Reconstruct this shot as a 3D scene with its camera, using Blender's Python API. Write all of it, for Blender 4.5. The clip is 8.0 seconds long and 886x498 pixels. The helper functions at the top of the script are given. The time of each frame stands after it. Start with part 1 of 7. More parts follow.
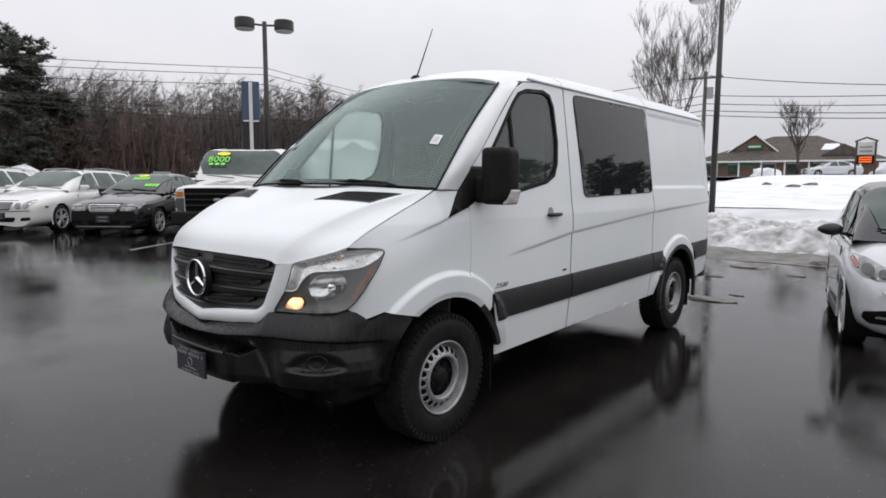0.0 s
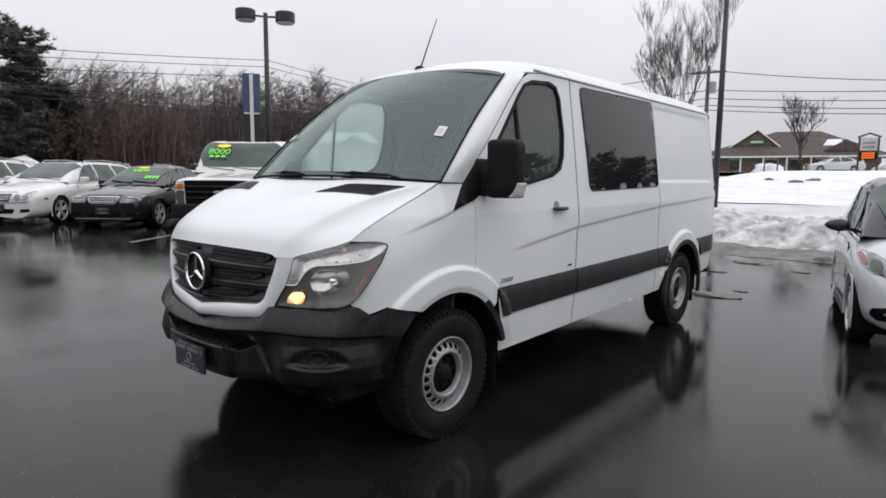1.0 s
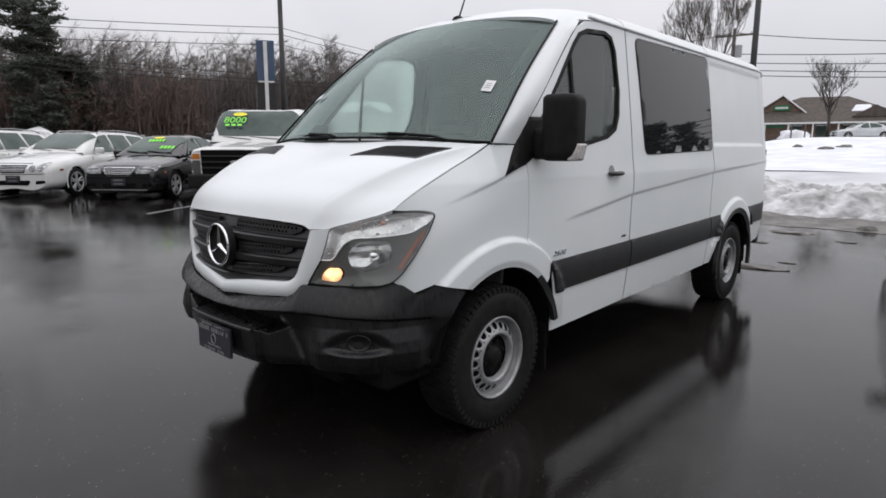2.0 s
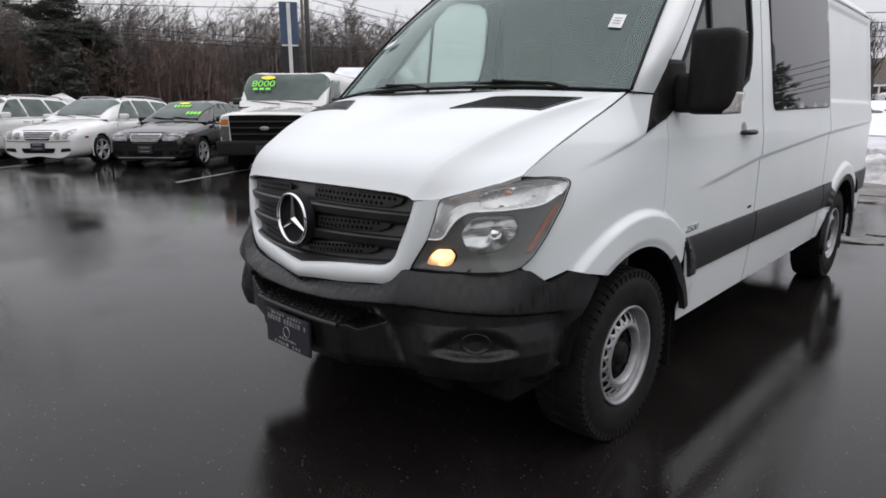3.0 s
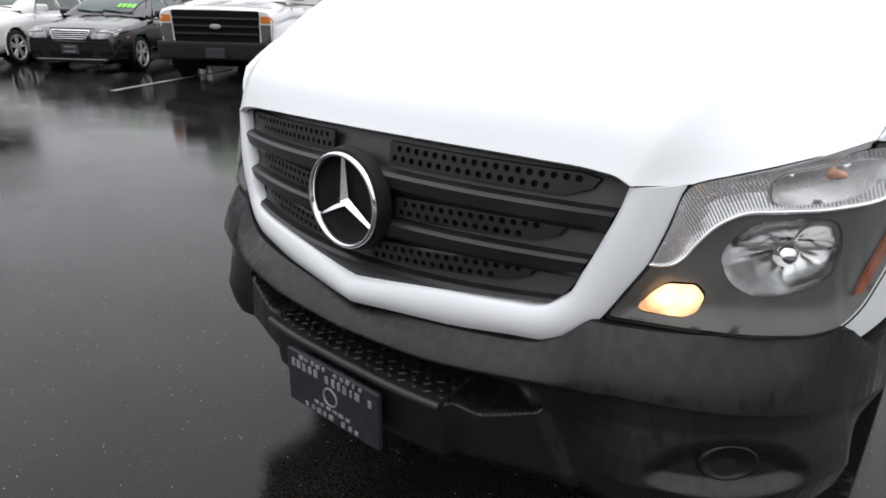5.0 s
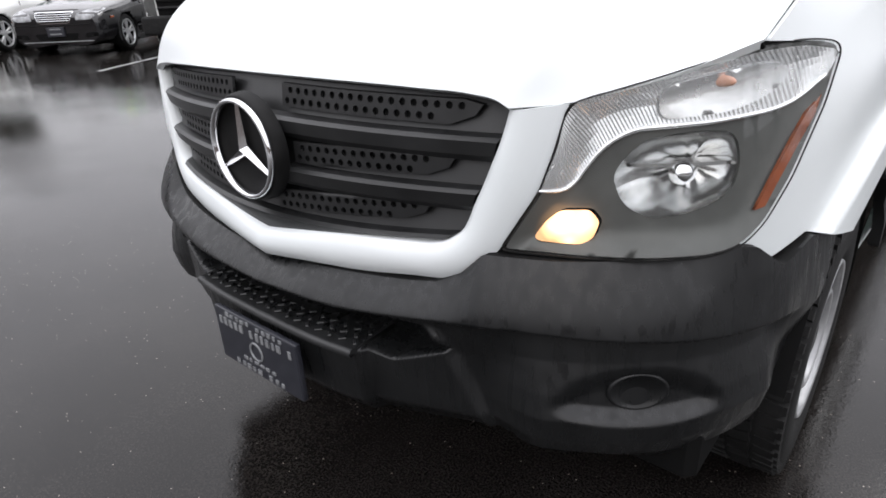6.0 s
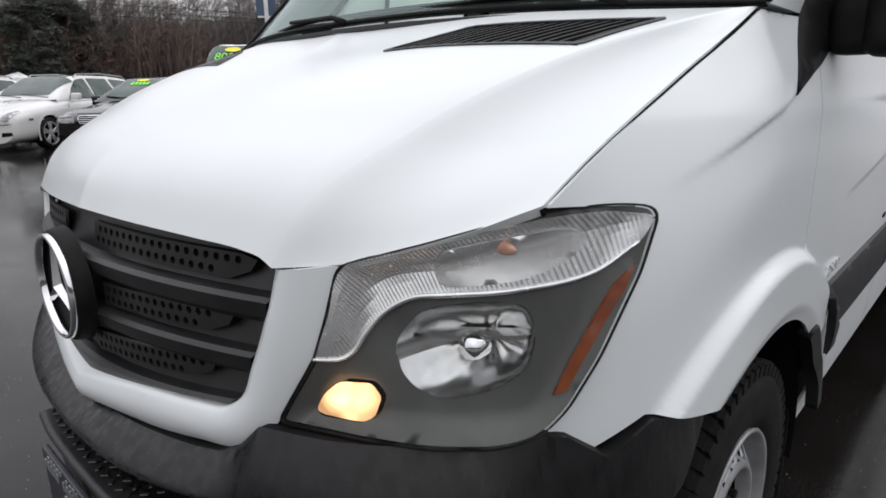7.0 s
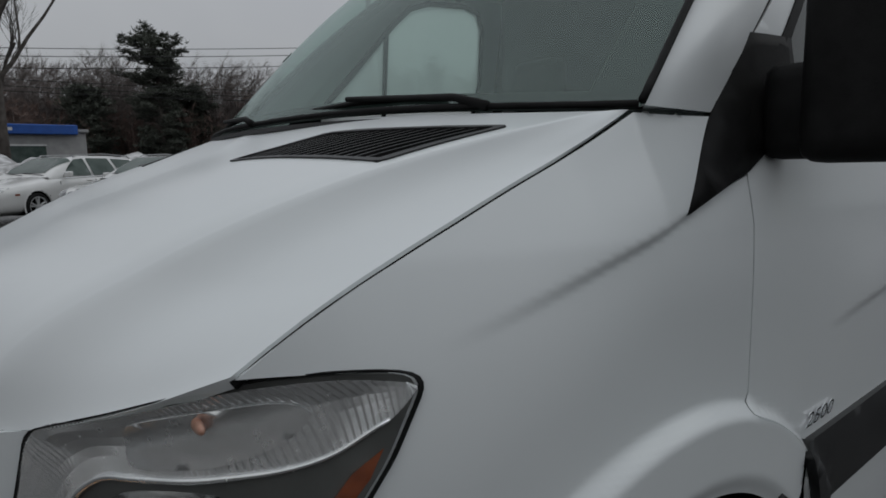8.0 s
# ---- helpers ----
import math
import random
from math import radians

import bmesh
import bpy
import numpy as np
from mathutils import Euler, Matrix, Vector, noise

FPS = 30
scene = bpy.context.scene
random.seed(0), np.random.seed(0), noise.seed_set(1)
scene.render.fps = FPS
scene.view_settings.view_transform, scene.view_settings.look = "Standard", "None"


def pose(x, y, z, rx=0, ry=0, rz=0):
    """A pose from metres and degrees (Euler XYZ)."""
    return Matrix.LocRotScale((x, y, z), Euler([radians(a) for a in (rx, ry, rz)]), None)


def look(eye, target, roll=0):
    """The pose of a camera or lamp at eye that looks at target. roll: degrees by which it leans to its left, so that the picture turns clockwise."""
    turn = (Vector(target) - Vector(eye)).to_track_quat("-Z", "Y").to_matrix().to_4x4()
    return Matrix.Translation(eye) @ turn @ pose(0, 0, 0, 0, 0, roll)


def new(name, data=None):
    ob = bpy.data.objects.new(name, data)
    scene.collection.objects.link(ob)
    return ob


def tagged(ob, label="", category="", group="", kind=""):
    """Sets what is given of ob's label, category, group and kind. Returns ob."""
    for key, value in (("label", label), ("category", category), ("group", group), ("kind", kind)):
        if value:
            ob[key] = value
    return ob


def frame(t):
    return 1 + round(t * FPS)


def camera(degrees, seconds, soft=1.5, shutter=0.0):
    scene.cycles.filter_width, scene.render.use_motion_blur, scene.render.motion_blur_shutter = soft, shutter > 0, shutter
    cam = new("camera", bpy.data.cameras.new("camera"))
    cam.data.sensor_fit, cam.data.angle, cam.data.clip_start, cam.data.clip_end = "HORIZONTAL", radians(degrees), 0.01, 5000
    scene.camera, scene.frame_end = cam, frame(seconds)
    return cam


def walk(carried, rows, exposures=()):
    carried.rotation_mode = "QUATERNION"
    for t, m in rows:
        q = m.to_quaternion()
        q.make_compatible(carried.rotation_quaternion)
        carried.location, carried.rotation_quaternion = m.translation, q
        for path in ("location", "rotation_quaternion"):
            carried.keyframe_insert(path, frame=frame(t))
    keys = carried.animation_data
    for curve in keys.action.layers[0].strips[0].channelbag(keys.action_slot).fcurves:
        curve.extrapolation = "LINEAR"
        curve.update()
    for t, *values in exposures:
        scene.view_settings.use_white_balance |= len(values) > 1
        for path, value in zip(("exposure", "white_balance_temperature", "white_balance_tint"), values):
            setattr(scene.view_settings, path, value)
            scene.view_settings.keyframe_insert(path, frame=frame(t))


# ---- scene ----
cam = camera(72.4, 8.0, 1.7)
PATH = [
    (0, (3.196, -1.61, 1.508), (1.901, -0.102, 1.289), 0.2),
    (0.5, (3.185, -1.596, 1.506), (1.893, -0.087, 1.276), 0.4),
    (1, (3.133, -1.57, 1.501), (1.838, -0.064, 1.262), 0.5),
    (1.2, (3.091, -1.557, 1.504), (1.802, -0.05, 1.249), 0.8),
    (2.3, (2.589, -1.349, 1.441), (1.215, 0.053, 1.059), -0.3),
    (2.5, (2.46, -1.314, 1.448), (1.033, 0.028, 1.044), -0.1),
    (3, (2.081, -1.288, 1.386), (0.73, 0.121, 0.949), -0.2),
    (3.5, (1.763, -1.223, 1.376), (0.418, 0.172, 0.88), -0.1),
    (4, (1.467, -1.032, 1.359), (0.029, 0.257, 0.84), -0.4),
    (4.2, (1.365, -0.962, 1.357), (-0.081, 0.316, 0.83), 0.1),
    (5.3, (0.881, -0.76, 1.325), (-0.214, 0.712, 0.529), 0.9),
    (5.5, (0.91, -0.734, 1.302), (-0.172, 0.727, 0.47), 0.3),
    (6, (1.095, -0.647, 1.285), (-0.093, 0.736, 0.463), -2.6),
    (6.5, (1.271, -0.511, 1.301), (-0.023, 0.851, 0.615), -2.3),
    (7, (1.297, -0.281, 1.33), (-0.031, 1.124, 0.821), -1.1),
    (7.5, (1.327, -0.043, 1.378), (-0.081, 1.32, 0.978), -1.0),
    (8, (1.462, 0.18, 1.39), (-0.099, 1.399, 1.115), -1.4),
]
EXPOSURES = [(0, -0.12, 6500, 10), (2.5, -0.18, 6500, 10), (3.2, 0.02, 6500, 10), (4.0, 0.32, 6500, 10), (5.5, 0.47, 6500, 10), (6.0, 0.74, 6500, 10), (6.6, 0.75, 6500, 10), (7.0, -0.05, 6500, 9.5), (7.5, -0.90, 6400, 7.5), (8.0, -1.27, 6320, 5.5)]
walk(cam, [(t, look(eye, target, roll)) for t, eye, target, roll in PATH], EXPOSURES)
from mathutils.bvhtree import BVHTree
from mathutils.geometry import delaunay_2d_cdt

# ---------- world and light ----------
world = bpy.data.worlds.new("overcast")
scene.world = world
world.use_nodes = True
wn, wl = world.node_tree.nodes, world.node_tree.links
sky = wn.new("ShaderNodeTexSky")
sky.sky_type, sky.sun_disc = "NISHITA", False
sky.sun_elevation, sky.sun_rotation = radians(38), radians(150)
sky.air_density, sky.dust_density = 1.0, 4.0
wcoord = wn.new("ShaderNodeTexCoord")
wnoise = wn.new("ShaderNodeTexNoise")
wnoise.inputs["Scale"].default_value = 2.2
wnoise.inputs["Detail"].default_value = 4.0
wramp = wn.new("ShaderNodeValToRGB")
wramp.color_ramp.elements[0].color = (8.9, 8.9, 9.6, 1)
wramp.color_ramp.elements[1].color = (10.6, 10.5, 10.9, 1)
wramp.color_ramp.elements[0].position, wramp.color_ramp.elements[1].position = 0.3, 0.7
wmix = wn.new("ShaderNodeMixRGB")
wmix.inputs["Fac"].default_value = 0.94
wl.new(wcoord.outputs["Generated"], wnoise.inputs["Vector"])
wl.new(wnoise.outputs["Fac"], wramp.inputs["Fac"])
wl.new(sky.outputs["Color"], wmix.inputs["Color1"])
wl.new(wramp.outputs["Color"], wmix.inputs["Color2"])
# an overcast sky is brighter overhead than at the horizon
wsep = wn.new("ShaderNodeSeparateXYZ")
wmap = wn.new("ShaderNodeMapRange")
wmap.inputs["From Min"].default_value, wmap.inputs["From Max"].default_value = 0.05, 1.0
wmap.inputs["To Min"].default_value, wmap.inputs["To Max"].default_value = 1.0, 2.4
wmul = wn.new("ShaderNodeVectorMath")
wmul.operation = "SCALE"
wl.new(wcoord.outputs["Generated"], wsep.inputs["Vector"])
wl.new(wsep.outputs["Z"], wmap.inputs["Value"])
wl.new(wmix.outputs["Color"], wmul.inputs[0])
wl.new(wmap.outputs["Result"], wmul.inputs["Scale"])
back = wn["Background"]
wl.new(wmul.outputs["Vector"], back.inputs["Color"])
back.inputs["Strength"].default_value = 0.078
sun_data = bpy.data.lights.new("sun", "SUN")
sun_data.energy, sun_data.angle, sun_data.color = 0.5, radians(40), (1.0, 0.98, 0.95)
sun = new("sun", sun_data)
sun.matrix_world = pose(0, 0, 30, 48, 0, 150)


# ---------- materials ----------
def surface(name, dark, light, scale=8.0, rough=(0.4, 0.5), bump=0.0, bump_scale=60.0, metal=0.0, coat=0.0, spec=0.5, detail=6.0, random=0.0):
    """A principled surface whose colour drifts between two tones at one scale and whose relief and gloss vary at another."""
    m = bpy.data.materials.new(name)
    m.use_nodes = True
    n, l = m.node_tree.nodes, m.node_tree.links
    p = n["Principled BSDF"]
    co = n.new("ShaderNodeTexCoord")
    big = n.new("ShaderNodeTexNoise")
    big.inputs["Scale"].default_value, big.inputs["Detail"].default_value = scale, detail
    ramp = n.new("ShaderNodeValToRGB")
    ramp.color_ramp.elements[0].position, ramp.color_ramp.elements[1].position = 0.34, 0.66
    ramp.color_ramp.elements[0].color, ramp.color_ramp.elements[1].color = (*dark, 1), (*light, 1)
    fine = n.new("ShaderNodeTexNoise")
    fine.inputs["Scale"].default_value, fine.inputs["Detail"].default_value = bump_scale, 4.0
    l.new(co.outputs["Object"], big.inputs["Vector"])
    l.new(co.outputs["Object"], fine.inputs["Vector"])
    l.new(big.outputs["Fac"], ramp.inputs["Fac"])
    l.new(ramp.outputs["Color"], p.inputs["Base Color"])
    rr = n.new("ShaderNodeMapRange")
    rr.inputs["To Min"].default_value, rr.inputs["To Max"].default_value = rough
    l.new(fine.outputs["Fac"], rr.inputs["Value"])
    l.new(rr.outputs["Result"], p.inputs["Roughness"])
    if random:
        info = n.new("ShaderNodeObjectInfo")
        geo = n.new("ShaderNodeNewGeometry")
        add = n.new("ShaderNodeMath")
        add.operation = "ADD"
        l.new(info.outputs["Random"], add.inputs[0])
        l.new(geo.outputs["Random Per Island"], add.inputs[1])
        hsv = n.new("ShaderNodeHueSaturation")
        vr = n.new("ShaderNodeMapRange")
        vr.inputs["From Max"].default_value = 2.0
        vr.inputs["To Min"].default_value, vr.inputs["To Max"].default_value = 1 - random, 1 + random
        l.new(add.outputs["Value"], vr.inputs["Value"])
        l.new(vr.outputs["Result"], hsv.inputs["Value"])
        l.new(ramp.outputs["Color"], hsv.inputs["Color"])
        l.new(hsv.outputs["Color"], p.inputs["Base Color"])
    if bump:
        b = n.new("ShaderNodeBump")
        b.inputs["Strength"].default_value, b.inputs["Distance"].default_value = bump, 0.004
        l.new(fine.outputs["Fac"], b.inputs["Height"])
        l.new(b.outputs["Normal"], p.inputs["Normal"])
    p.inputs["Metallic"].default_value = metal
    p.inputs["Coat Weight"].default_value = coat
    p.inputs["Coat Roughness"].default_value = 0.04
    p.inputs["Specular IOR Level"].default_value = spec
    return m


def glazing(name, tint, gloss_rough=0.0, ior=1.5, film=0.0, milky=False):
    """A thin pane: light goes straight through it tinted, and it mirrors more at a glancing view."""
    m = bpy.data.materials.new(name)
    m.use_nodes = True
    n, l = m.node_tree.nodes, m.node_tree.links
    n.remove(n["Principled BSDF"])
    clear, gloss, mix, fres = n.new("ShaderNodeBsdfTransparent"), n.new("ShaderNodeBsdfGlossy"), n.new("ShaderNodeMixShader"), n.new("ShaderNodeMapRange")
    clear.inputs["Color"].default_value = (*tint, 1)
    gloss.inputs["Roughness"].default_value = gloss_rough
    face_on, steep = n.new("ShaderNodeLayerWeight"), n.new("ShaderNodeMath")
    face_on.inputs["Blend"].default_value = 0.5
    steep.operation = "POWER"
    steep.inputs[1].default_value = 5.0
    l.new(face_on.outputs["Facing"], steep.inputs[0])
    l.new(steep.outputs["Value"], fres.inputs["Value"])
    fres.inputs["To Min"].default_value, fres.inputs["To Max"].default_value = 2 * ((ior - 1) / (ior + 1)) ** 2, 1.0
    l.new(fres.outputs["Result"], mix.inputs["Fac"])
    l.new(clear.outputs["BSDF"], mix.inputs[1])
    l.new(gloss.outputs["BSDF"], mix.inputs[2])
    last = mix
    if film:
        # a pale scattering veil: haze and mirrored sky put into the pane's colour
        haze, both, co, spots = n.new("ShaderNodeBsdfTranslucent" if milky else "ShaderNodeBsdfDiffuse"), n.new("ShaderNodeMixShader"), n.new("ShaderNodeTexCoord"), n.new("ShaderNodeTexNoise")
        spots.inputs["Scale"].default_value, spots.inputs["Detail"].default_value = 3.0, 2.0
        amount = n.new("ShaderNodeMapRange")
        amount.inputs["To Min"].default_value, amount.inputs["To Max"].default_value = film * 0.6, film * 1.4
        l.new(co.outputs["Object"], spots.inputs["Vector"])
        l.new(spots.outputs["Fac"], amount.inputs["Value"])
        haze.inputs["Color"].default_value = (0.90, 0.94, 0.92, 1) if milky else (0.31, 0.42, 0.385, 1)
        l.new(amount.outputs["Result"], both.inputs["Fac"])
        l.new(mix.outputs["Shader"], both.inputs[1])
        l.new(haze.outputs["BSDF"], both.inputs[2])
        last = both
    l.new(last.outputs["Shader"], n["Material Output"].inputs["Surface"])
    return m


def glowing(name, colour, strength):
    m = bpy.data.materials.new(name)
    m.use_nodes = True
    p = m.node_tree.nodes["Principled BSDF"]
    p.inputs["Base Color"].default_value = (*colour, 1)
    p.inputs["Emission Color"].default_value = (*colour, 1)
    p.inputs["Emission Strength"].default_value = strength
    return m


PAINT = surface("white_paint", (0.675, 0.710, 0.713), (0.720, 0.747, 0.750), 1.6, (0.285, 0.295), bump_scale=30, coat=0.28)
PAINT.node_tree.nodes["Principled BSDF"].inputs["Coat Roughness"].default_value = 0.22
PLASTIC = surface("dark_plastic", (0.011, 0.0115, 0.012), (0.019, 0.0195, 0.020), 7, (0.38, 0.52), 0.12, 420)
BUMPER = surface("bumper_plastic", (0.005, 0.0053, 0.0056), (0.010, 0.0104, 0.0108), 9, (0.24, 0.38), 0.05, 480, spec=0.34)
GRILLE = surface("grille_plastic", (0.009, 0.0093, 0.0096), (0.016, 0.0164, 0.0168), 12, (0.34, 0.46), 0.06, 420)
BLACK = surface("black_rubber", (0.006, 0.006, 0.006), (0.011, 0.011, 0.011), 20, (0.5, 0.7), 0.1, 300, spec=0.15)
# near-black with the shade of cavities, backings and undersides put into the colour
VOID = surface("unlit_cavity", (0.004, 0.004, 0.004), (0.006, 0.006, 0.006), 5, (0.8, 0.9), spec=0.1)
# rain has run down the bumper and left streaks
streak_map, streaks = BUMPER.node_tree.nodes.new("ShaderNodeMapping"), BUMPER.node_tree.nodes.new("ShaderNodeTexNoise")
streak_map.inputs["Scale"].default_value = (55.0, 55.0, 5.0)
streaks.inputs["Scale"].default_value, streaks.inputs["Detail"].default_value = 1.0, 3.0
streak_range = BUMPER.node_tree.nodes.new("ShaderNodeMapRange")
streak_range.inputs["From Min"].default_value, streak_range.inputs["From Max"].default_value = 0.35, 0.68
streak_range.inputs["To Min"].default_value, streak_range.inputs["To Max"].default_value = 0.46, 0.16
streak_co = BUMPER.node_tree.nodes.new("ShaderNodeTexCoord")
BUMPER.node_tree.links.new(streak_co.outputs["Object"], streak_map.inputs["Vector"])
BUMPER.node_tree.links.new(streak_map.outputs["Vector"], streaks.inputs["Vector"])
BUMPER.node_tree.links.new(streaks.outputs["Fac"], streak_range.inputs["Value"])
BUMPER.node_tree.links.new(streak_range.outputs["Result"], BUMPER.node_tree.nodes["Principled BSDF"].inputs["Roughness"])
TYRE = surface("tyre_rubber", (0.007, 0.007, 0.007), (0.014, 0.014, 0.014), 18, (0.55, 0.75), 0.25, 180, spec=0.18)
BOWL = surface("bowl_chrome", (0.46, 0.47, 0.47), (0.66, 0.66, 0.66), 14, (0.12, 0.26), metal=1.0)
CHROME = surface("chrome", (0.72, 0.73, 0.75), (0.82, 0.83, 0.84), 10, (0.04, 0.10), metal=1.0)
SATIN = surface("reflector_foil", (0.78, 0.79, 0.80), (0.88, 0.88, 0.89), 30, (0.22, 0.30), metal=0.8)
STEEL = surface("silver_steel_paint", (0.24, 0.245, 0.25), (0.34, 0.345, 0.35), 14, (0.28, 0.42), 0.05, 200, metal=0.35)
ALLOY = surface("bright_alloy", (0.46, 0.465, 0.47), (0.58, 0.585, 0.59), 14, (0.22, 0.35), 0.04, 200, metal=0.4)
BEZEL = surface("lamp_bezel_grey", (0.060, 0.062, 0.060), (0.085, 0.087, 0.084), 12, (0.25, 0.4), 0.03, 300)
AMBER = surface("amber_lens", (0.17, 0.042, 0.014), (0.26, 0.066, 0.022), 30, (0.1, 0.2), 0.1, 200, coat=0.6)
PALEAMBER = surface("pale_amber_bulb", (0.42, 0.17, 0.10), (0.60, 0.36, 0.27), 60, (0.2, 0.3))
LENS = glazing("lamp_cover", (0.95, 0.96, 0.95), 0.02, 1.4)
SCREEN = glazing("windscreen_glass", (0.62, 0.77, 0.71), 0.12, 1.58, 0.075)
for node in SCREEN.node_tree.nodes:
    if node.type == "BSDF_GLOSSY":
        node.inputs["Color"].default_value = (0.70, 0.80, 0.77, 1)
SIDEGLASS = glazing("door_glass", (0.70, 0.80, 0.75), 0.0, 1.6, 0.04)
# the far door's pane, made pale by a strong translucent veil
MILKY = glazing("milky_door_glass", (0.86, 0.92, 0.89), 0.0, 1.5, 0.72, True)
PRIVACY = surface("privacy_glass", (0.010, 0.011, 0.012), (0.013, 0.014, 0.015), 3, (0.015, 0.03), spec=0.45)
CABIN = surface("cabin_trim", (0.075, 0.077, 0.076), (0.105, 0.107, 0.105), 10, (0.6, 0.8), 0.1, 200)
CABINLIGHT = surface("headliner", (0.36, 0.37, 0.35), (0.42, 0.43, 0.41), 8, (0.8, 0.9), 0.1, 200)
CLOTH = surface("seat_cloth", (0.030, 0.031, 0.032), (0.050, 0.051, 0.053), 30, (0.8, 0.95), 0.3, 400)
LITBULB = glowing("lit_side_lamp", (1.0, 0.55, 0.26), 1.5)
bn, bl = LITBULB.node_tree.nodes, LITBULB.node_tree.links
cells = bn.new("ShaderNodeTexVoronoi")
cells.inputs["Scale"].default_value = 40.0
cells.feature = "SMOOTH_F1"
glow = bn.new("ShaderNodeMapRange")
glow.inputs["From Max"].default_value = 0.8
glow.inputs["To Min"].default_value, glow.inputs["To Max"].default_value = 2.2, 0.55
bco = bn.new("ShaderNodeTexCoord")
bl.new(bco.outputs["Object"], cells.inputs["Vector"])
bl.new(cells.outputs["Distance"], glow.inputs["Value"])
# brightest round the filament, dimmer towards the lens's rim
bxyz, babs, bdist, bfall, bmul = bn.new("ShaderNodeSeparateXYZ"), bn.new("ShaderNodeMath"), bn.new("ShaderNodeVectorMath"), bn.new("ShaderNodeMapRange"), bn.new("ShaderNodeMath")
bput = bn.new("ShaderNodeCombineXYZ")
babs.operation, bdist.operation, bmul.operation = "ABSOLUTE", "DISTANCE", "MULTIPLY"
bl.new(bco.outputs["Object"], bxyz.inputs["Vector"])
bl.new(bxyz.outputs["X"], babs.inputs[0])
bl.new(babs.outputs["Value"], bput.inputs["X"])
bl.new(bxyz.outputs["Z"], bput.inputs["Z"])
bl.new(bput.outputs["Vector"], bdist.inputs[0])
bdist.inputs[1].default_value = (0.648, 0.0, 0.897)
bfall.inputs["From Max"].default_value = 0.050
bfall.inputs["To Min"].default_value, bfall.inputs["To Max"].default_value = 2.6, 0.22
bl.new(bdist.outputs["Value"], bfall.inputs["Value"])
bl.new(bfall.outputs["Result"], bmul.inputs[0])
bl.new(glow.outputs["Result"], bmul.inputs[1])
bl.new(bmul.outputs["Value"], bn["Principled BSDF"].inputs["Emission Strength"])
PAPER = surface("white_paper", (0.70, 0.71, 0.72), (0.80, 0.80, 0.80), 30, (0.6, 0.7))
PLATEBLUE = surface("plate_navy", (0.015, 0.016, 0.022), (0.024, 0.025, 0.032), 30, (0.3, 0.4))
PLATEINK = surface("plate_silver_ink", (0.14, 0.145, 0.15), (0.24, 0.245, 0.25), 60, (0.3, 0.4))


# ---------- modelling helpers ----------
def thing(name, label, category, m=None, group="", kind=""):
    ob = tagged(new(name), label, category, group, kind)
    ob.empty_display_size = 0.2
    if m is not None:
        ob.matrix_world = m
    return ob


def thicken(me, t):
    """Gives an open sheet an inner face and a rim of its own, t deep."""
    me.update()
    n = len(me.vertices)
    co, no = np.zeros(3 * n), np.zeros(3 * n)
    me.vertices.foreach_get("co", co)
    me.vertex_normals.foreach_get("vector", no)
    co, no = co.reshape(-1, 3), no.reshape(-1, 3)
    faces = [tuple(p.vertices) for p in me.polygons]
    seen = {}
    for f in faces:
        for a, b in zip(f, f[1:] + f[:1]):
            seen[(a, b)] = seen.get((a, b), 0) + 1
    edge = [e for e in seen if (e[1], e[0]) not in seen]
    inside = co - no * t
    verts = [tuple(v) for v in co] + [tuple(v) for v in inside]
    out = list(faces) + [tuple(n + k for k in f[::-1]) for f in faces]
    rim = len(out)
    outer, at = {}, {}
    for a, b in edge:
        for k in (a, b):
            if k not in at:
                at[k] = len(verts)
                verts += [tuple(co[k]), tuple(inside[k])]
        out.append((at[b], at[a], at[a] + 1, at[b] + 1))
    me.clear_geometry()
    me.from_pydata(verts, [], out)
    me.update()
    return rim


def finish(name, me, material, parent, label="", smooth=True, thick=0.0):
    me.materials.append(material)
    if thick:
        thicken(me, thick)
    if smooth:
        for poly in me.polygons:
            poly.use_smooth = True
    ob = new(name, me)
    if parent is not None:
        ob.parent = parent
    if label:
        tagged(ob, label)
    return ob


def part(name, bm, material, parent, label="", smooth=False, thick=0.0):
    me = bpy.data.meshes.new(name)
    bm.to_mesh(me)
    bm.free()
    return finish(name, me, material, parent, label, smooth, thick)


def spline(points, n):
    """n + 1 places along a smooth curve through the points, evenly by length."""
    p = np.array(points, float)
    if len(p) == 2:
        return p[0] + (p[1] - p[0]) * np.linspace(0, 1, n + 1)[:, None]
    d = np.r_[0, np.cumsum(np.linalg.norm(np.diff(p, axis=0), axis=1))]
    tang = np.gradient(p, d, axis=0, edge_order=1)
    q = np.linspace(0, d[-1], n + 1)
    k = np.clip(np.searchsorted(d, q, side="right") - 1, 0, len(p) - 2)
    h = (d[k + 1] - d[k])[:, None]
    s = ((q - d[k]) / (d[k + 1] - d[k]))[:, None]
    return (2 * s**3 - 3 * s**2 + 1) * p[k] + (s**3 - 2 * s**2 + s) * h * tang[k] + (3 * s**2 - 2 * s**3) * p[k + 1] + (s**3 - s**2) * h * tang[k + 1]


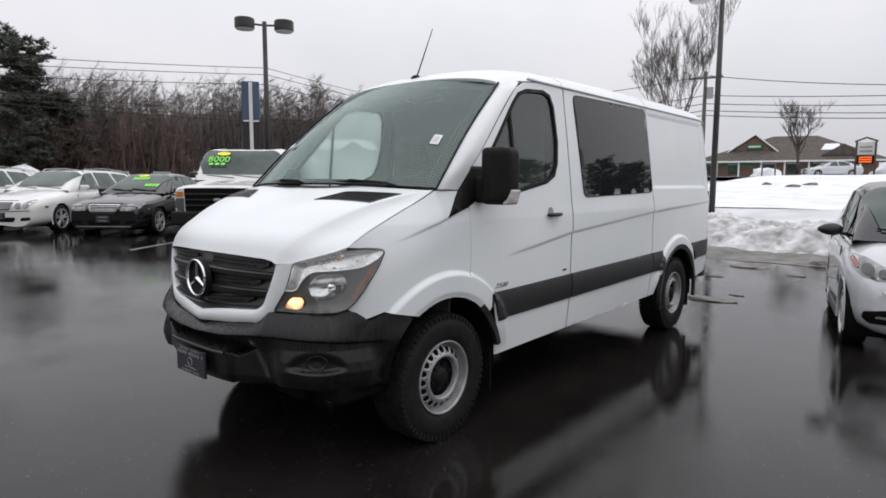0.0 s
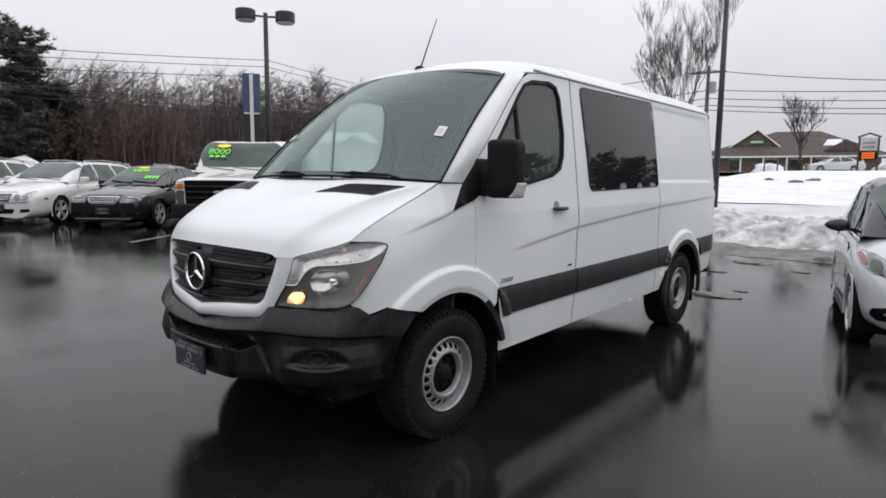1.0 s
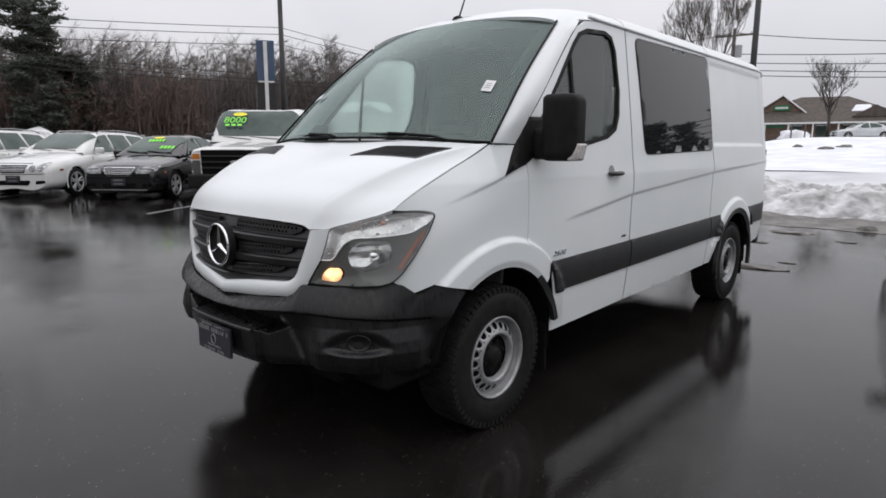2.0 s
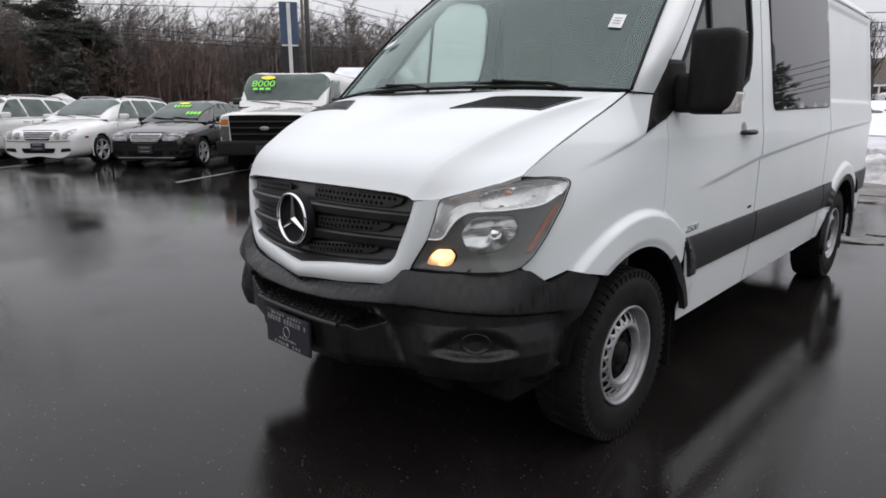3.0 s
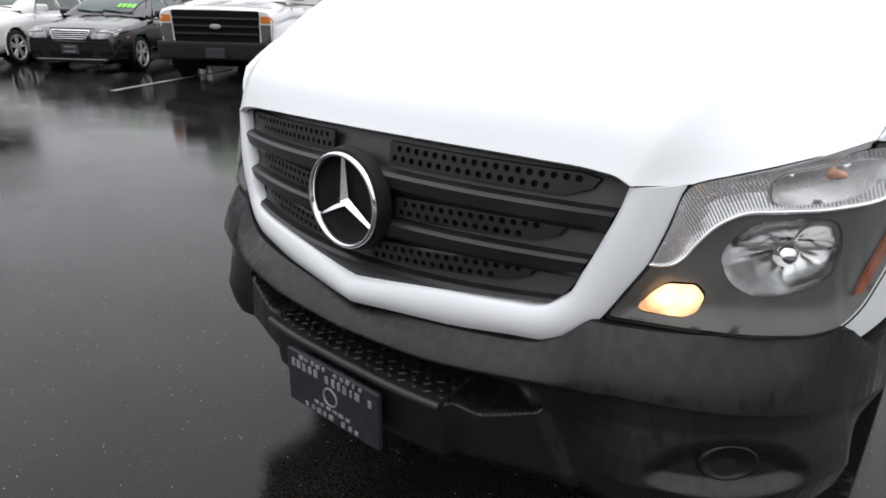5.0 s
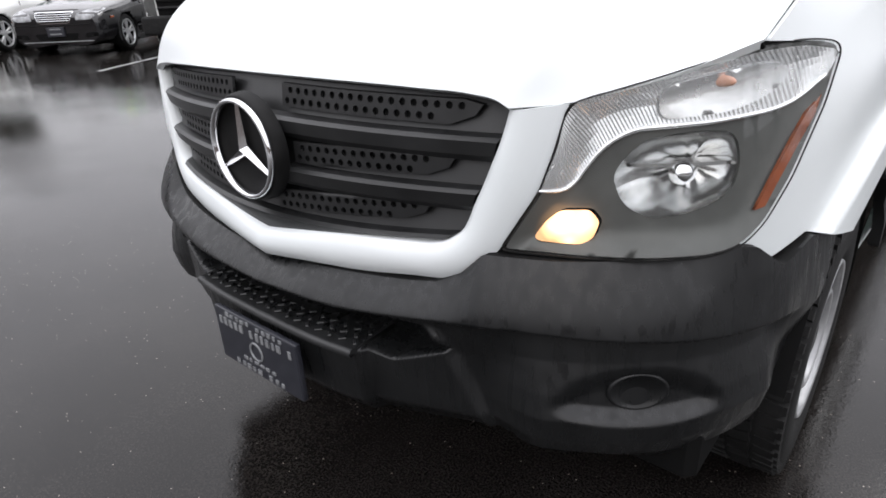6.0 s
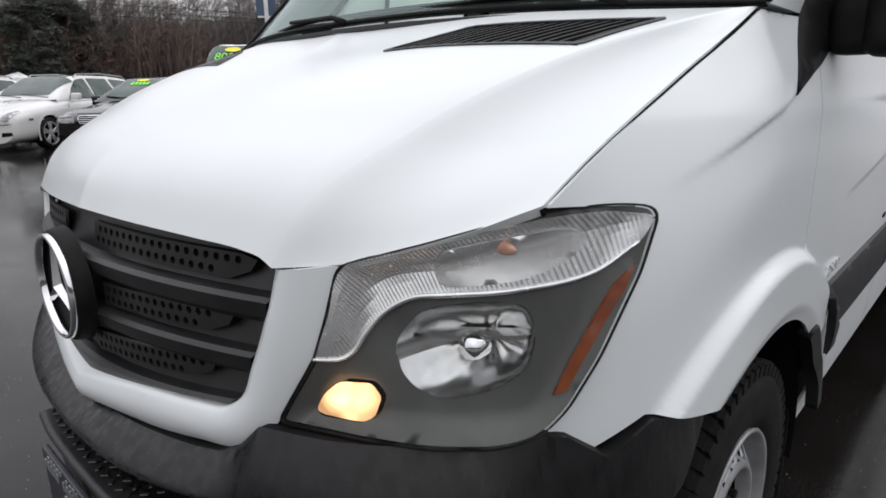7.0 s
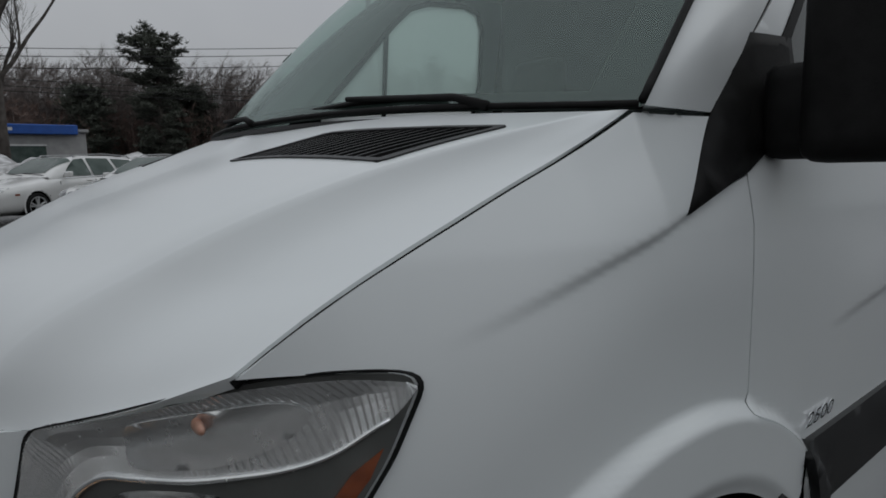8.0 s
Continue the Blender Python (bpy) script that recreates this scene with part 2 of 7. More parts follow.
def coons(front, rear, left, right, nu, nv):
    """A sheet over four edge curves: front and rear run the same way, left and right join their ends."""
    a, b, c, d = spline(front, nu), spline(rear, nu), spline(left, nv), spline(right, nv)
    u, v = np.linspace(0, 1, nu + 1)[None, :, None], np.linspace(0, 1, nv + 1)[:, None, None]
    ruled = (1 - v) * a[None] + v * b[None] + (1 - u) * c[:, None] + u * d[:, None]
    return ruled - ((1 - u) * (1 - v) * a[0] + u * (1 - v) * a[-1] + (1 - u) * v * b[0] + u * v * b[-1])


def sheet(name, grid, material, parent, label="", thick=0.0, up=(0, 0, 1), keep=None, smooth=True):
    """A mesh over a grid of places, its faces turned towards up."""
    g = np.array(grid, float)
    nv, nu = g.shape[0], g.shape[1]
    faces = [(i * nu + j, i * nu + j + 1, (i + 1) * nu + j + 1, (i + 1) * nu + j) for i in range(nv - 1) for j in range(nu - 1) if keep is None or keep(g[i : i + 2, j : j + 2].mean((0, 1)))]
    me = bpy.data.meshes.new(name)
    me.from_pydata([tuple(v) for v in g.reshape(-1, 3)], [], faces)
    me.validate()
    total = Vector((0, 0, 0))
    for poly in me.polygons:
        total += poly.normal * poly.area
    if total.dot(Vector(up)) < 0:
        me.flip_normals()
    return finish(name, me, material, parent, label, smooth, thick)


def inset(poly, d):
    """The outline drawn in by d (out where negative)."""
    p = np.array(poly, float)
    area = 0.5 * np.sum(p[:, 0] * np.roll(p[:, 1], -1) - np.roll(p[:, 0], -1) * p[:, 1])
    sign = 1 if area > 0 else -1
    out = []
    for i in range(len(p)):
        a, b, c = p[i - 1], p[i], p[(i + 1) % len(p)]
        e, f = b - a, c - b
        e, f = e / max(np.linalg.norm(e), 1e-9), f / max(np.linalg.norm(f), 1e-9)
        n1, n2 = np.array([-e[1], e[0]]) * sign, np.array([-f[1], f[0]]) * sign
        m = n1 + n2
        m = m / max(np.dot(m, m) / 2, 0.35)
        out.append(tuple(b + m * d))
    return out


def rounded(poly, r, n=4):
    """The outline with its corners cut round."""
    p = np.array(poly, float)
    out = []
    for i in range(len(p)):
        a, b, c = p[i - 1], p[i], p[(i + 1) % len(p)]
        la, lc = np.linalg.norm(a - b), np.linalg.norm(c - b)
        s, e = b + (a - b) * min(r / la, 0.45), b + (c - b) * min(r / lc, 0.45)
        for k in range(n + 1):
            t = k / n
            out.append(tuple((1 - t) ** 2 * s + 2 * t * (1 - t) * b + t * t * e))
    return out


def arc(cx, cy, r, a0, a1, n):
    return [(cx + r * math.cos(radians(a0 + (a1 - a0) * k / n)), cy + r * math.sin(radians(a0 + (a1 - a0) * k / n))) for k in range(n + 1)]


def in_poly(poly, x, y):
    inside = False
    x0, y0 = poly[-1]
    for x1, y1 in poly:
        if (y0 > y) != (y1 > y) and x < (x1 - x0) * (y - y0) / (y1 - y0) + x0:
            inside = not inside
        x0, y0 = x1, y1
    return inside


def skin(name, outline, place, out, step, material, parent, holes=(), thick=0.0, label="", smooth=True):
    """A flat outline (with holes), cut into a fine grid and laid on a curved surface by place(u, v)."""
    pts, edges, loops = [], [], []
    for loop in (outline, *holes):
        first, ring = len(pts), []
        for (u0, v0), (u1, v1) in zip(loop, loop[1:] + loop[:1]):
            n = max(1, math.ceil(max(abs(u1 - u0) / step[0], abs(v1 - v0) / step[1])))
            ring += [(u0 + (u1 - u0) * k / n, v0 + (v1 - v0) * k / n) for k in range(n)]
        pts += ring
        loops.append(np.array(ring))
        edges += [(first + k, first + (k + 1) % len(ring)) for k in range(len(ring))]
    rim, p = np.array(pts), np.array(outline)
    for u in np.arange(p[:, 0].min() + step[0] / 2, p[:, 0].max(), step[0]):
        for v in np.arange(p[:, 1].min() + step[1] / 2, p[:, 1].max(), step[1]):
            if np.min(((rim - (u, v)) / step * 1.0 * 2) ** 2 @ np.ones(2)) > 0.8 and in_poly(outline, u, v) and not any(in_poly(h, u, v) for h in holes):
                pts.append((u, v))
    got, _, tris, *_ = delaunay_2d_cdt([Vector(q) for q in pts], edges, [], 0, 1e-7)
    bm = bmesh.new()
    vs = [bm.verts.new(place(q.x, q.y)) for q in got]
    for t in tris:
        u, v = sum(got[k].x for k in t) / len(t), sum(got[k].y for k in t) / len(t)
        if in_poly(outline, u, v) and not any(in_poly(h, u, v) for h in holes):
            bm.faces.new([vs[k] for k in t])
    bmesh.ops.delete(bm, geom=[v for v in bm.verts if not v.link_faces], context="VERTS")
    bm.normal_update()
    total = Vector((0, 0, 0))
    for f in bm.faces:
        total += f.normal * f.calc_area()
    if total.dot(Vector(out)) < 0:
        bmesh.ops.reverse_faces(bm, faces=bm.faces[:])
    return part(name, bm, material, parent, label, smooth, thick)


def box(bm, x0, x1, y0, y1, z0, z1, bevel=0.0, seg=2, m=None):
    """A block with rounded edges, added to bm."""
    got = bmesh.ops.create_cube(bm, size=1.0)["verts"]
    for v in got:
        v.co = Vector(((x0 + x1) / 2 + v.co.x * (x1 - x0), (y0 + y1) / 2 + v.co.y * (y1 - y0), (z0 + z1) / 2 + v.co.z * (z1 - z0)))
    if bevel:
        edges = list({e for v in got for e in v.link_edges})
        made = bmesh.ops.bevel(bm, geom=edges, offset=bevel, segments=seg, affect="EDGES", profile=0.6)
        got = list({v for f in made["faces"] for v in f.verts} | {v for v in got if v.is_valid})
    if m is not None:
        bmesh.ops.transform(bm, matrix=m, verts=got)
    return bm


def tube(bm, points, radii, sides=8):
    """A tapering tube along a run of points."""
    pts = [Vector(p) for p in points]
    rings = []
    for i, p in enumerate(pts):
        d = (pts[min(i + 1, len(pts) - 1)] - pts[max(i - 1, 0)]).normalized()
        a = d.cross(Vector((0, 0, 1)) if abs(d.z) < 0.9 else Vector((1, 0, 0))).normalized()
        b = d.cross(a)
        r = radii[i] if hasattr(radii, "__len__") else radii
        rings.append([bm.verts.new(p + (a * math.cos(2 * math.pi * k / sides) + b * math.sin(2 * math.pi * k / sides)) * r) for k in range(sides)])
    for q, s in zip(rings, rings[1:]):
        for k in range(sides):
            bm.faces.new((q[k - 1], q[k], s[k], s[k - 1]))
    bm.faces.new(rings[0][::-1])
    bm.faces.new(rings[-1])
    return bm


def lathe(bm, profile, sides=48, axis="x", centre=(0, 0, 0)):
    """A round shape about an axis along x: profile of (along, radius)."""
    rings = []
    for along, r in profile:
        ring = []
        for k in range(sides):
            a = 2 * math.pi * k / sides
            ring.append(bm.verts.new((centre[0] + along, centre[1] + r * math.cos(a), centre[2] + r * math.sin(a))))
        rings.append(ring)
    for q, s in zip(rings, rings[1:]):
        for k in range(sides):
            bm.faces.new((q[k - 1], q[k], s[k], s[k - 1]))
    return bm


def smooth(a, b, x):
    t = min(max((x - a) / (b - a), 0.0), 1.0)
    return t * t * (3 - 2 * t)


# ---------- the ground's rise ----------
def ground_z(x, y):
    left = 0.025 * min(max(-x - 0.5, 0), 30)
    rear = smooth(-16, -6, x) * (0.55 * smooth(15.5, 20, y) + 1.35 * smooth(21, 44, y))
    return left * (1 - smooth(13, 20, y) * smooth(-16, -8, x)) + rear

# ---------- the white cargo van: its surfaces ----------
HUB_Y, HUB_Z, REAR_Y = 1.004, 0.37, 4.669
CREASE = ([1.5, 2.42, 3.95, 5.6], [1.03, 1.141, 1.239, 1.305])


SHUT_Y = [0.372, 0.425, 0.488, 0.560, 0.642, 0.735, 0.842, 0.960]
SHUT_X = [0.864, 0.873, 0.881, 0.887, 0.893, 0.899, 0.906, 0.921]
SHUT_Z = [1.180, 1.2145, 1.2505, 1.285, 1.321, 1.361, 1.405, 1.463]


def side_x(y, z):
    """Half the van's width at a place on its flank."""
    w = 0.99
    if z < 0.85:
        w -= 0.03 * ((0.85 - z) / 0.45) ** 2
    if z > 1.28:
        w -= 0.115 * (z - 1.28) + 0.02 * (z - 1.28) ** 2
    if y < 1.25:
        w -= 0.205 * (1.25 - y) ** 4
    s = 1 - smooth(1.0, 1.4, y)
    zt = float(np.interp(y, SHUT_Y, SHUT_Z))
    if s and z > zt - 0.30:
        # the fender rolls in towards the hood's shut line
        full = 0.99 - (0.205 * (1.25 - y) ** 4 if y < 1.25 else 0.0)
        if zt > 1.28:
            full -= 0.115 * (zt - 1.28) + 0.02 * (zt - 1.28) ** 2
        w -= s * (full - float(np.interp(y, SHUT_Y, SHUT_X))) * min((z - zt + 0.30) / 0.30, 1.15) ** 2
    zc = np.interp(y, *CREASE)
    w += 0.009 * smooth(zc - 0.010, zc + 0.003, z) * smooth(1.5, 1.9, y) * (1 - smooth(zc + 0.015, zc + 0.24, z))
    zf = 1.182 + (y - 0.60) * 0.302
    w += 0.009 * smooth(zf - 0.007, zf + 0.003, z) * smooth(0.56, 0.9, y) * (1 - smooth(1.05, 1.3, y)) * (1 - smooth(zf + 0.01, zf + 0.13, z))
    for hy, outer in ((HUB_Y, 0.63), (REAR_Y, 0.61)):
        r = math.hypot(y - hy, z - HUB_Z)
        if r < outer + 0.02 and z > 0.3:
            w += 0.028 * (1 - smooth(outer - 0.022, outer + 0.006, r)) * smooth(0.40, 0.62, z)
            w -= 0.012 * (1 - smooth(0.475, 0.52, r))
    if y > 4.02 and z > 1.4:
        d = min(y - 4.02, 5.50 - y, z - 1.455, 2.165 - z)
        w -= 0.012 * smooth(0.0, 0.03, d)
    if y > 5.45:
        w -= 0.10 * ((y - 5.45) / 0.32) ** 3
    return w


def flank(sgn, proud=0.0):
    return lambda y, z: Vector((sgn * (side_x(y, z) + proud), y, z))


LAMP_LOW = np.polyfit([0.557, 0.65, 0.8, 0.897, 0.93], [0.147, 0.185, 0.26, 0.34, 0.39], 3)
LAMP_TOP = np.polyfit([0.56, 0.63, 0.76, 0.855, 0.93], [0.147, 0.205, 0.29, 0.385, 0.55], 4)


def front_y(x, z):
    """How far back the van's face lies at a place across its front."""
    x = abs(x)
    mid = 0.036 + 0.35 * x * x + 0.12 * max(z - 1.0, 0)
    if x < 0.5:
        return mid
    t = (z - 0.85) / 0.30
    lamp = np.polyval(LAMP_LOW, max(x, 0.55)) * (1 - t) + np.polyval(LAMP_TOP, max(x, 0.55)) * t
    k = smooth(0.5, 0.6, x)
    return mid * (1 - k) + lamp * k


def face(sgn, back=0.0):
    return lambda x, z: Vector((sgn * x, front_y(x, z) + back, z))


van = thing("cargo_van", "white cargo van with dark bumper and mouldings on wet asphalt", "van")

# hood: a raised middle between two creases, and falling sides
F_TOP = [(float(p[0]), float(p[1])) for p in spline(list(zip(SHUT_Y, SHUT_Z)), 28)]
H_FRONT = [(0, 0.073, 1.125), (0.2, 0.085, 1.123), (0.40, 0.115, 1.117), (0.50, 0.135, 1.111), (0.54, 0.142, 1.104), (0.562, 0.146, 1.092)]
H_MID = [(0, 0.073, 1.125), (0, 0.102, 1.183), (0, 0.28, 1.292), (0, 0.50, 1.375), (0, 0.62, 1.420), (0, 0.745, 1.482)]
H_CREASE = [(0.562, 0.146, 1.092), (0.582, 0.185, 1.160), (0.655, 0.36, 1.278), (0.745, 0.58, 1.374), (0.84, 0.79, 1.434), (0.893, 0.93, 1.463)]
H_REAR = [(0, 0.745, 1.482), (0.5, 0.805, 1.481), (0.893, 0.93, 1.463)]
H_LAMP = [(0.562, 0.146, 1.092), (0.635, 0.207, 1.097), (0.76, 0.288, 1.135), (side_x(*F_TOP[0]) - 0.005, F_TOP[0][0], F_TOP[0][1] + 0.001)]
H_SIDE = [(side_x(y, z) - 0.005, y, z + 0.001) for y, z in F_TOP]
VENT = [(0.345, 0.567), (0.745, 0.633), (0.812, 0.803), (0.455, 0.706)]


inner = coons(H_FRONT, H_REAR, H_MID, H_CREASE, 90, 96)
outer = coons(H_CREASE, H_SIDE, H_LAMP[:1] + H_LAMP[1:], [(0.893, 0.93, 1.463), (0.912, 0.948, 1.464), H_SIDE[-1]], 96, 16)
vo = np.linspace(0, 1, 17)[:, None]
uo = np.linspace(0, 1, 97)[None, :]
outer[:, :, 2] -= 0.012 * np.sin(np.pi * vo) * np.sin(np.pi * uo) ** 0.7
half = np.concatenate([inner, np.swapaxes(outer, 0, 1)[:, 1:]], axis=1)
other = half[:, :0:-1] * np.array([-1, 1, 1])
HOOD = np.concatenate([other, half], axis=1)
VENT_IN = inset(VENT, -0.0015)
hood = sheet("hood", HOOD, PAINT, van, thick=0.016, keep=lambda c: not in_poly(VENT_IN, abs(c[0]), c[1]))


def hood_z(x, y):
    """The hood's height over a place of the plan."""
    d = (half[:, :, 0] - abs(x)) ** 2 + (half[:, :, 1] - y) ** 2
    near = np.argsort(d, axis=None)[:4]
    w = 1 / (d.ravel()[near] + 1e-7)
    return float((half[:, :, 2].ravel()[near] * w).sum() / w.sum())


for sgn in (1, -1):
    on_hood = lambda x, y, s=sgn: Vector((s * x, y, hood_z(x, y) + 0.003))
    under = lambda x, y, s=sgn: Vector((s * x, y, hood_z(x, y) - 0.055))
    vent = skin("hood_vent", rounded(inset(VENT, -0.006), 0.02), on_hood, (0, 0, 1), (0.05, 0.03), PLASTIC, van, holes=[rounded(inset(VENT, 0.003), 0.015)], thick=0.012, label="black slotted plastic air intake let into the hood")
    # floor in near-black, the intake's inner shade as colour
    skin("vent_floor", inset(VENT, -0.004), under, (0, 0, 1), (0.06, 0.05), VOID, vent)
    for k in range(15):
        t = (k + 0.6) / 15.2
        a = np.array(VENT[0]) * (1 - t) + np.array(VENT[1]) * t
        b = np.array(VENT[3]) * (1 - t) + np.array(VENT[2]) * t
        rows = []
        for q in np.linspace(0.02, 0.98, 6):
            x, y = a * (1 - q) + b * q
            z = hood_z(x, y)
            rows.append([(sgn * (x - 0.0075), y, z - 0.022), (sgn * (x - 0.0055), y, z + 0.0005), (sgn * (x + 0.0035), y, z + 0.0005), (sgn * (x + 0.0065), y, z - 0.010)])
        slat = sheet("slat", rows, GRILLE, vent, thick=0.002)
        # slats' steep faces turn near-black: shade between them painted by face direction
        slat.data.materials.append(VOID)
        for poly in slat.data.polygons:
            poly.material_index = 0 if abs(poly.normal.z) > 0.8 else 1

for sgn in (1, -1):
    part("hood_joint", tube(bmesh.new(), [(sgn * (x - 0.004), y + 0.003, z - 0.0105) for x, y, z in spline(H_SIDE, 24)[:-1]], 0.0065, 6), VOID, van)

# fenders
ARCH_IN = 0.480
fender_line = (
    [(y + 0.001, z - 0.002) for y, z in F_TOP]
    + [(1.150, 1.459), (1.010, 1.306), (1.215, 1.362), (1.215, 0.985), (1.193, 0.958)]
    + arc(HUB_Y, HUB_Z, 0.612, 70, 49, 6)
    + [(1.40, 0.74)]
    + arc(HUB_Y, HUB_Z, ARCH_IN, 42, 121, 22)
    + [(0.62, 0.812), (0.548, 0.832), (0.446, 0.804), (0.40, 0.838), (0.352, 0.872)]
    + [(0.375, 0.905), (0.44, 0.975), (0.496, 1.052), (0.529, 1.112), (0.540, 1.150), (0.525, 1.164), (0.45, 1.171)]
)
DOOR_TOP = [(1.215, 1.362), (1.28, 1.60), (1.42, 1.745), (1.60, 1.925), (1.75, 2.07), (1.83, 2.14), (1.93, 2.185), (2.10, 2.205), (2.455, 2.213)]
GLASS = [(1.26, 1.455), (1.36, 1.575), (1.56, 1.79), (1.77, 2.022), (1.85, 2.094), (1.95, 2.128), (2.17, 2.144), (2.250, 2.122), (2.285, 2.05), (2.295, 1.80), (2.265, 1.65), (2.215, 1.565), (2.10, 1.515), (1.75, 1.458), (1.42, 1.425)]
door_line = DOOR_TOP + [(2.44, 1.5), (2.425, 0.9), (2.425, 0.412), (1.505, 0.398), (1.47, 0.55), (1.425, 0.74)] + arc(HUB_Y, HUB_Z, 0.612, 46, 69, 6) + [(1.195, 0.955), (1.215, 0.985)]
SLIDE = [(2.465, 2.213), (2.45, 1.5), (2.435, 0.9), (2.435, 0.412), (3.985, 0.43), (3.985, 2.216)]
quarter = [(3.995, 2.216), (3.995, 0.432), (4.13, 0.434), (4.165, 0.62)] + arc(REAR_Y, HUB_Z, ARCH_IN, 149, 31, 30) + [(5.17, 0.60), (5.20, 0.45), (5.68, 0.52), (5.70, 1.2), (5.70, 2.12), (5.66, 2.2)]
SIDE_WINDOW = rounded([(2.600, 2.168), (2.640, 1.402), (3.978, 1.428), (3.972, 2.180)], 0.06)
# the passenger mirror stands folded back
FOLD = Matrix.Rotation(radians(-55), 3, "Z")
for sgn in (1, -1):
    at, out = flank(sgn), (sgn, 0, 0)
    skin("fender", inset(fender_line, 0.0012), at, out, (0.012, 0.007), PAINT, van, thick=0.008)
    door = skin("front_door", inset(door_line, 0.0025), at, out, (0.03, 0.009), PAINT, van, holes=[inset(GLASS, -0.011)], thick=0.006, label="white driver cab door with black window seal")
    skin("window_seal", inset(GLASS, -0.015), flank(sgn, 0.003), out, (0.06, 0.06), BLACK, door, holes=[inset(GLASS, 0.010)], thick=0.014)
    skin("window_pane", inset(GLASS, 0.006), flank(sgn, -0.010), out, (0.08, 0.08), SIDEGLASS if sgn > 0 else MILKY, door)
    skin("window_bar", [(1.715, 1.46), (1.738, 1.46), (1.738, 1.975), (1.715, 1.95)], flank(sgn, 0.002), out, (0.1, 0.1), BLACK, door, thick=0.015)
    tri = [(1.010, 1.308), (1.152, 1.461), (1.272, 1.605), (1.40, 1.605), (1.42, 1.43), (1.28, 1.398), (1.216, 1.366)]
    mirror = skin("wing_mirror", tri, flank(sgn, 0.003), out, (0.05, 0.05), BLACK, van, thick=0.03, label="large black plastic wing mirror on a triangular foot")
    bm = bmesh.new()
    bm.from_mesh(mirror.data)
    bmesh.ops.remove_doubles(bm, verts=bm.verts[:], dist=0.0002)
    bm.to_mesh(mirror.data)
    bm.free()
    bm = bmesh.new()
    box(bm, 0, 0.180, 0, 0.135, 0, 0.335, 0.045, 4)
    for v in bm.verts:
        k = v.co.z / 0.335
        v.co.x += 0.012 * math.sin(math.pi * k)
        v.co.y += 0.045 * (v.co.x / 0.2) ** 2
    bmesh.ops.transform(bm, matrix=Matrix.Translation((1.025, 1.235, 1.378)), verts=bm.verts[:])
    if sgn < 0:
        bmesh.ops.scale(bm, vec=(-1, 1, 1), verts=bm.verts[:])
        bmesh.ops.reverse_faces(bm, faces=bm.faces[:])
        bmesh.ops.rotate(bm, cent=(-1.0, 1.30, 1.4), matrix=FOLD, verts=bm.verts[:])
    part("mirror_housing", bm, BLACK, mirror, smooth=True)
    bm = bmesh.new()
    box(bm, 0.965, 1.06, 1.262, 1.352, 1.385, 1.545, 0.03, 3)
    if sgn < 0:
        bmesh.ops.scale(bm, vec=(-1, 1, 1), verts=bm.verts[:])
        bmesh.ops.reverse_faces(bm, faces=bm.faces[:])
    part("mirror_arm", bm, BLACK, mirror, smooth=True)
    bm = bmesh.new()
    box(bm, 1.168, 1.217, 1.270, 1.37, 1.380, 1.468, 0.012, 2)
    for v in bm.verts:
        if v.co.z > 1.42:
            v.co.y += 0.03
    if sgn < 0:
        bmesh.ops.scale(bm, vec=(-1, 1, 1), verts=bm.verts[:])
        bmesh.ops.reverse_faces(bm, faces=bm.faces[:])
        bmesh.ops.rotate(bm, cent=(-1.0, 1.30, 1.4), matrix=FOLD, verts=bm.verts[:])
    part("indicator_lens", bm, surface("clear_indicator", (0.26, 0.24, 0.23), (0.42, 0.40, 0.38), 40, (0.1, 0.2), coat=0.6) if sgn > 0 else bpy.data.materials["clear_indicator"], mirror, "clear plastic indicator lens", smooth=True)
    sl = skin("side_door" if sgn < 0 else "side_panel", inset(SLIDE, 0.0025), at, out, (0.05, 0.009), PAINT, van, thick=0.006)
    win = skin("side_window", SIDE_WINDOW, flank(sgn, 0.006), out, (0.05, 0.04), PRIVACY, sl, thick=0.012, label="dark tinted side window")
    skin("window_seal", inset(SIDE_WINDOW, -0.007), flank(sgn, 0.004), out, (0.05, 0.04), BLACK, win, holes=[inset(SIDE_WINDOW, 0.003)], thick=0.01)
    skin("rear_quarter", inset(quarter, 0.0025), at, out, (0.025, 0.011), PAINT, van, thick=0.006)
    for seal in ([(2.395, 0.42), (2.465, 0.42), (2.465, 1.2), (2.49, 2.2), (2.42, 2.2), (2.395, 1.2)], [(3.96, 0.44), (4.025, 0.44), (4.025, 2.2), (3.96, 2.2)], [(1.19, 0.97), (1.245, 0.97), (1.245, 1.36), (1.19, 1.355)]):
        skin("door_seal", seal, flank(sgn, -0.0075), out, (0.04, 0.02), VOID, van)
    # mouldings, in the same lengths as the panels
    for y0, y1 in ((1.405, 2.423), (2.437, 3.982), (3.998, 4.19)):
        lo = 0.636 + 0.012 * (y0 - 1.4)
        hi = 0.820 + 0.012 * (y0 - 1.4)
        lo1, hi1 = 0.636 + 0.012 * (y1 - 1.4), 0.820 + 0.012 * (y1 - 1.4)
        first = y0 < 1.5
        line = [(y0 + (0.07 if first else 0.0), lo), (y1, lo1), (y1, hi1), (y0, hi)]
        if y1 > 4:
            line = [(y0, lo), (4.225, lo1), (4.25, hi1), (y0, hi)]
        skin("side_moulding", line, lambda y, z, s=sgn: Vector((s * (side_x(y, z) + 0.006 + 0.014 * math.sin(math.pi * min(max((z - 0.63) / 0.22, 0.03), 0.97)) ** 0.6), y, z)), out, (0.04, 0.013), PLASTIC, van, thick=0.018, label="dark grey plastic side moulding")
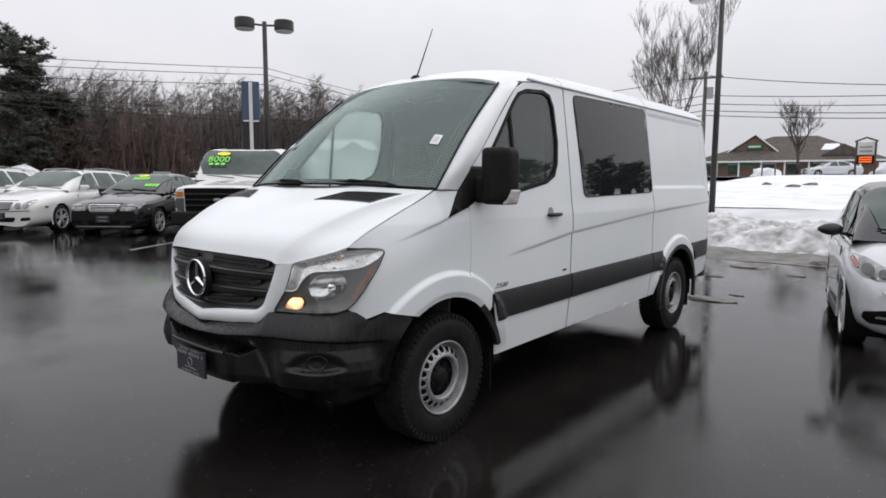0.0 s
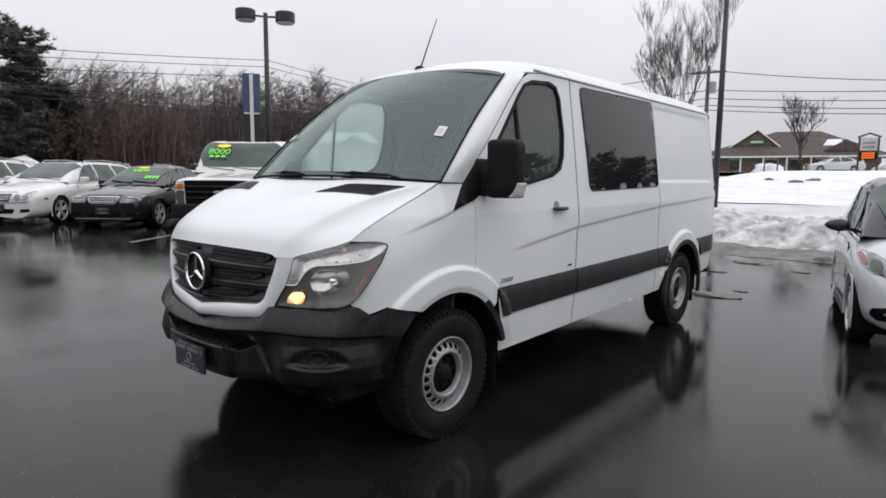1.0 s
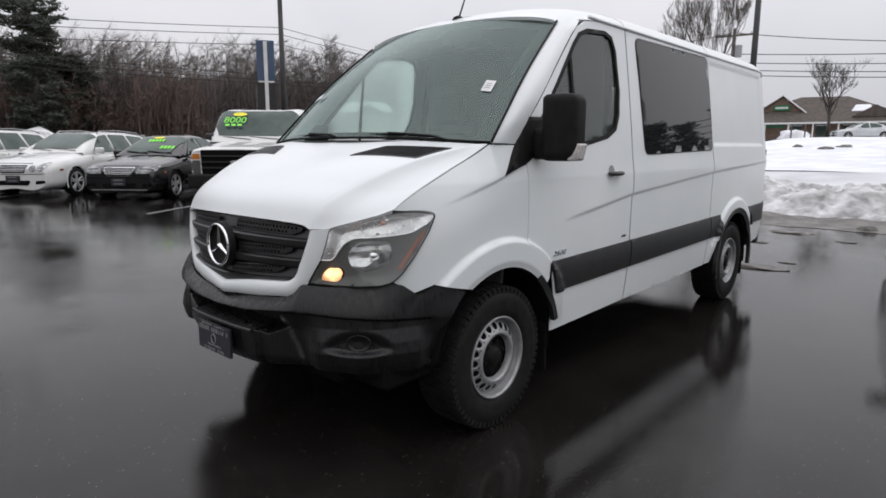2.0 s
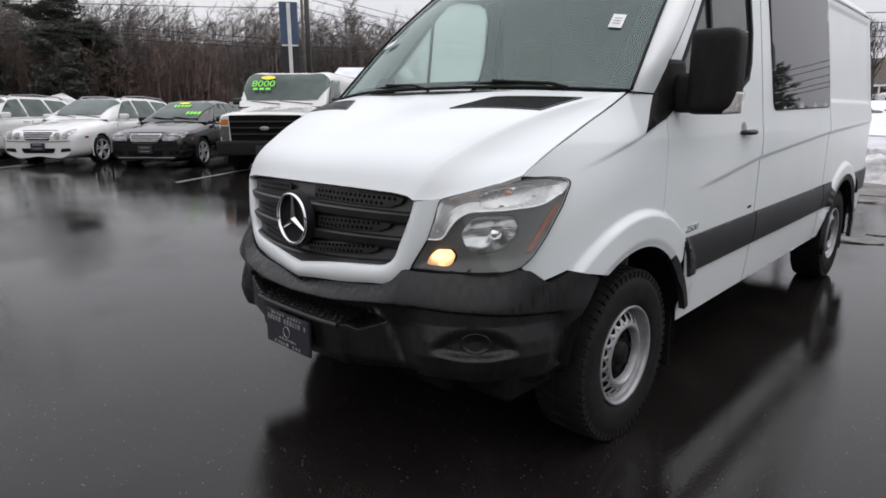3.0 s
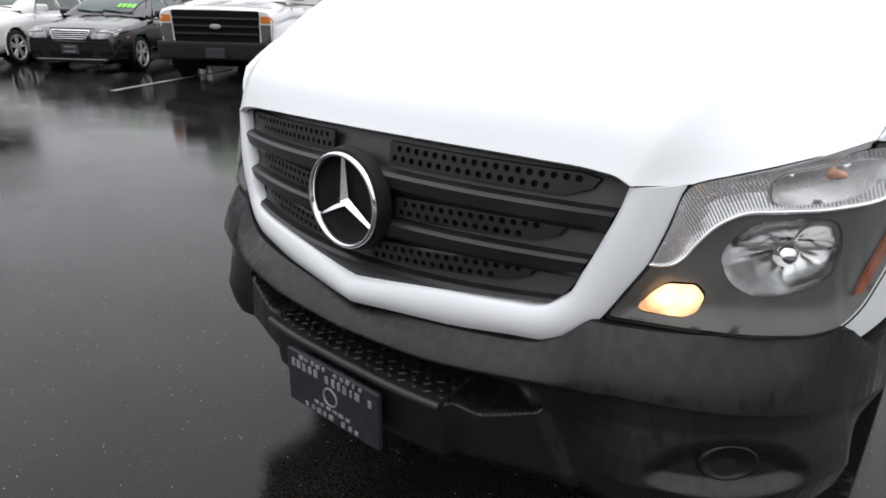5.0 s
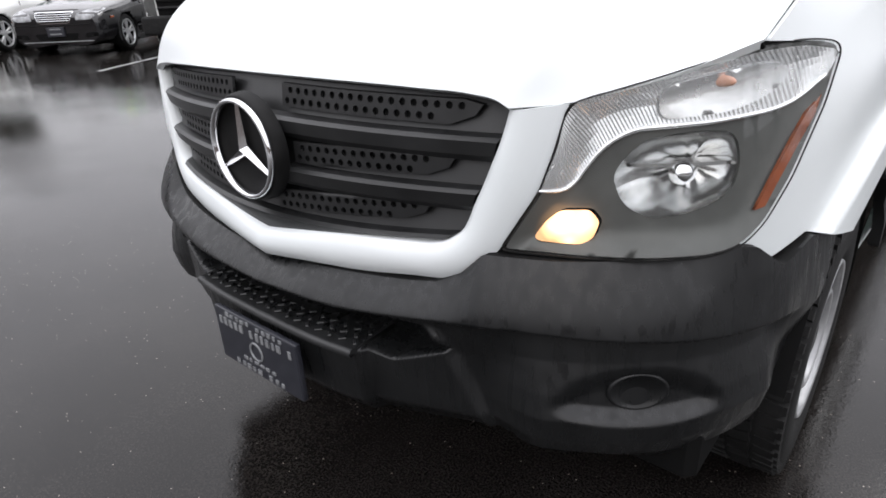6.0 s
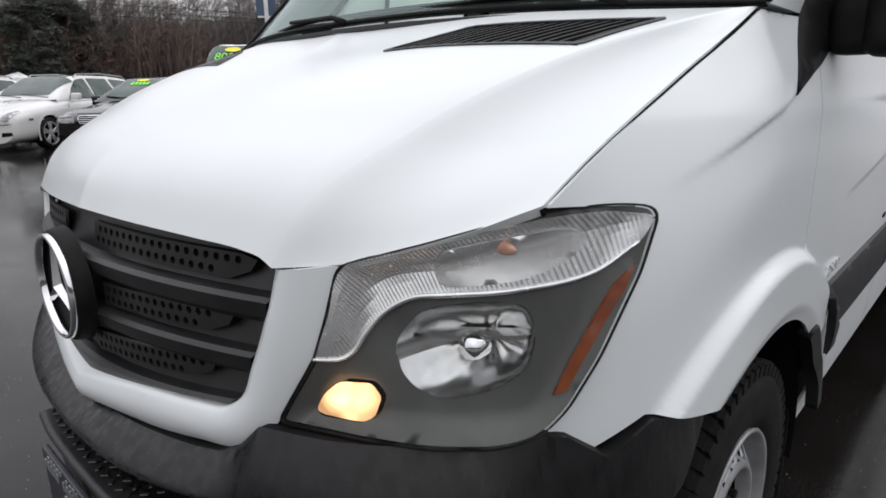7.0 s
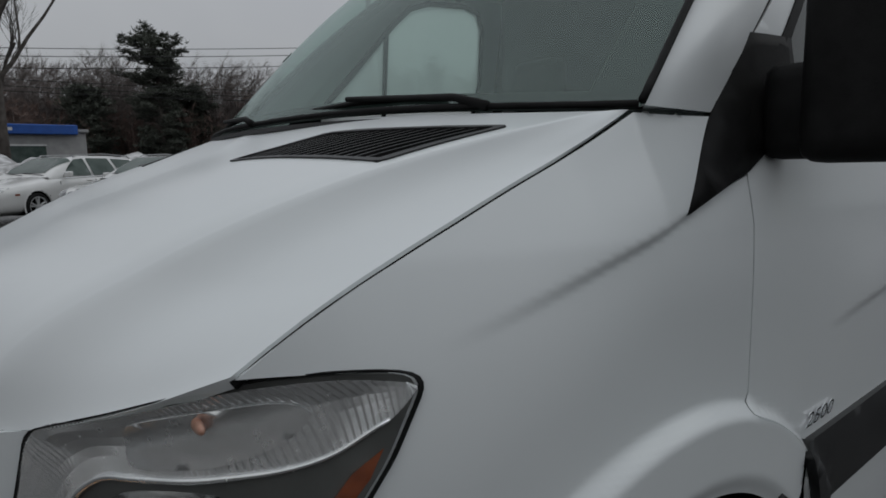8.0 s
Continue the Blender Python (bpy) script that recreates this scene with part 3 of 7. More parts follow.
    skin("side_moulding", [(5.115, 0.69), (5.69, 0.70), (5.695, 0.88), (5.06, 0.865)], flank(sgn, 0.016), out, (0.05, 0.03), PLASTIC, van, thick=0.018, label="dark grey plastic side moulding")
    # dark lips and liners of the wheel arches, mud flaps
    for hy, a0, a1 in ((HUB_Y, 14, 52), (REAR_Y, -10, 190)):
        lip = arc(hy, HUB_Z, 0.505 if hy == HUB_Y else 0.515, a0, a1, 24) + arc(hy, HUB_Z, 0.468, a1, a0, 24)
        skin("arch_lip", lip, lambda y, z, s=sgn: Vector((s * (side_x(y, max(z, 0.66)) + 0.008), y, z)), out, (0.05, 0.05), PLASTIC, van, thick=0.03)
        # the liner is near-black, with the arch's shade in its colour
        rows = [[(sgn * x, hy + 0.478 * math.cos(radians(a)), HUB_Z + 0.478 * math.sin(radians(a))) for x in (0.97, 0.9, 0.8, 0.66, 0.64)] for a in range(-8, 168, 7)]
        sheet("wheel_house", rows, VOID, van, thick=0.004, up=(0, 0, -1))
        bm = bmesh.new()
        box(bm, 0.74, 0.955, hy + 0.47, hy + 0.482, 0.17, 0.52, 0.004, 1, pose(0, 0, 0))
        if sgn < 0:
            bmesh.ops.scale(bm, vec=(-1, 1, 1), verts=bm.verts[:])
            bmesh.ops.reverse_faces(bm, faces=bm.faces[:])
        part("mud_flap", bm, BLACK, van)
    # door handle in its dish
    bm = bmesh.new()
    tube(bm, [(sgn * (side_x(2.09, 1.285) + d), y, 1.285) for y, d in ((2.075, 0.004), (2.09, 0.026), (2.13, 0.034), (2.18, 0.034), (2.22, 0.026), (2.235, 0.004))], [0.012, 0.016, 0.018, 0.018, 0.016, 0.012], 10)
    bmesh.ops.scale(bm, vec=(1, 1, 0.8), verts=bm.verts[:], space=Matrix.Translation((0, 0, -1.285)))
    handle = part("door_handle", bm, PLASTIC, door, "black door handle", smooth=True)
    skin("handle_dish", arc(2.125, 1.30, 0.038, 0, 360, 18)[:-1], flank(sgn, 0.0025), out, (0.02, 0.02), STEEL, handle)
    skin("side_marker", rounded([(2.31, 0.862), (2.365, 0.864), (2.365, 0.877), (2.31, 0.875)], 0.005), flank(sgn, 0.003), out, (0.03, 0.02), BLACK, door, thick=0.006)

# model number on the front doors
for sgn in (1, -1):
    cu = bpy.data.curves.new("model_number", "FONT")
    cu.body, cu.size, cu.extrude, cu.align_x = "2500", 0.054, 0.0015, "CENTER"
    cu.shear = 0.35
    ob = new("model_number", cu)
    ob.parent = van
    ob.matrix_local = pose(sgn * (side_x(1.52, 0.865) + 0.004), 1.525, 0.846, 90, 0, 90 * sgn)
    ob.scale = (1.25, 0.75, 1)
    cu.materials.append(CHROME)

# roof, windscreen, pillars
def section(y, bow, xg, zg, zt):
    row = []
    for k in range(49):
        u = -1 + k / 24
        prof = max(1 - abs(u) ** 3.0, 0) ** 0.62
        row.append((u * xg, y - bow * (1 - u * u), zg + (zt - zg) * prof))
    return row


keys = np.array([(1.742, 0.095, 0.800, 2.157, 2.230), (1.87, 0.09, 0.833, 2.187, 2.286), (2.10, 0.08, 0.858, 2.208, 2.340), (2.45, 0.03, 0.872, 2.214, 2.375), (3.2, 0, 0.872, 2.217, 2.395), (4.2, 0, 0.872, 2.219, 2.400), (5.2, 0, 0.872, 2.219, 2.392), (5.55, 0, 0.868, 2.214, 2.365), (5.70, 0, 0.852, 2.19, 2.30), (5.74, 0, 0.83, 2.15, 2.22)])
roof_rows = [section(*k) for k in spline(keys, 60)]
sheet("roof", roof_rows, PAINT, van, thick=0.02)
for y in (2.46, 3.99):
    rows = [[(p[0] * 1.0, p[1], p[2] + 0.0015) for p in section(y + d, *[np.interp(y + d, keys[:, 0], keys[:, c]) for c in (1, 2, 3, 4)])] for d in (-0.004, 0.004)]
    sheet("roof_seam", rows, STEEL, van, thick=0.003)
for sgn in (1, -1):
    bm = bmesh.new()
    tube(bm, [(sgn * (side_x(y, 2.205) + 0.002), y, 2.213) for y in np.linspace(1.98, 5.62, 20)], 0.011, 6)
    part("roof_gutter", bm, PAINT, van, smooth=True)

WS_LOW = [(-0.928, 0.972, 1.468), (-0.5, 0.815, 1.490), (0, 0.755, 1.495), (0.5, 0.815, 1.490), (0.928, 0.972, 1.468)]
WS_TOP = [(-0.795, 1.745, 2.157), (-0.42, 1.672, 2.210), (0, 1.645, 2.228), (0.42, 1.672, 2.210), (0.795, 1.745, 2.157)]
ws = coons(WS_LOW, WS_TOP, [WS_LOW[0], (-0.868, 1.342, 1.832), WS_TOP[0]], [WS_LOW[-1], (0.868, 1.342, 1.832), WS_TOP[-1]], 40, 24)
wu, wv = np.linspace(0, 1, 41)[None, :, None], np.linspace(0, 1, 25)[:, None, None]
ws = ws + np.array([0, -0.02, 0.03]) * np.sin(np.pi * wv) * np.sin(np.pi * wu)
screen = sheet("windscreen", ws, SCREEN, van, up=(0, -1, 1), label="greenish windscreen with dark printed border")
border = ws + np.array([0, 0.004, -0.004])
sheet("printed_border", border[:2], BLACK, screen, up=(0, -1, 1))
sheet("printed_border", border[-3:], BLACK, screen, up=(0, -1, 1))
sheet("printed_border", border[:, :3], BLACK, screen, up=(0, -1, 1))
sheet("printed_border", border[:, -3:], BLACK, screen, up=(0, -1, 1))
mid = border[-6:-2, 17:24]
sheet("sensor_patch", mid, BLACK, screen, up=(0, -1, 1))
for sgn in (1, -1):
    a = [(sgn * 0.932, 0.975, 1.470), (sgn * 0.871, 1.342, 1.832), (sgn * 0.798, 1.745, 2.160)]
    b = [(sgn * side_x(*p), *p) for p in ((1.155, 1.465), (1.28, 1.60), (1.42, 1.748), (1.60, 1.928), (1.75, 2.073), (1.83, 2.143))] 
    b += [(sgn * 0.852, 1.90, 2.185)]
    n = 30
    pa, pb = spline(a, n), spline(b, n)
    rows = []
    for k in range(n + 1):
        chord = np.linspace(0, 1, 8)[:, None]
        line = pa[k] * (1 - chord) + pb[k] * chord
        line = line + np.array([sgn * 0.016, -0.014, 0.006]) * np.sin(np.pi * chord) * min(k / 4, 1.0)
        rows.append(line)
    sheet("windscreen_pillar", rows, PAINT, van, up=(sgn, -0.5, 0.2), thick=0.03)
    bm = bmesh.new()
    tube(bm, [tuple(p * 0.5 + np.array(q) * 0.5) for p, q in zip(spline(b, 20), spline([(sgn * (side_x(*p) - 0.004), *p) for p in DOOR_TOP[1:6]], 20))], 0.004, 5)
    part("pillar_joint", bm, BLACK, van)
    part("windscreen_seal", tube(bmesh.new(), [tuple(p + np.array([0, -0.006, 0.006])) for p in pa], 0.007, 6), BLACK, screen, smooth=True)
part("windscreen_seal", tube(bmesh.new(), [(x, y - 0.006, z + 0.004) for x, y, z in spline(WS_LOW, 40)], 0.006, 6), BLACK, screen, smooth=True)
# cowl under the wipers
cowl = [[(x * 0.945, y - 0.03 + 0.10 * k, z - 0.012 - 0.012 * k) for x, y, z in spline(WS_LOW, 30)] for k in (0, 0.5, 1)]
sheet("wiper_cowl", cowl, PLASTIC, van, thick=0.01)
# wipers
for x0, reach in ((0.70, -0.66), (0.04, -0.62)):
    at_ws = lambda u, v: ws[int(round(v * 24)), int(round(u * 40))]
    u0, u1 = (x0 + 0.932) / 1.864, (x0 + reach + 0.932) / 1.864
    base = np.array(spline(WS_LOW, 40)[int(u0 * 40)]) + (0, -0.012, 0.004)
    elbow = np.array(spline(WS_LOW, 40)[int((u0 * 0.55 + u1 * 0.45) * 40)]) + (0, 0.0, 0.030)
    tip = np.array(spline(WS_LOW, 40)[max(int(u1 * 40), 1)]) + (0, 0.02, 0.018)
    bm = bmesh.new()
    tube(bm, [base, base * 0.8 + elbow * 0.2 + (0, 0, 0.012), elbow], [0.009, 0.007, 0.005], 8)
    wiper = part("wiper", bm, BLACK, van, "black windscreen wiper", smooth=True)
    bm = bmesh.new()
    tube(bm, [base * 0.7 + elbow * 0.3 + (0, 0.012, 0.012), elbow + (0, 0.012, -0.008), tip], [0.003, 0.0055, 0.003], 6)
    part("blade", bm, BLACK, wiper, smooth=True)
# roof aerial
bm = bmesh.new()
bmesh.ops.create_uvsphere(bm, u_segments=16, v_segments=10, radius=1.0)
bmesh.ops.scale(bm, vec=(0.038, 0.055, 0.042), verts=bm.verts[:])
bmesh.ops.translate(bm, vec=(0.0, 1.80, 2.268), verts=bm.verts[:])
aerial = part("roof_aerial", bm, BLACK, van, "black whip aerial on a domed foot", smooth=True)
bm = bmesh.new()
tube(bm, [(0, 1.80, 2.29), (0.0, 1.98, 2.68)], [0.006, 0.003], 6)
part("whip", bm, BLACK, aerial)

# ---------- the van's face ----------
GR_IN = [(0, 0.799), (0.12, 0.817), (0.25, 0.832), (0.37, 0.840), (0.445, 0.849), (0.478, 0.872), (0.505, 0.93), (0.532, 1.0), (0.552, 1.06), (0.558, 1.088)]
GR_OUT = [(0, 0.742), (0.12, 0.752), (0.25, 0.759), (0.38, 0.772), (0.455, 0.779), (0.50, 0.800), (0.545, 0.848), (0.572, 0.90), (0.603, 0.962), (0.622, 1.03), (0.634, 1.096)]
top_l = [(x, 1.128 - 0.018 * (x / 0.56) ** 2) for x in (0.52, 0.45, 0.3, 0.15, 0)]
opening = GR_IN + top_l[:-1] + [(-x, z) for x, z in ([(0, 1.128)] + top_l[::-1][1:])] + [(-x, z) for x, z in GR_IN[:0:-1]]
both = lambda x, z: face(1)(abs(x), z) * 1.0 if x >= 0 else face(-1)(abs(x), z)
rows = []
gi, go = spline(GR_IN, 50), spline(GR_OUT, 50)
for k in range(-50, 51):
    i, o = gi[abs(k)], go[abs(k)]
    s = 1 if k >= 0 else -1
    row = []
    for q in np.linspace(0, 1, 9):
        x, z = i * (1 - q) + o * q
        depth = front_y(x, z) - 0.018 * math.sin(math.pi * min(max(q * 0.9 + 0.05, 0), 1)) ** 0.7 + 0.010 - 0.014 * max(0.0, 1 - x / 0.22) ** 1.3 * smooth(0.86, 0.80, z)
        row.append((s * x, depth, z))
    row.insert(0, (s * i[0], front_y(*i) + 0.035, i[1] + 0.004))
    rows.append(row)
sheet("grille_surround", rows, PAINT, van, up=(0, -1, 0), thick=0.006, label="white grille surround")

# backing sheet in near-black: the shade behind the louvres is in its colour
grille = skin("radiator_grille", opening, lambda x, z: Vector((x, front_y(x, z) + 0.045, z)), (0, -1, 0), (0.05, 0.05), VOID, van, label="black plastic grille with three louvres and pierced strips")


def grille_half(z):
    return float(np.interp(z, [p[1] for p in GR_IN], [p[0] for p in GR_IN])) - 0.004


# three louvres: a sloping plain band under each pierced strip
# upper edge, lip, lower edge; the pierced strip's ends: inner x and z, outer x and z
BANDS = [(1.112, 1.040, 0.998, 0.085, 1.088, 0.505, 1.077), (1.012, 0.950, 0.908, 0.110, 0.979, 0.462, 0.987), (0.922, 0.862, 0.806, 0.040, 0.871, 0.415, 0.899)]
for zt, zm, zb, sx0, sz0, sx1, sz1 in BANDS:
    rows = []
    for k in range(-40, 41):
        u = k / 40
        row = []
        drop = 0.016 * (1 - abs(u)) if zb < 0.85 else 0.0
        for z, d in ((zt, 0.062), (zt - 0.004, 0.046), (zm + 0.004, 0.030), (zm, 0.012), (zm - 0.006, 0.004), (zb + 0.012, 0.010), (zb, 0.022), (zb - 0.006, 0.045)):
            zz = max(z, 0.80 + 0.0)
            x = u * grille_half(min(max(zz, 0.80), 1.087))
            zz = z - 0.02 * (1 - u * u) * (1 if zb < 0.85 else 0.0) + 0.012 * (1 - abs(u)) * (1 if zt > 1.05 else 0)
            row.append((x, front_y(x, zz) + d, zz))
        rows.append(row)
    louvre = sheet("louvre", rows, GRILLE, grille, up=(0, -1, 0.4), smooth=False)
    # the pierced strip: two rows of round holes in a plate with a slanting end
    for sgn in (1, -1):
        lean = (sz1 - sz0) / (sx1 - sx0)
        on_strip = lambda x, z, back=0.0, g=sgn: Vector((g * x, front_y(x, z) + 0.021 + back, z))
        edge = [(sx0, sz0 - 0.021), (sx1 - 0.055, sz1 - 0.020), (sx1 - 0.012, sz1 - 0.004), (sx1, sz1 + 0.014), (sx1 - 0.03, sz1 + 0.022), (sx0, sz0 + 0.022)]
        holes = []
        for r in range(2):
            n = int((sx1 - sx0 - 0.035 - 0.035 * (1 - r)) / 0.0212)
            for c in range(n):
                xc = sx0 + 0.014 + (c + 0.5 * r) * 0.0212
                zc = sz0 + (xc - sx0) * lean + (-0.0095 if r == 0 else 0.0105)
                holes.append([(xc + 0.0062 * math.cos(q), zc + 0.0066 * math.sin(q)) for q in (2 * math.pi * k / 8 for k in range(8))])
        strip = skin("pierced_strip", edge, on_strip, (0, -1, 0), (0.05, 0.05), GRILLE, louvre, holes=holes, thick=0.006)
        # near-black sheet paints the holes' inner shade
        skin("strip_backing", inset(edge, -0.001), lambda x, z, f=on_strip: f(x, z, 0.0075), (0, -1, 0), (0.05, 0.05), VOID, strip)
# the round emblem stands on a flared dish
bm = bmesh.new()
lathe(bm, [(0.016, 0.113), (0.004, 0.112), (-0.008, 0.109), (-0.013, 0.106), (-0.012, 0.101), (-0.004, 0.097), (0.0, 0.06), (0.0, 0.0005)], 56)
bmesh.ops.rotate(bm, matrix=Matrix.Rotation(radians(90), 3, "Z"), verts=bm.verts[:])
bmesh.ops.translate(bm, vec=(0, 0.030, 0.980), verts=bm.verts[:])
bmesh.ops.recalc_face_normals(bm, faces=bm.faces[:])
part("emblem_dish", bm, BLACK, grille, smooth=True)
bm = bmesh.new()
ring = [(0.030 + d, r) for d, r in ((-0.012, 0.0925), (-0.021, 0.094), (-0.025, 0.098), (-0.022, 0.1025), (-0.012, 0.1045), (-0.008, 0.099), (-0.012, 0.0925))]
lathe(bm, [(a - 0.03, r) for a, r in ring], 64)
bmesh.ops.rotate(bm, matrix=Matrix.Rotation(radians(90), 3, "Z"), verts=bm.verts[:])
bmesh.ops.translate(bm, vec=(0, 0.030, 0.980), verts=bm.verts[:])
bmesh.ops.recalc_face_normals(bm, faces=bm.faces[:])
part("emblem_ring", bm, CHROME, grille, "chrome ring", smooth=True)
bm = bmesh.new()
for k in range(3):
    a = radians(90 + 120 * k)
    d, n = Vector((math.cos(a), 0, math.sin(a))), Vector((-math.sin(a), 0, math.cos(a)))
    c, up = Vector((0, 0.020, 0.980)), Vector((0, -1, 0))
    v = [bm.verts.new(p) for p in (c + n * 0.0125 - d * 0.0072, c + d * 0.095 + n * 0.0042, c + d * 0.095 - n * 0.0042, c - n * 0.0125 - d * 0.0072, c + up * 0.0125, c + d * 0.095 + up * 0.0045)]
    for q in ((0, 1, 5, 4), (4, 5, 2, 3), (1, 2, 5), (0, 3, 2, 1), (0, 4, 3)):
        bm.faces.new([v[i] for i in q])
bmesh.ops.recalc_face_normals(bm, faces=bm.faces[:])
part("emblem_spokes", bm, CHROME, grille, "chrome three-armed spokes")

# headlamps
L_OUT = [(0.634, 1.096), (0.74, 1.131), (0.80, 1.153), (0.855, 1.173), (0.90, 1.173), (0.926, 1.165), (0.934, 1.148), (0.933, 1.07), (0.921, 0.965), (0.905, 0.90), (0.885, 0.866), (0.85, 0.853), (0.77, 0.847), (0.66, 0.843), (0.545, 0.845), (0.572, 0.895), (0.603, 0.955), (0.620, 1.02)]
L_BAND = [(0.603, 0.956), (0.632, 0.954), (0.645, 0.967), (0.657, 0.990), (0.687, 1.032), (0.715, 1.050), (0.755, 1.056), (0.832, 1.064), (0.895, 1.080), (0.925, 1.115), (0.932, 1.145)]
L_BOWL = [(0.693, 0.975), (0.708, 1.008), (0.731, 1.036), (0.790, 1.048), (0.840, 1.046), (0.855, 1.0), (0.853, 0.948), (0.808, 0.918), (0.752, 0.908), (0.713, 0.932)]
L_TURN = [(0.590, 0.868), (0.612, 0.902), (0.630, 0.920), (0.672, 0.922), (0.689, 0.903), (0.682, 0.874), (0.664, 0.861), (0.600, 0.861)]
L_OUT = rounded(L_OUT, 0.016, 3)
L_BOWL = rounded(L_BOWL, 0.02, 3)
L_TURN = rounded(L_TURN, 0.008, 3)
L_AMBER = [(0.926, 1.085), (0.925, 1.055), (0.899, 0.925), (0.888, 0.921), (0.897, 0.965), (0.916, 1.062)]
band_top = [(0.639, 1.091), (0.74, 1.125), (0.80, 1.144), (0.855, 1.161), (0.90, 1.162), (0.926, 1.152)]
def rim_distance(x, z):
    best = 1.0
    for (x0, z0), (x1, z1) in zip(L_OUT, L_OUT[1:] + L_OUT[:1]):
        t = min(max(((x - x0) * (x1 - x0) + (z - z0) * (z1 - z0)) / ((x1 - x0) ** 2 + (z1 - z0) ** 2), 0), 1)
        best = min(best, math.hypot(x - x0 - t * (x1 - x0), z - z0 - t * (z1 - z0)))
    return best


def bezel(sgn, lift=0.0):
    return lambda x, z: Vector((sgn * x, front_y(x, z) + 0.006 + 0.024 * smooth(0.0, 0.04, rim_distance(x, z)) - lift, z))


for sgn in (1, -1):
    out = (sgn * 0.5, -1, 0)
    lamp = skin("headlamp", inset(L_OUT, 0.004), bezel(sgn), out, (0.012, 0.012), BEZEL, van, holes=[L_BOWL[::-1], L_TURN[::-1]], thick=0.006, label="clear headlamp with grey bezel and lit amber side lamp")
    cover = skin("lamp_cover", inset(L_OUT, 0.002), face(sgn, 0.0), out, (0.02, 0.02), LENS, lamp)
    # dark rim joining cover and housing
    rim = [[tuple(face(sgn, d)(*p)) for d in (0.0, 0.003, 0.007)] for p in inset(L_OUT, 0.001) + inset(L_OUT, 0.001)[:1]]
    sheet("lamp_rim", rim, BLACK, lamp, up=(0, 1, 0), thick=0.002)
    # bright ribbed band above the bowl
    lo_c, up_c = spline(L_BAND, 170), spline([(0.606, 0.962), (0.622, 1.02)] + band_top, 170)
    rows = []
    for k in range(171):
        a, b = lo_c[k], up_c[min(k + 7, 170)]
        rows.append([tuple(bezel(sgn, 0.0035 + (0.0007 if k % 2 else -0.0007))(*(a * (1 - q) + b * q))) for q in np.linspace(0, 1, 7)])
    sheet("ribbed_band", rows, SATIN, lamp, up=out, thick=0.001, label="bright ribbed reflector band", smooth=False)
    # bright lip along the band's lower edge, and the indicator's own mirror
    part("band_lip", tube(bmesh.new(), [bezel(sgn, 0.006)(*q) for q in spline(L_BAND[:-1], 50)], [0.0025 + 0.002 * math.sin(math.pi * k / 50) for k in range(51)], 6), SATIN, lamp, smooth=True)
    mirror_line = rounded([(0.752, 1.066), (0.742, 1.092), (0.752, 1.118), (0.800, 1.132), (0.868, 1.146), (0.888, 1.128), (0.872, 1.096), (0.835, 1.076)], 0.02, 3)
    mc = np.array(mirror_line).mean(0)
    skin("indicator_mirror", mirror_line, lambda x, z, s=sgn: bezel(s, 0.0095 - 0.003 * max(0.0, 1 - ((x - mc[0]) / 0.07) ** 2 - ((z - mc[1]) / 0.036) ** 2))(x, z), out, (0.010, 0.008), SATIN, lamp, thick=0.001, label="smooth bright indicator reflector")
    # the indicator's bulb behind the band
    bm = bmesh.new()
    bmesh.ops.create_uvsphere(bm, u_segments=14, v_segments=8, radius=0.009)
    bmesh.ops.scale(bm, vec=(2.4, 0.6, 1.0), verts=bm.verts[:])
    bmesh.ops.translate(bm, vec=bezel(sgn, 0.010)(0.815, 1.122), verts=bm.verts[:])
    part("indicator_bulb", bm, PALEAMBER, lamp, "amber indicator bulb", smooth=True)
    # chrome bowl with facets, shield and bulb
    c = np.array(L_BOWL).mean(0)
    rows = []
    ring = spline(L_BOWL + L_BOWL[:1], 40)
    for q, d in ((1.0, 0.028), (0.97, 0.040), (0.85, 0.062), (0.65, 0.080), (0.4, 0.092), (0.15, 0.097), (0.02, 0.098)):
        rows.append([(sgn * (c[0] + (p[0] - c[0]) * q), front_y(*(c + (p - c) * q)) + d + 0.0025 * (k % 5 == 0), c[1] + (p[1] - c[1]) * q) for k, p in enumerate(ring)])
    bowl = sheet("reflector_bowl", rows, BOWL, lamp, up=(0, -1, 0), label="faceted chrome reflector bowl", smooth=True)
    bm = bmesh.new()
    b = (sgn * (c[0] + 0.005), float(front_y(*c)) + 0.075, float(c[1]) - 0.005)
    lathe(bm, [(0, 0.020), (-0.02, 0.020), (-0.03, 0.016), (-0.034, 0.0005)], 20)
    bmesh.ops.rotate(bm, matrix=Matrix.Rotation(radians(90), 3, "Z"), verts=bm.verts[:])
    bmesh.ops.translate(bm, vec=b, verts=bm.verts[:])
    part("bulb_shield", bm, CHROME, bowl, smooth=True)
    ledge = [[(sgn * x, front_y(x, c[1]) + d, c[1] + 0.012 + 0.25 * (x - c[0]) * 0.1) for x in np.linspace(0.705, 0.846, 8)] for d in (0.05, 0.09)]
    sheet("reflector_ledge", ledge, BOWL, bowl, thick=0.006)
    # lit side lamp
    turn = skin("side_lamp", L_TURN, lambda x, z, s=sgn: Vector((s * x, front_y(x, z) + 0.020 - 0.010 * max(0.0, 1 - ((x - 0.637) / 0.055) ** 2 - ((z - 0.894) / 0.036) ** 2), z)), out, (0.006, 0.006), LITBULB, lamp, thick=0.004, label="lit amber side lamp")
    skin("side_reflector", L_AMBER, face(sgn, 0.006), out, (0.01, 0.02), AMBER, lamp, thick=0.006, label="amber side reflector")

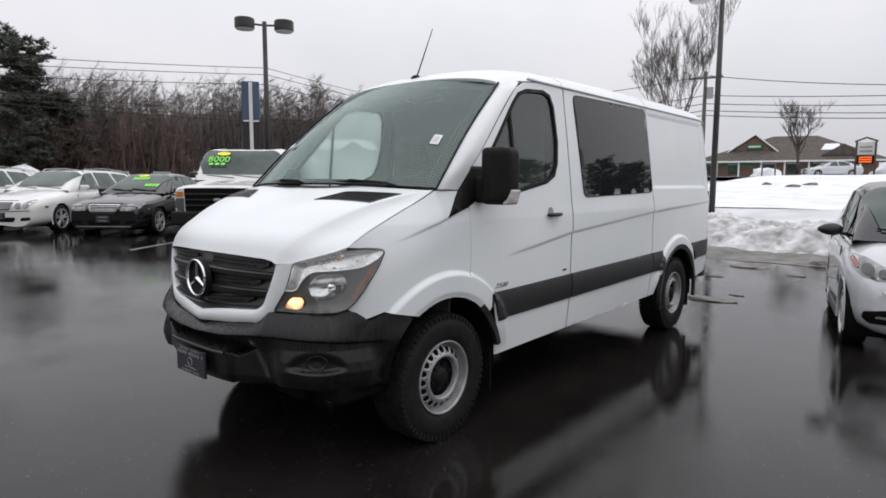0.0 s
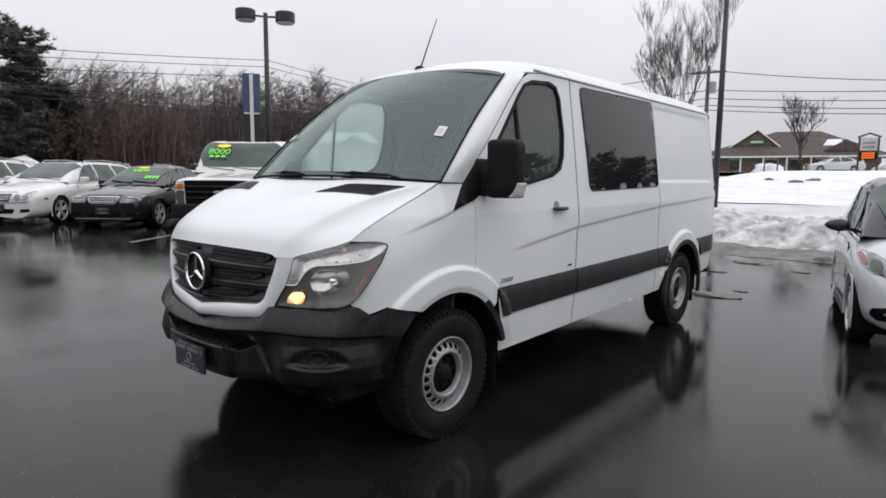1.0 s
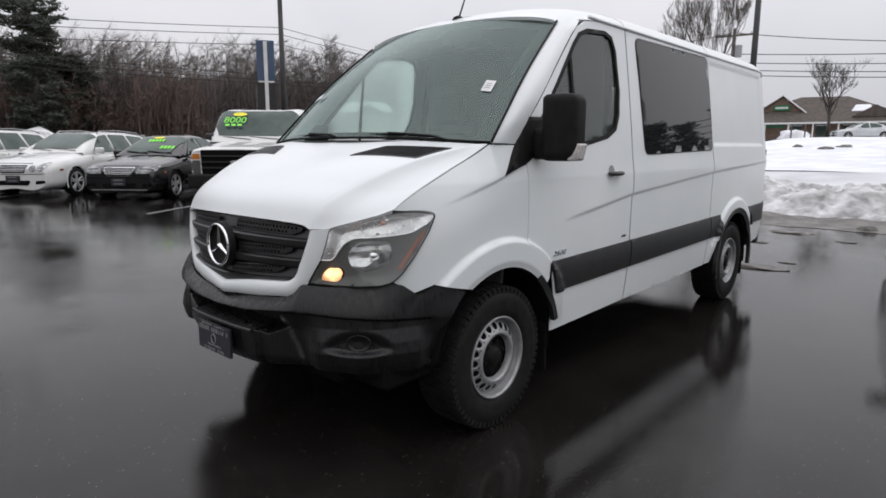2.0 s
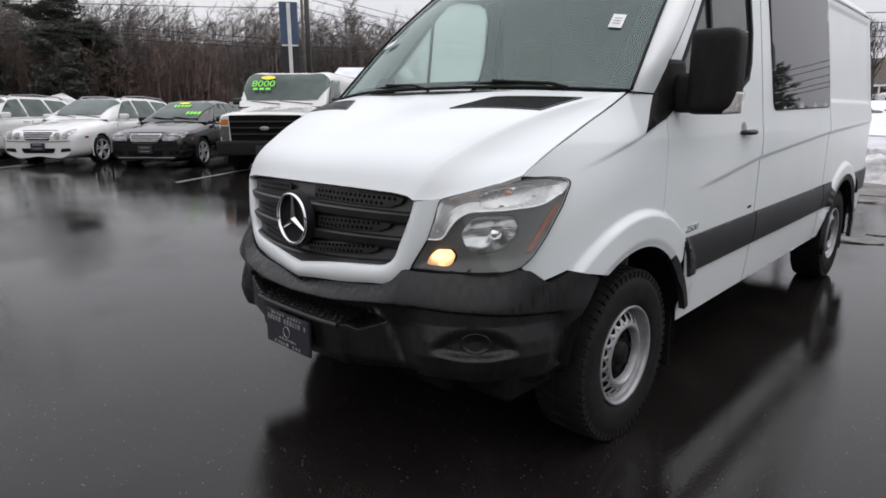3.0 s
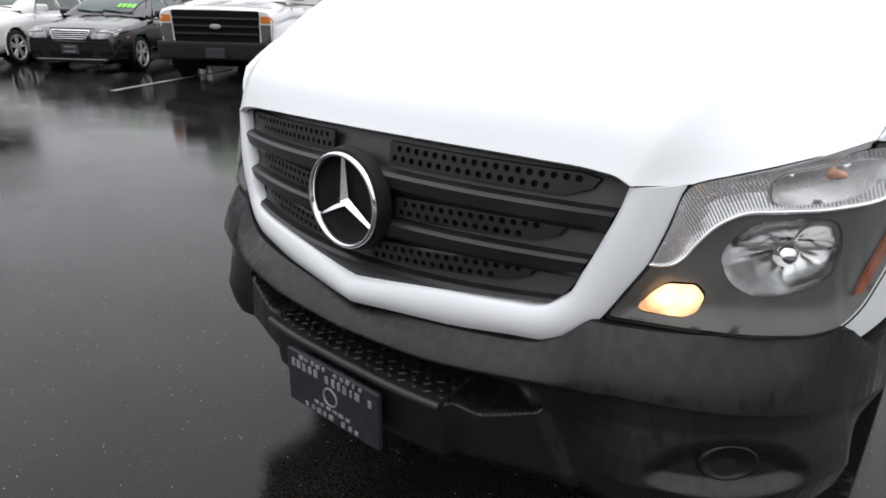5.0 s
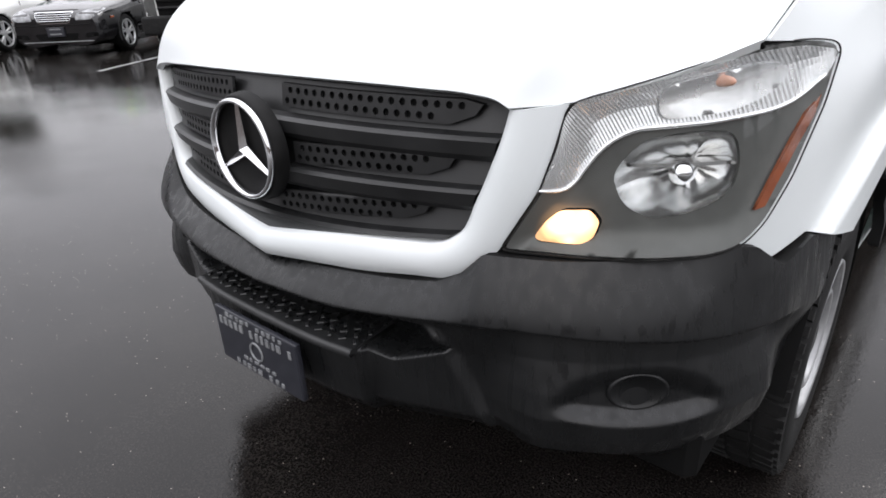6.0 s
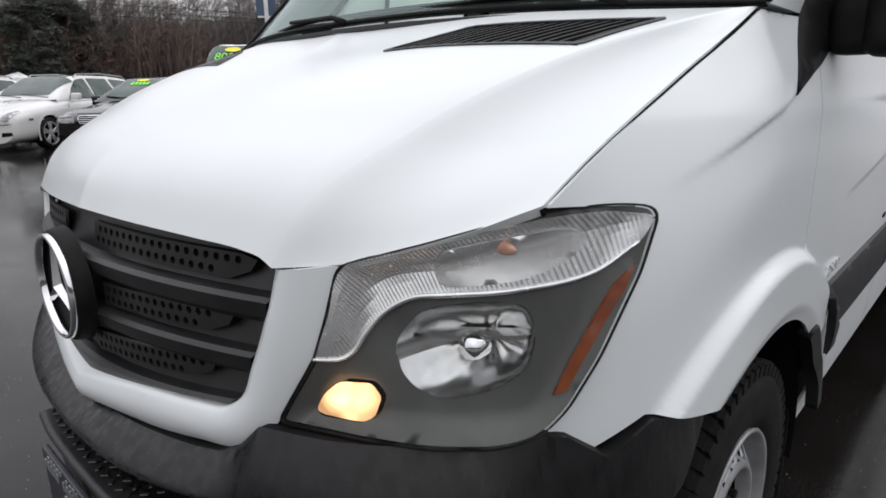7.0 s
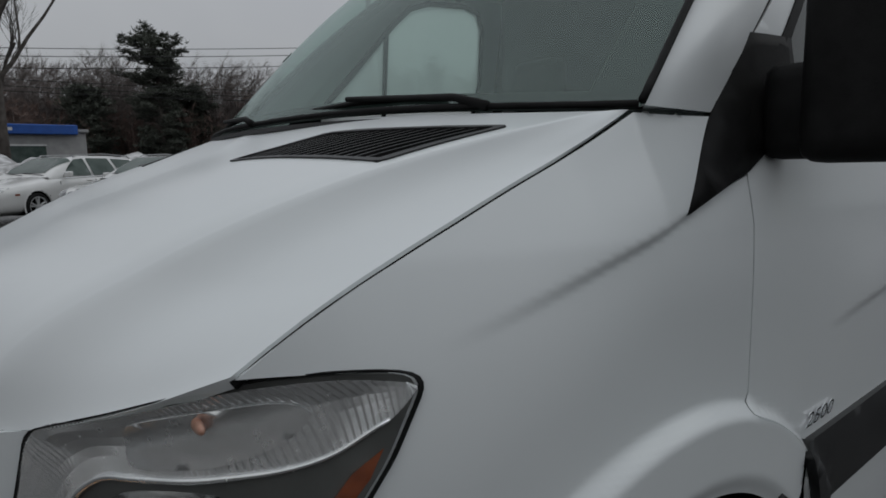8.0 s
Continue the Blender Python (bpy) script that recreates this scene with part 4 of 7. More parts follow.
# ---------- bumper ----------
PLAN = spline([(0, -0.012), (0.2, -0.006), (0.4, 0.026), (0.6, 0.092), (0.75, 0.172), (0.87, 0.285), (0.938, 0.42), (0.968, 0.55), (0.982, 0.66), (0.986, 0.78)], 140)
s_len = np.r_[0, np.cumsum(np.linalg.norm(np.diff(PLAN, axis=0), axis=1))]
s_at = lambda x: float(np.interp(x, PLAN[:, 0], s_len))
s_y = lambda y: float(np.interp(y, PLAN[:, 1], s_len))
TOP_S = [0, s_at(0.2), s_at(0.4), s_at(0.455), s_at(0.50), s_at(0.545), s_at(0.66), s_at(0.77), s_at(0.85), s_at(0.885), s_y(0.38), s_y(0.446), s_y(0.548), s_y(0.62), s_y(0.78)]
TOP_Z = [0.735, 0.752, 0.768, 0.775, 0.796, 0.841, 0.839, 0.843, 0.849, 0.862, 0.850, 0.801, 0.828, 0.808, 0.772]


MOUTH = [(-0.2, 0.688), (0.36, 0.694), (0.43, 0.692), (0.485, 0.642), (0.36, 0.592), (0.292, 0.600), (0.286, 0.612), (-0.2, 0.612)]


def inside_by(poly, x, z):
    """How deep a place lies inside an outline; 0 outside."""
    if not in_poly(poly, x, z):
        return 0.0
    best = 1.0
    for (x0, z0), (x1, z1) in zip(poly, poly[1:] + poly[:1]):
        t = min(max(((x - x0) * (x1 - x0) + (z - z0) * (z1 - z0)) / ((x1 - x0) ** 2 + (z1 - z0) ** 2), 0), 1)
        best = min(best, math.hypot(x - x0 - t * (x1 - x0), z - z0 - t * (z1 - z0)))
    return best


def bumper_point(s, q):
    """A place on the bumper, s metres round from its middle and q of the way down."""
    top = float(np.interp(s, TOP_S, TOP_Z))
    bottom = 0.430 + 0.035 * smooth(0.30, 0.6, s) - 0.05 * smooth(0.75, 1.15, s)
    z = top + (bottom - top) * q
    end = HUB_Y - math.sqrt(max(0.486**2 - (z - HUB_Z) ** 2, 0.0)) if z < 0.85 else 0.78
    s_end = s_y(min(max(end, 0.5), 0.775))
    total = s_y(0.775)
    if s > 0.75:
        s = 0.75 + (s - 0.75) * (s_end - 0.75) / (total - 0.75)
    x, y = np.interp(s, s_len, PLAN[:, 0]), np.interp(s, s_len, PLAN[:, 1])
    t0, t1 = max(s - 0.01, 0), min(s + 0.01, s_len[-1])
    dx, dy = np.interp(t1, s_len, PLAN[:, 0]) - np.interp(t0, s_len, PLAN[:, 0]), np.interp(t1, s_len, PLAN[:, 1]) - np.interp(t0, s_len, PLAN[:, 1])
    n = math.hypot(dx, dy)
    nx, ny = dy / n, -dx / n
    # the upper face ends in a ridge, which falls to a thin lip over the mouth
    ridge = float(np.interp(s, [0.0, 0.25, 0.45, 0.62, 0.85, 1.05, 1.3], [0.694, 0.702, 0.722, 0.728, 0.716, 0.704, 0.690]))
    if z > ridge:
        k = (z - ridge) / max(top - ridge, 0.02)
        off = -0.055 * k**1.4
        if s > 0.9:
            off *= 1 - 0.75 * smooth(0.9, 1.15, s)
    else:
        k = ridge - z
        fade = 1 - smooth(0.98, 1.2, s)
        off = -0.026 * smooth(0, 0.012, k) * fade - 0.30 * min(max(k - 0.012, 0.0), 0.08) - 0.08 * max(k - 0.092, 0.0)
        off -= 0.04 * smooth(0.22, 0.30, k)
        # towards the corners the face hollows out and comes forward again in a lower lip
        w = smooth(0.52, 0.66, x) * (1 - smooth(0.945, 0.97, x))
        if w:
            deep = float(np.interp(z, [0.40, 0.46, 0.50, 0.55, 0.60, 0.66, ridge - 0.012, ridge], [-0.070, -0.022, -0.006, 0.004, -0.004, -0.022, -0.026, 0.0]))
            off += (deep - off) * w
        # the chin: proud of the sides, ending in a slanting edge
        rim = 0.485 + (0.636 - z) * 0.45
        off += 0.020 * (1 - smooth(rim - 0.012, rim + 0.012, x)) * smooth(0.70, 0.66, z)
        # block under the step, carrying the plate
        off += 0.022 * (1 - smooth(0.288, 0.296, x)) * smooth(0.614, 0.608, z)
        # mouth over the step, shallow towards its ends
        off -= (0.145 - 0.105 * smooth(0.33, 0.47, x)) * smooth(0.0, 0.010, inside_by(MOUTH, x, z))
        # fog lamp hollow over a curved ledge
        u = (s - s_at(0.798)) / 0.165
        if abs(u) < 1:
            floor_z, roof_z = 0.543 + 0.023 * u * u, 0.575 + 0.085 * math.sqrt(1 - u * u)
            off -= 0.028 * smooth(floor_z - 0.006, floor_z + 0.022, z) * (1 - smooth(roof_z - 0.06, roof_z, z)) * (1 - abs(u) ** 4)
    return (x + nx * off, y + ny * off, z)


rows = []
total_s = s_y(0.775)
for k in range(-220, 221):
    s = abs(k) / 220 * total_s
    sg = 1 if k >= 0 else -1
    rows.append([(sg * p[0], p[1], p[2]) for p in (bumper_point(s, q) for q in np.linspace(0, 1, 120))])
bumper = sheet("bumper", rows, BUMPER, van, up=(0, -1, 0), thick=0.006, label="dark grey plastic front bumper with step and fog lamps")
# shelf closing the gap behind the bumper's upper edge
shelf = []
for k in range(-110, 111):
    s = abs(k) / 110 * total_s
    sg = 1 if k >= 0 else -1
    p = bumper_point(s, 0.0)
    inward = 0.05 if s < 0.95 else 0.02
    shelf.append([(sg * p[0], p[1], p[2]), (sg * (p[0] - (0.0 if s < 0.6 else 0.03)), p[1] + inward, p[2] - 0.002)])
sheet("bumper_ledge", shelf, BLACK, bumper, up=(0, 0, 1))
# the step with its raised tread
rows = []
for k in range(-20, 21):
    x = k / 20 * 0.285
    yf = float(np.interp(abs(x), PLAN[:, 0], PLAN[:, 1])) - 0.006
    rows.append([(x, yf, 0.596), (x, yf - 0.004, 0.605), (x, yf + 0.002, 0.614), (x, yf + 0.012, 0.612), (x, yf + 0.13, 0.615)])
step = sheet("bumper_step", rows, PLASTIC, bumper, thick=0.012, label="black ribbed plastic step in the bumper")
bm = bmesh.new()
rnd = random.Random(4)
for i in range(17):
    for j in range(5):
        x = -0.272 + i * 0.034 + (j % 2) * 0.017
        if abs(x) > 0.272:
            continue
        y = float(np.interp(abs(x), PLAN[:, 0], PLAN[:, 1])) + 0.022 + j * 0.022
        a = 45 if (i + j) % 2 else -45
        box(bm, -0.009, 0.009, -0.0045, 0.0045, -0.001, 0.0028, 0.002, 1, pose(x, y, 0.614, 0, 0, a))
part("tread_studs", bm, PLASTIC, step)
# number plate holder with an advertising plate: writing shown as bars
PY, PZ = -0.034, 0.512
bm = bmesh.new()
box(bm, -0.17, 0.145, PY, PY + 0.014, PZ - 0.072, PZ + 0.074, 0.004, 2)
plate = part("front_plate", bm, PLATEBLUE, bumper, "navy dealer plate with silver lettering bars")
for x0, x1, z0, z1 in ((-0.125, 0.10, 0.571, 0.583), (-0.155, 0.132, 0.543, 0.565), (-0.075, 0.055, 0.471, 0.480), (-0.11, 0.085, 0.447, 0.461)):
    nn = int((x1 - x0) / 0.02)
    for k in range(nn):
        bm = bmesh.new()
        w = (x1 - x0) / nn
        if k % 7 == 5 and nn > 8:
            bm.free()
            continue
        box(bm, x0 + k * w + 0.003 + 0.004 * rnd.random(), x0 + (k + 1) * w - 0.002 - 0.005 * rnd.random(), PY - 0.0025, PY + 0.001, z0 + 0.002 * rnd.random(), z1 - 0.003 * rnd.random())
        part("letter_bar", bm, PLATEINK, plate)
bm = bmesh.new()
lathe(bm, [(0, 0.020), (-0.003, 0.021), (-0.003, 0.0245), (0, 0.0255)], 28)
bmesh.ops.rotate(bm, matrix=Matrix.Rotation(radians(90), 3, "Z"), verts=bm.verts[:])
bmesh.ops.translate(bm, vec=(-0.012, PY - 0.001, 0.510), verts=bm.verts[:])
bmesh.ops.recalc_face_normals(bm, faces=bm.faces[:])
part("plate_ring", bm, PLATEINK, plate)
for sgn in (1, -1):
    bm = bmesh.new()
    lathe(bm, [(0.034, 0.047), (0.006, 0.046), (0.002, 0.043), (0.004, 0.040), (0.010, 0.028), (0.013, 0.0005)], 28)
    bmesh.ops.rotate(bm, matrix=Matrix.Rotation(radians(90), 3, "Z"), verts=bm.verts[:])
    bmesh.ops.scale(bm, vec=(1.22, 1, 0.86), verts=bm.verts[:])
    bmesh.ops.rotate(bm, matrix=Matrix.Rotation(radians(40 * sgn), 3, "Z"), verts=bm.verts[:])
    bmesh.ops.translate(bm, vec=(sgn * 0.786, 0.226, 0.598), verts=bm.verts[:])
    bmesh.ops.recalc_face_normals(bm, faces=bm.faces[:])
    part("fog_lamp_blank", bm, BUMPER, bumper, smooth=True)

# ---------- wheels ----------
def van_wheel(y, sgn):
    wheel = part("wheel", lathe(bmesh.new(), [(-0.235, 0.20), (-0.235, 0.235), (-0.225, 0.33), (-0.20, 0.366), (-0.19, 0.372), (-0.04, 0.372), (-0.025, 0.366), (0.0, 0.335), (0.004, 0.30), (0.002, 0.25), (-0.008, 0.222), (-0.02, 0.212)], 72), TYRE, van, "black all-season tyre on a silver steel rim", smooth=True)
    bm = bmesh.new()
    for k in range(60):
        for row, (x0, x1, off) in enumerate(((-0.058, -0.012, 0), (-0.112, -0.066, 0.5), (-0.168, -0.122, 0), (-0.222, -0.178, 0.5))):
            a = 360 * (k + off) / 60
            m = Matrix.Rotation(radians(a), 4, "X")
            edge = row in (0, 3)
            box(bm, x0, x1, -0.0150, 0.0150, 0.362 if edge else 0.368, 0.374 if edge else 0.378, 0, 1, m @ pose(0, 0, 0, 0, 0, 8 if row % 2 else -8))
    for k in range(60):
        box(bm, -0.024, -0.002, -0.012, 0.012, 0.338, 0.366, 0, 1, Matrix.Rotation(radians(360 * k / 60), 4, "X"))
    part("tread", bm, TYRE, wheel)
    # steel rim, pierced by a ring of slots
    rim = part("rim", lathe(bmesh.new(), [(-0.03, 0.208), (-0.006, 0.218), (0.0, 0.214), (-0.004, 0.206), (-0.02, 0.202), (-0.034, 0.200), (-0.040, 0.194), (-0.060, 0.193), (-0.066, 0.186)], 64), STEEL, wheel, smooth=True)
    depth_at = lambda r: float(np.interp(r, [0.112, 0.118, 0.124, 0.132, 0.142, 0.182, 0.192], [-0.040, -0.018, -0.008, -0.008, -0.014, -0.040, -0.050]))
    bm = lathe(bmesh.new(), [(depth_at(r), r) for r in (0.112, 0.115, 0.118, 0.121, 0.124, 0.128, 0.132, 0.137, 0.142)], 80)
    lathe(bm, [(depth_at(r), r) for r in (0.184, 0.188, 0.192)], 80)
    for k in range(20):
        # one sector with a round hole: its edge, the hole's edge, and the hole's wall
        c, w = radians(18 * k), radians(9)
        edge, lip, wall = [], [], []
        for q in range(16):
            t = 2 * math.pi * (q + 0.5) / 16
            u, v = math.cos(t), math.sin(t)
            m = 1 / max(abs(u), abs(v))
            for ring, r, ang, back in ((edge, 0.163 + 0.021 * u * m, c + w * v * m, 0.0), (lip, 0.164 + 0.0175 * u, c + 0.0172 / 0.163 * v, 0.0), (wall, 0.164 + 0.0172 * u, c + 0.0169 / 0.163 * v, 0.0025)):
                ring.append(bm.verts.new((depth_at(r) - back, r * math.cos(ang), r * math.sin(ang))))
        for q in range(16):
            bm.faces.new((edge[q - 1], edge[q], lip[q], lip[q - 1]))
            bm.faces.new((lip[q - 1], lip[q], wall[q], wall[q - 1]))
    bmesh.ops.remove_doubles(bm, verts=bm.verts[:], dist=0.0004)
    bmesh.ops.recalc_face_normals(bm, faces=bm.faces[:])
    part("rim_disc", bm, STEEL, rim, smooth=True)
    # near-black cone: the dark seen through the slots is painted on it
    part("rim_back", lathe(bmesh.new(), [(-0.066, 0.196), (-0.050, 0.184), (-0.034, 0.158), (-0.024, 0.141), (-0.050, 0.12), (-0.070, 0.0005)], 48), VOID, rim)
    hub = part("hub", lathe(bmesh.new(), [(-0.06, 0.113), (-0.050, 0.111), (-0.044, 0.056), (-0.024, 0.050), (-0.016, 0.042), (-0.014, 0.0005)], 36), BLACK, wheel, "black hub cap", smooth=True)
    for k in range(6):
        a = radians(60 * k + 15)
        bm = bmesh.new()
        bmesh.ops.create_cone(bm, cap_ends=True, segments=6, radius1=0.012, radius2=0.010, depth=0.022)
        bmesh.ops.transform(bm, matrix=Matrix.Translation((-0.036, 0.078 * math.cos(a), 0.078 * math.sin(a))) @ Matrix.Rotation(radians(90), 4, "Y"), verts=bm.verts[:])
        part("wheel_bolt", bm, BLACK, hub)
    wheel.matrix_local = pose(sgn * 0.972, y, 0.374, 0, 0, 0 if sgn > 0 else 180)
    return wheel


for y in (HUB_Y, REAR_Y):
    for sgn in (1, -1):
        van_wheel(y, sgn)

# ---------- cab inside, floor pan, rear ----------
# floor, underbody and engine block: underside shade put into a near-black colour
bm = bmesh.new()
box(bm, -0.90, 0.90, 0.55, 5.62, 0.42, 0.50, 0.01, 1)
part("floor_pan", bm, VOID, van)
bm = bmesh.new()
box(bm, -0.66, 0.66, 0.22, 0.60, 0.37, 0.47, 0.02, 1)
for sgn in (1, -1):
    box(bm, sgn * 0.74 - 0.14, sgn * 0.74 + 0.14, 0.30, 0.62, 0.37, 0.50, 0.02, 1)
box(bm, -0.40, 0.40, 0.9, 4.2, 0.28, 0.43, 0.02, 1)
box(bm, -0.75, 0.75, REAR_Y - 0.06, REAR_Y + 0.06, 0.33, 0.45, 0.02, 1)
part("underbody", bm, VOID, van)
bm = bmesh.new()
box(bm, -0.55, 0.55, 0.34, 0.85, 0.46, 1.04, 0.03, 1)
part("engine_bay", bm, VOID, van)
dash = [[(x, y, z) for x in np.linspace(-0.86, 0.86, 20)] for y, z in ((0.90, 1.44), (1.02, 1.455), (1.14, 1.45), (1.22, 1.40), (1.24, 1.2), (1.20, 0.9), (1.15, 0.5))]
sheet("dashboard", dash, CABIN, van, thick=0.02)
bm = bmesh.new()
box(bm, -0.80, 0.80, 2.34, 2.37, 0.5, 2.2, 0.01, 1)
part("bulkhead", bm, CABIN, van)
rows = [[(x, y, 2.18 + 0.12 * (1 - (x / 0.8) ** 2) - 0.015) for x in np.linspace(-0.8, 0.8, 12)] for y in np.linspace(1.80, 2.4, 6)]
sheet("headliner", rows, CABINLIGHT, van, up=(0, 0, -1), thick=0.01)
for sgn in (1, -1):
    seat = part("cab_seat", box(bmesh.new(), sgn * 0.45 - 0.25, sgn * 0.45 + 0.25, 1.55, 2.08, 0.78, 0.96, 0.06, 3), CLOTH, van, "dark cloth cab seat", smooth=True)
    bm = box(bmesh.new(), -0.24, 0.24, -0.07, 0.07, 0, 0.68, 0.06, 3, pose(sgn * 0.45, 2.08, 0.90, -12, 0, 0))
    part("backrest", bm, CLOTH, seat, smooth=True)
    bm = box(bmesh.new(), -0.13, 0.13, -0.05, 0.05, 0, 0.22, 0.045, 3, pose(sgn * 0.45, 2.22, 1.62, -8, 0, 0))
    part("headrest", bm, CLOTH, seat, smooth=True)
bm = bmesh.new()
tube(bm, [(0.45 + 0.19 * math.cos(t), 1.36 - 0.10 * math.sin(t), 1.36 + 0.16 * math.sin(t)) for t in np.linspace(0, 2 * math.pi, 29)], 0.015, 8)
wheel_rim = part("steering_wheel", bm, BLACK, van, smooth=True)
bm = bmesh.new()
tube(bm, [(0.27, 1.37, 1.36), (0.45, 1.30, 1.34), (0.63, 1.37, 1.36)], 0.02, 8)
tube(bm, [(0.45, 1.30, 1.34), (0.45, 1.15, 1.25)], 0.03, 8)
part("steering_column", bm, BLACK, wheel_rim, smooth=True)
for sgn in (1, -1):
    part("sun_visor", box(bmesh.new(), sgn * 0.42 - 0.22, sgn * 0.42 + 0.22, -0.012, 0.012, -0.17, 0.0, 0.010, 2, pose(0, 1.80, 2.185, 55, 0, 0)), CABIN, van, smooth=True)
bm = bmesh.new()
box(bm, -0.10, 0.10, 1.60, 1.63, 2.035, 2.09, 0.012, 2)
part("rear_view_mirror", bm, BLACK, van, smooth=True)
# rear end
rear_rows = [[(x, 5.72 + 0.03 * (1 - (x / 0.9) ** 4), z) for x in np.linspace(-1, 1, 25) * (side_x(5.66, z) - 0.005)] for z in np.linspace(0.5, 2.2, 20)]
sheet("rear_doors", rear_rows, PAINT, van, up=(0, 1, 0), thick=0.02)
bm = bmesh.new()
box(bm, -0.93, 0.93, 5.66, 5.80, 0.42, 0.58, 0.03, 2)
part("rear_bumper", bm, PLASTIC, van, smooth=True)
for sgn in (1, -1):
    bm = bmesh.new()
    box(bm, sgn * 0.90 - 0.05, sgn * 0.90 + 0.05, 5.66, 5.735, 0.95, 1.33, 0.02, 2)
    part("tail_lamp", bm, surface("red_lens", (0.25, 0.01, 0.01), (0.32, 0.015, 0.012), 20, (0.1, 0.2), coat=0.5) if sgn > 0 else bpy.data.materials["red_lens"], van)
    bm = bmesh.new()
    box(bm, sgn * 0.957 - 0.02, sgn * 0.957 + 0.012, 5.60, 5.66, 1.36, 1.42, 0.008, 2)
    part("door_hinge", bm, BLACK, van)
# paper stickers on the windscreen, one upright and printed, one long and bent with the glass
o = Vector(ws[8, 36]) + Vector((0, -0.006, 0.005))
a, b = (Vector(ws[8, 37]) - Vector(ws[8, 36])).normalized(), (Vector(ws[9, 36]) - Vector(ws[8, 36])).normalized()


def on_screen(u0, u1, v0, v1, lift=0.0):
    bm = bmesh.new()
    bm.faces.new([bm.verts.new(o + Vector((0, -lift, lift)) + a * p * 0.055 + b * q * 0.085) for p, q in ((u0, v0), (u1, v0), (u1, v1), (u0, v1))])
    return bm


sticker = part("paper_sticker", on_screen(0, 1, 0, 1), PAPER, screen, "white paper sticker", thick=0.001)
for k in range(3):
    part("print_bar", on_screen(0.2, 0.8, 0.25 + 0.2 * k, 0.30 + 0.2 * k, 0.002), PLATEINK, sticker)
sheet("paper_sticker", ws[8:10, 4:8] + np.array([-0.004, -0.010, 0.010]), PAPER, screen, up=(0, -1, 1), label="long white paper sticker")


# ---------- ground ----------
def asphalt_material():
    m = bpy.data.materials.new("wet_asphalt")
    m.use_nodes = True
    n, l = m.node_tree.nodes, m.node_tree.links
    p = n["Principled BSDF"]
    co = n.new("ShaderNodeTexCoord")

    def noise_node(scale, detail, rough=0.55):
        t = n.new("ShaderNodeTexNoise")
        t.inputs["Scale"].default_value, t.inputs["Detail"].default_value, t.inputs["Roughness"].default_value = scale, detail, rough
        l.new(co.outputs["Object"], t.inputs["Vector"])
        return t

    def ramp(src, a, b, ca, cb):
        r = n.new("ShaderNodeValToRGB")
        r.color_ramp.elements[0].position, r.color_ramp.elements[1].position = a, b
        r.color_ramp.elements[0].color, r.color_ramp.elements[1].color = (*ca, 1), (*cb, 1)
        l.new(src, r.inputs["Fac"])
        return r

    mid, grit, water = noise_node(1.7, 6), noise_node(170, 3), noise_node(0.50, 8, 0.66)
    tone = ramp(mid.outputs["Fac"], 0.35, 0.68, (0.0082, 0.0074, 0.0070), (0.0155, 0.0142, 0.0135))
    grain = ramp(grit.outputs["Fac"], 0.42, 0.74, (0.5, 0.5, 0.5), (2.2, 2.1, 2.0))
    mul = n.new("ShaderNodeMixRGB")
    mul.blend_type, mul.inputs["Fac"].default_value = "MULTIPLY", 1.0
    l.new(tone.outputs["Color"], mul.inputs["Color1"])
    l.new(grain.outputs["Color"], mul.inputs["Color2"])
    # sparse small pale specks over the dark tone
    cells = n.new("ShaderNodeTexVoronoi")
    cells.inputs["Scale"].default_value = 75.0
    l.new(co.outputs["Object"], cells.inputs["Vector"])
    small, few, pick, red = n.new("ShaderNodeMath"), n.new("ShaderNodeMath"), n.new("ShaderNodeMath"), n.new("ShaderNodeSeparateXYZ")
    small.operation, few.operation, pick.operation = "LESS_THAN", "GREATER_THAN", "MULTIPLY"
    small.inputs[1].default_value, few.inputs[1].default_value = 0.15, 0.93
    l.new(cells.outputs["Distance"], small.inputs[0])
    l.new(cells.outputs["Color"], red.inputs["Vector"])
    l.new(red.outputs["X"], few.inputs[0])
    l.new(small.outputs["Value"], pick.inputs[0])
    l.new(few.outputs["Value"], pick.inputs[1])
    speckled = n.new("ShaderNodeMixRGB")
    speckled.inputs["Color2"].default_value = (0.30, 0.27, 0.24, 1)
    l.new(pick.outputs["Value"], speckled.inputs["Fac"])
    l.new(mul.outputs["Color"], speckled.inputs["Color1"])
    l.new(speckled.outputs["Color"], p.inputs["Base Color"])
    # standing water mirrors; between the puddles the wet grain breaks the reflection up
    film = ramp(water.outputs["Fac"], 0.44, 0.62, (0.015, 0.015, 0.015), (0.13, 0.13, 0.13))
    l.new(film.outputs["Color"], p.inputs["Roughness"])
    depth = ramp(water.outputs["Fac"], 0.42, 0.60, (0.03, 0.03, 0.03), (0.34, 0.34, 0.34))
    bump = n.new("ShaderNodeBump")
    bump.inputs["Distance"].default_value = 0.0016
    l.new(depth.outputs["Color"], bump.inputs["Strength"])
    l.new(grit.outputs["Fac"], bump.inputs["Height"])
    slow = n.new("ShaderNodeBump")
    slow.inputs["Strength"].default_value, slow.inputs["Distance"].default_value = 0.035, 0.02
    l.new(mid.outputs["Fac"], slow.inputs["Height"])
    ripple, wave = noise_node(60, 3), n.new("ShaderNodeBump")
    wave.inputs["Strength"].default_value, wave.inputs["Distance"].default_value = 0.10, 0.004
    l.new(ripple.outputs["Fac"], wave.inputs["Height"])
    l.new(bump.outputs["Normal"], wave.inputs["Normal"])
    l.new(wave.outputs["Normal"], slow.inputs["Normal"])
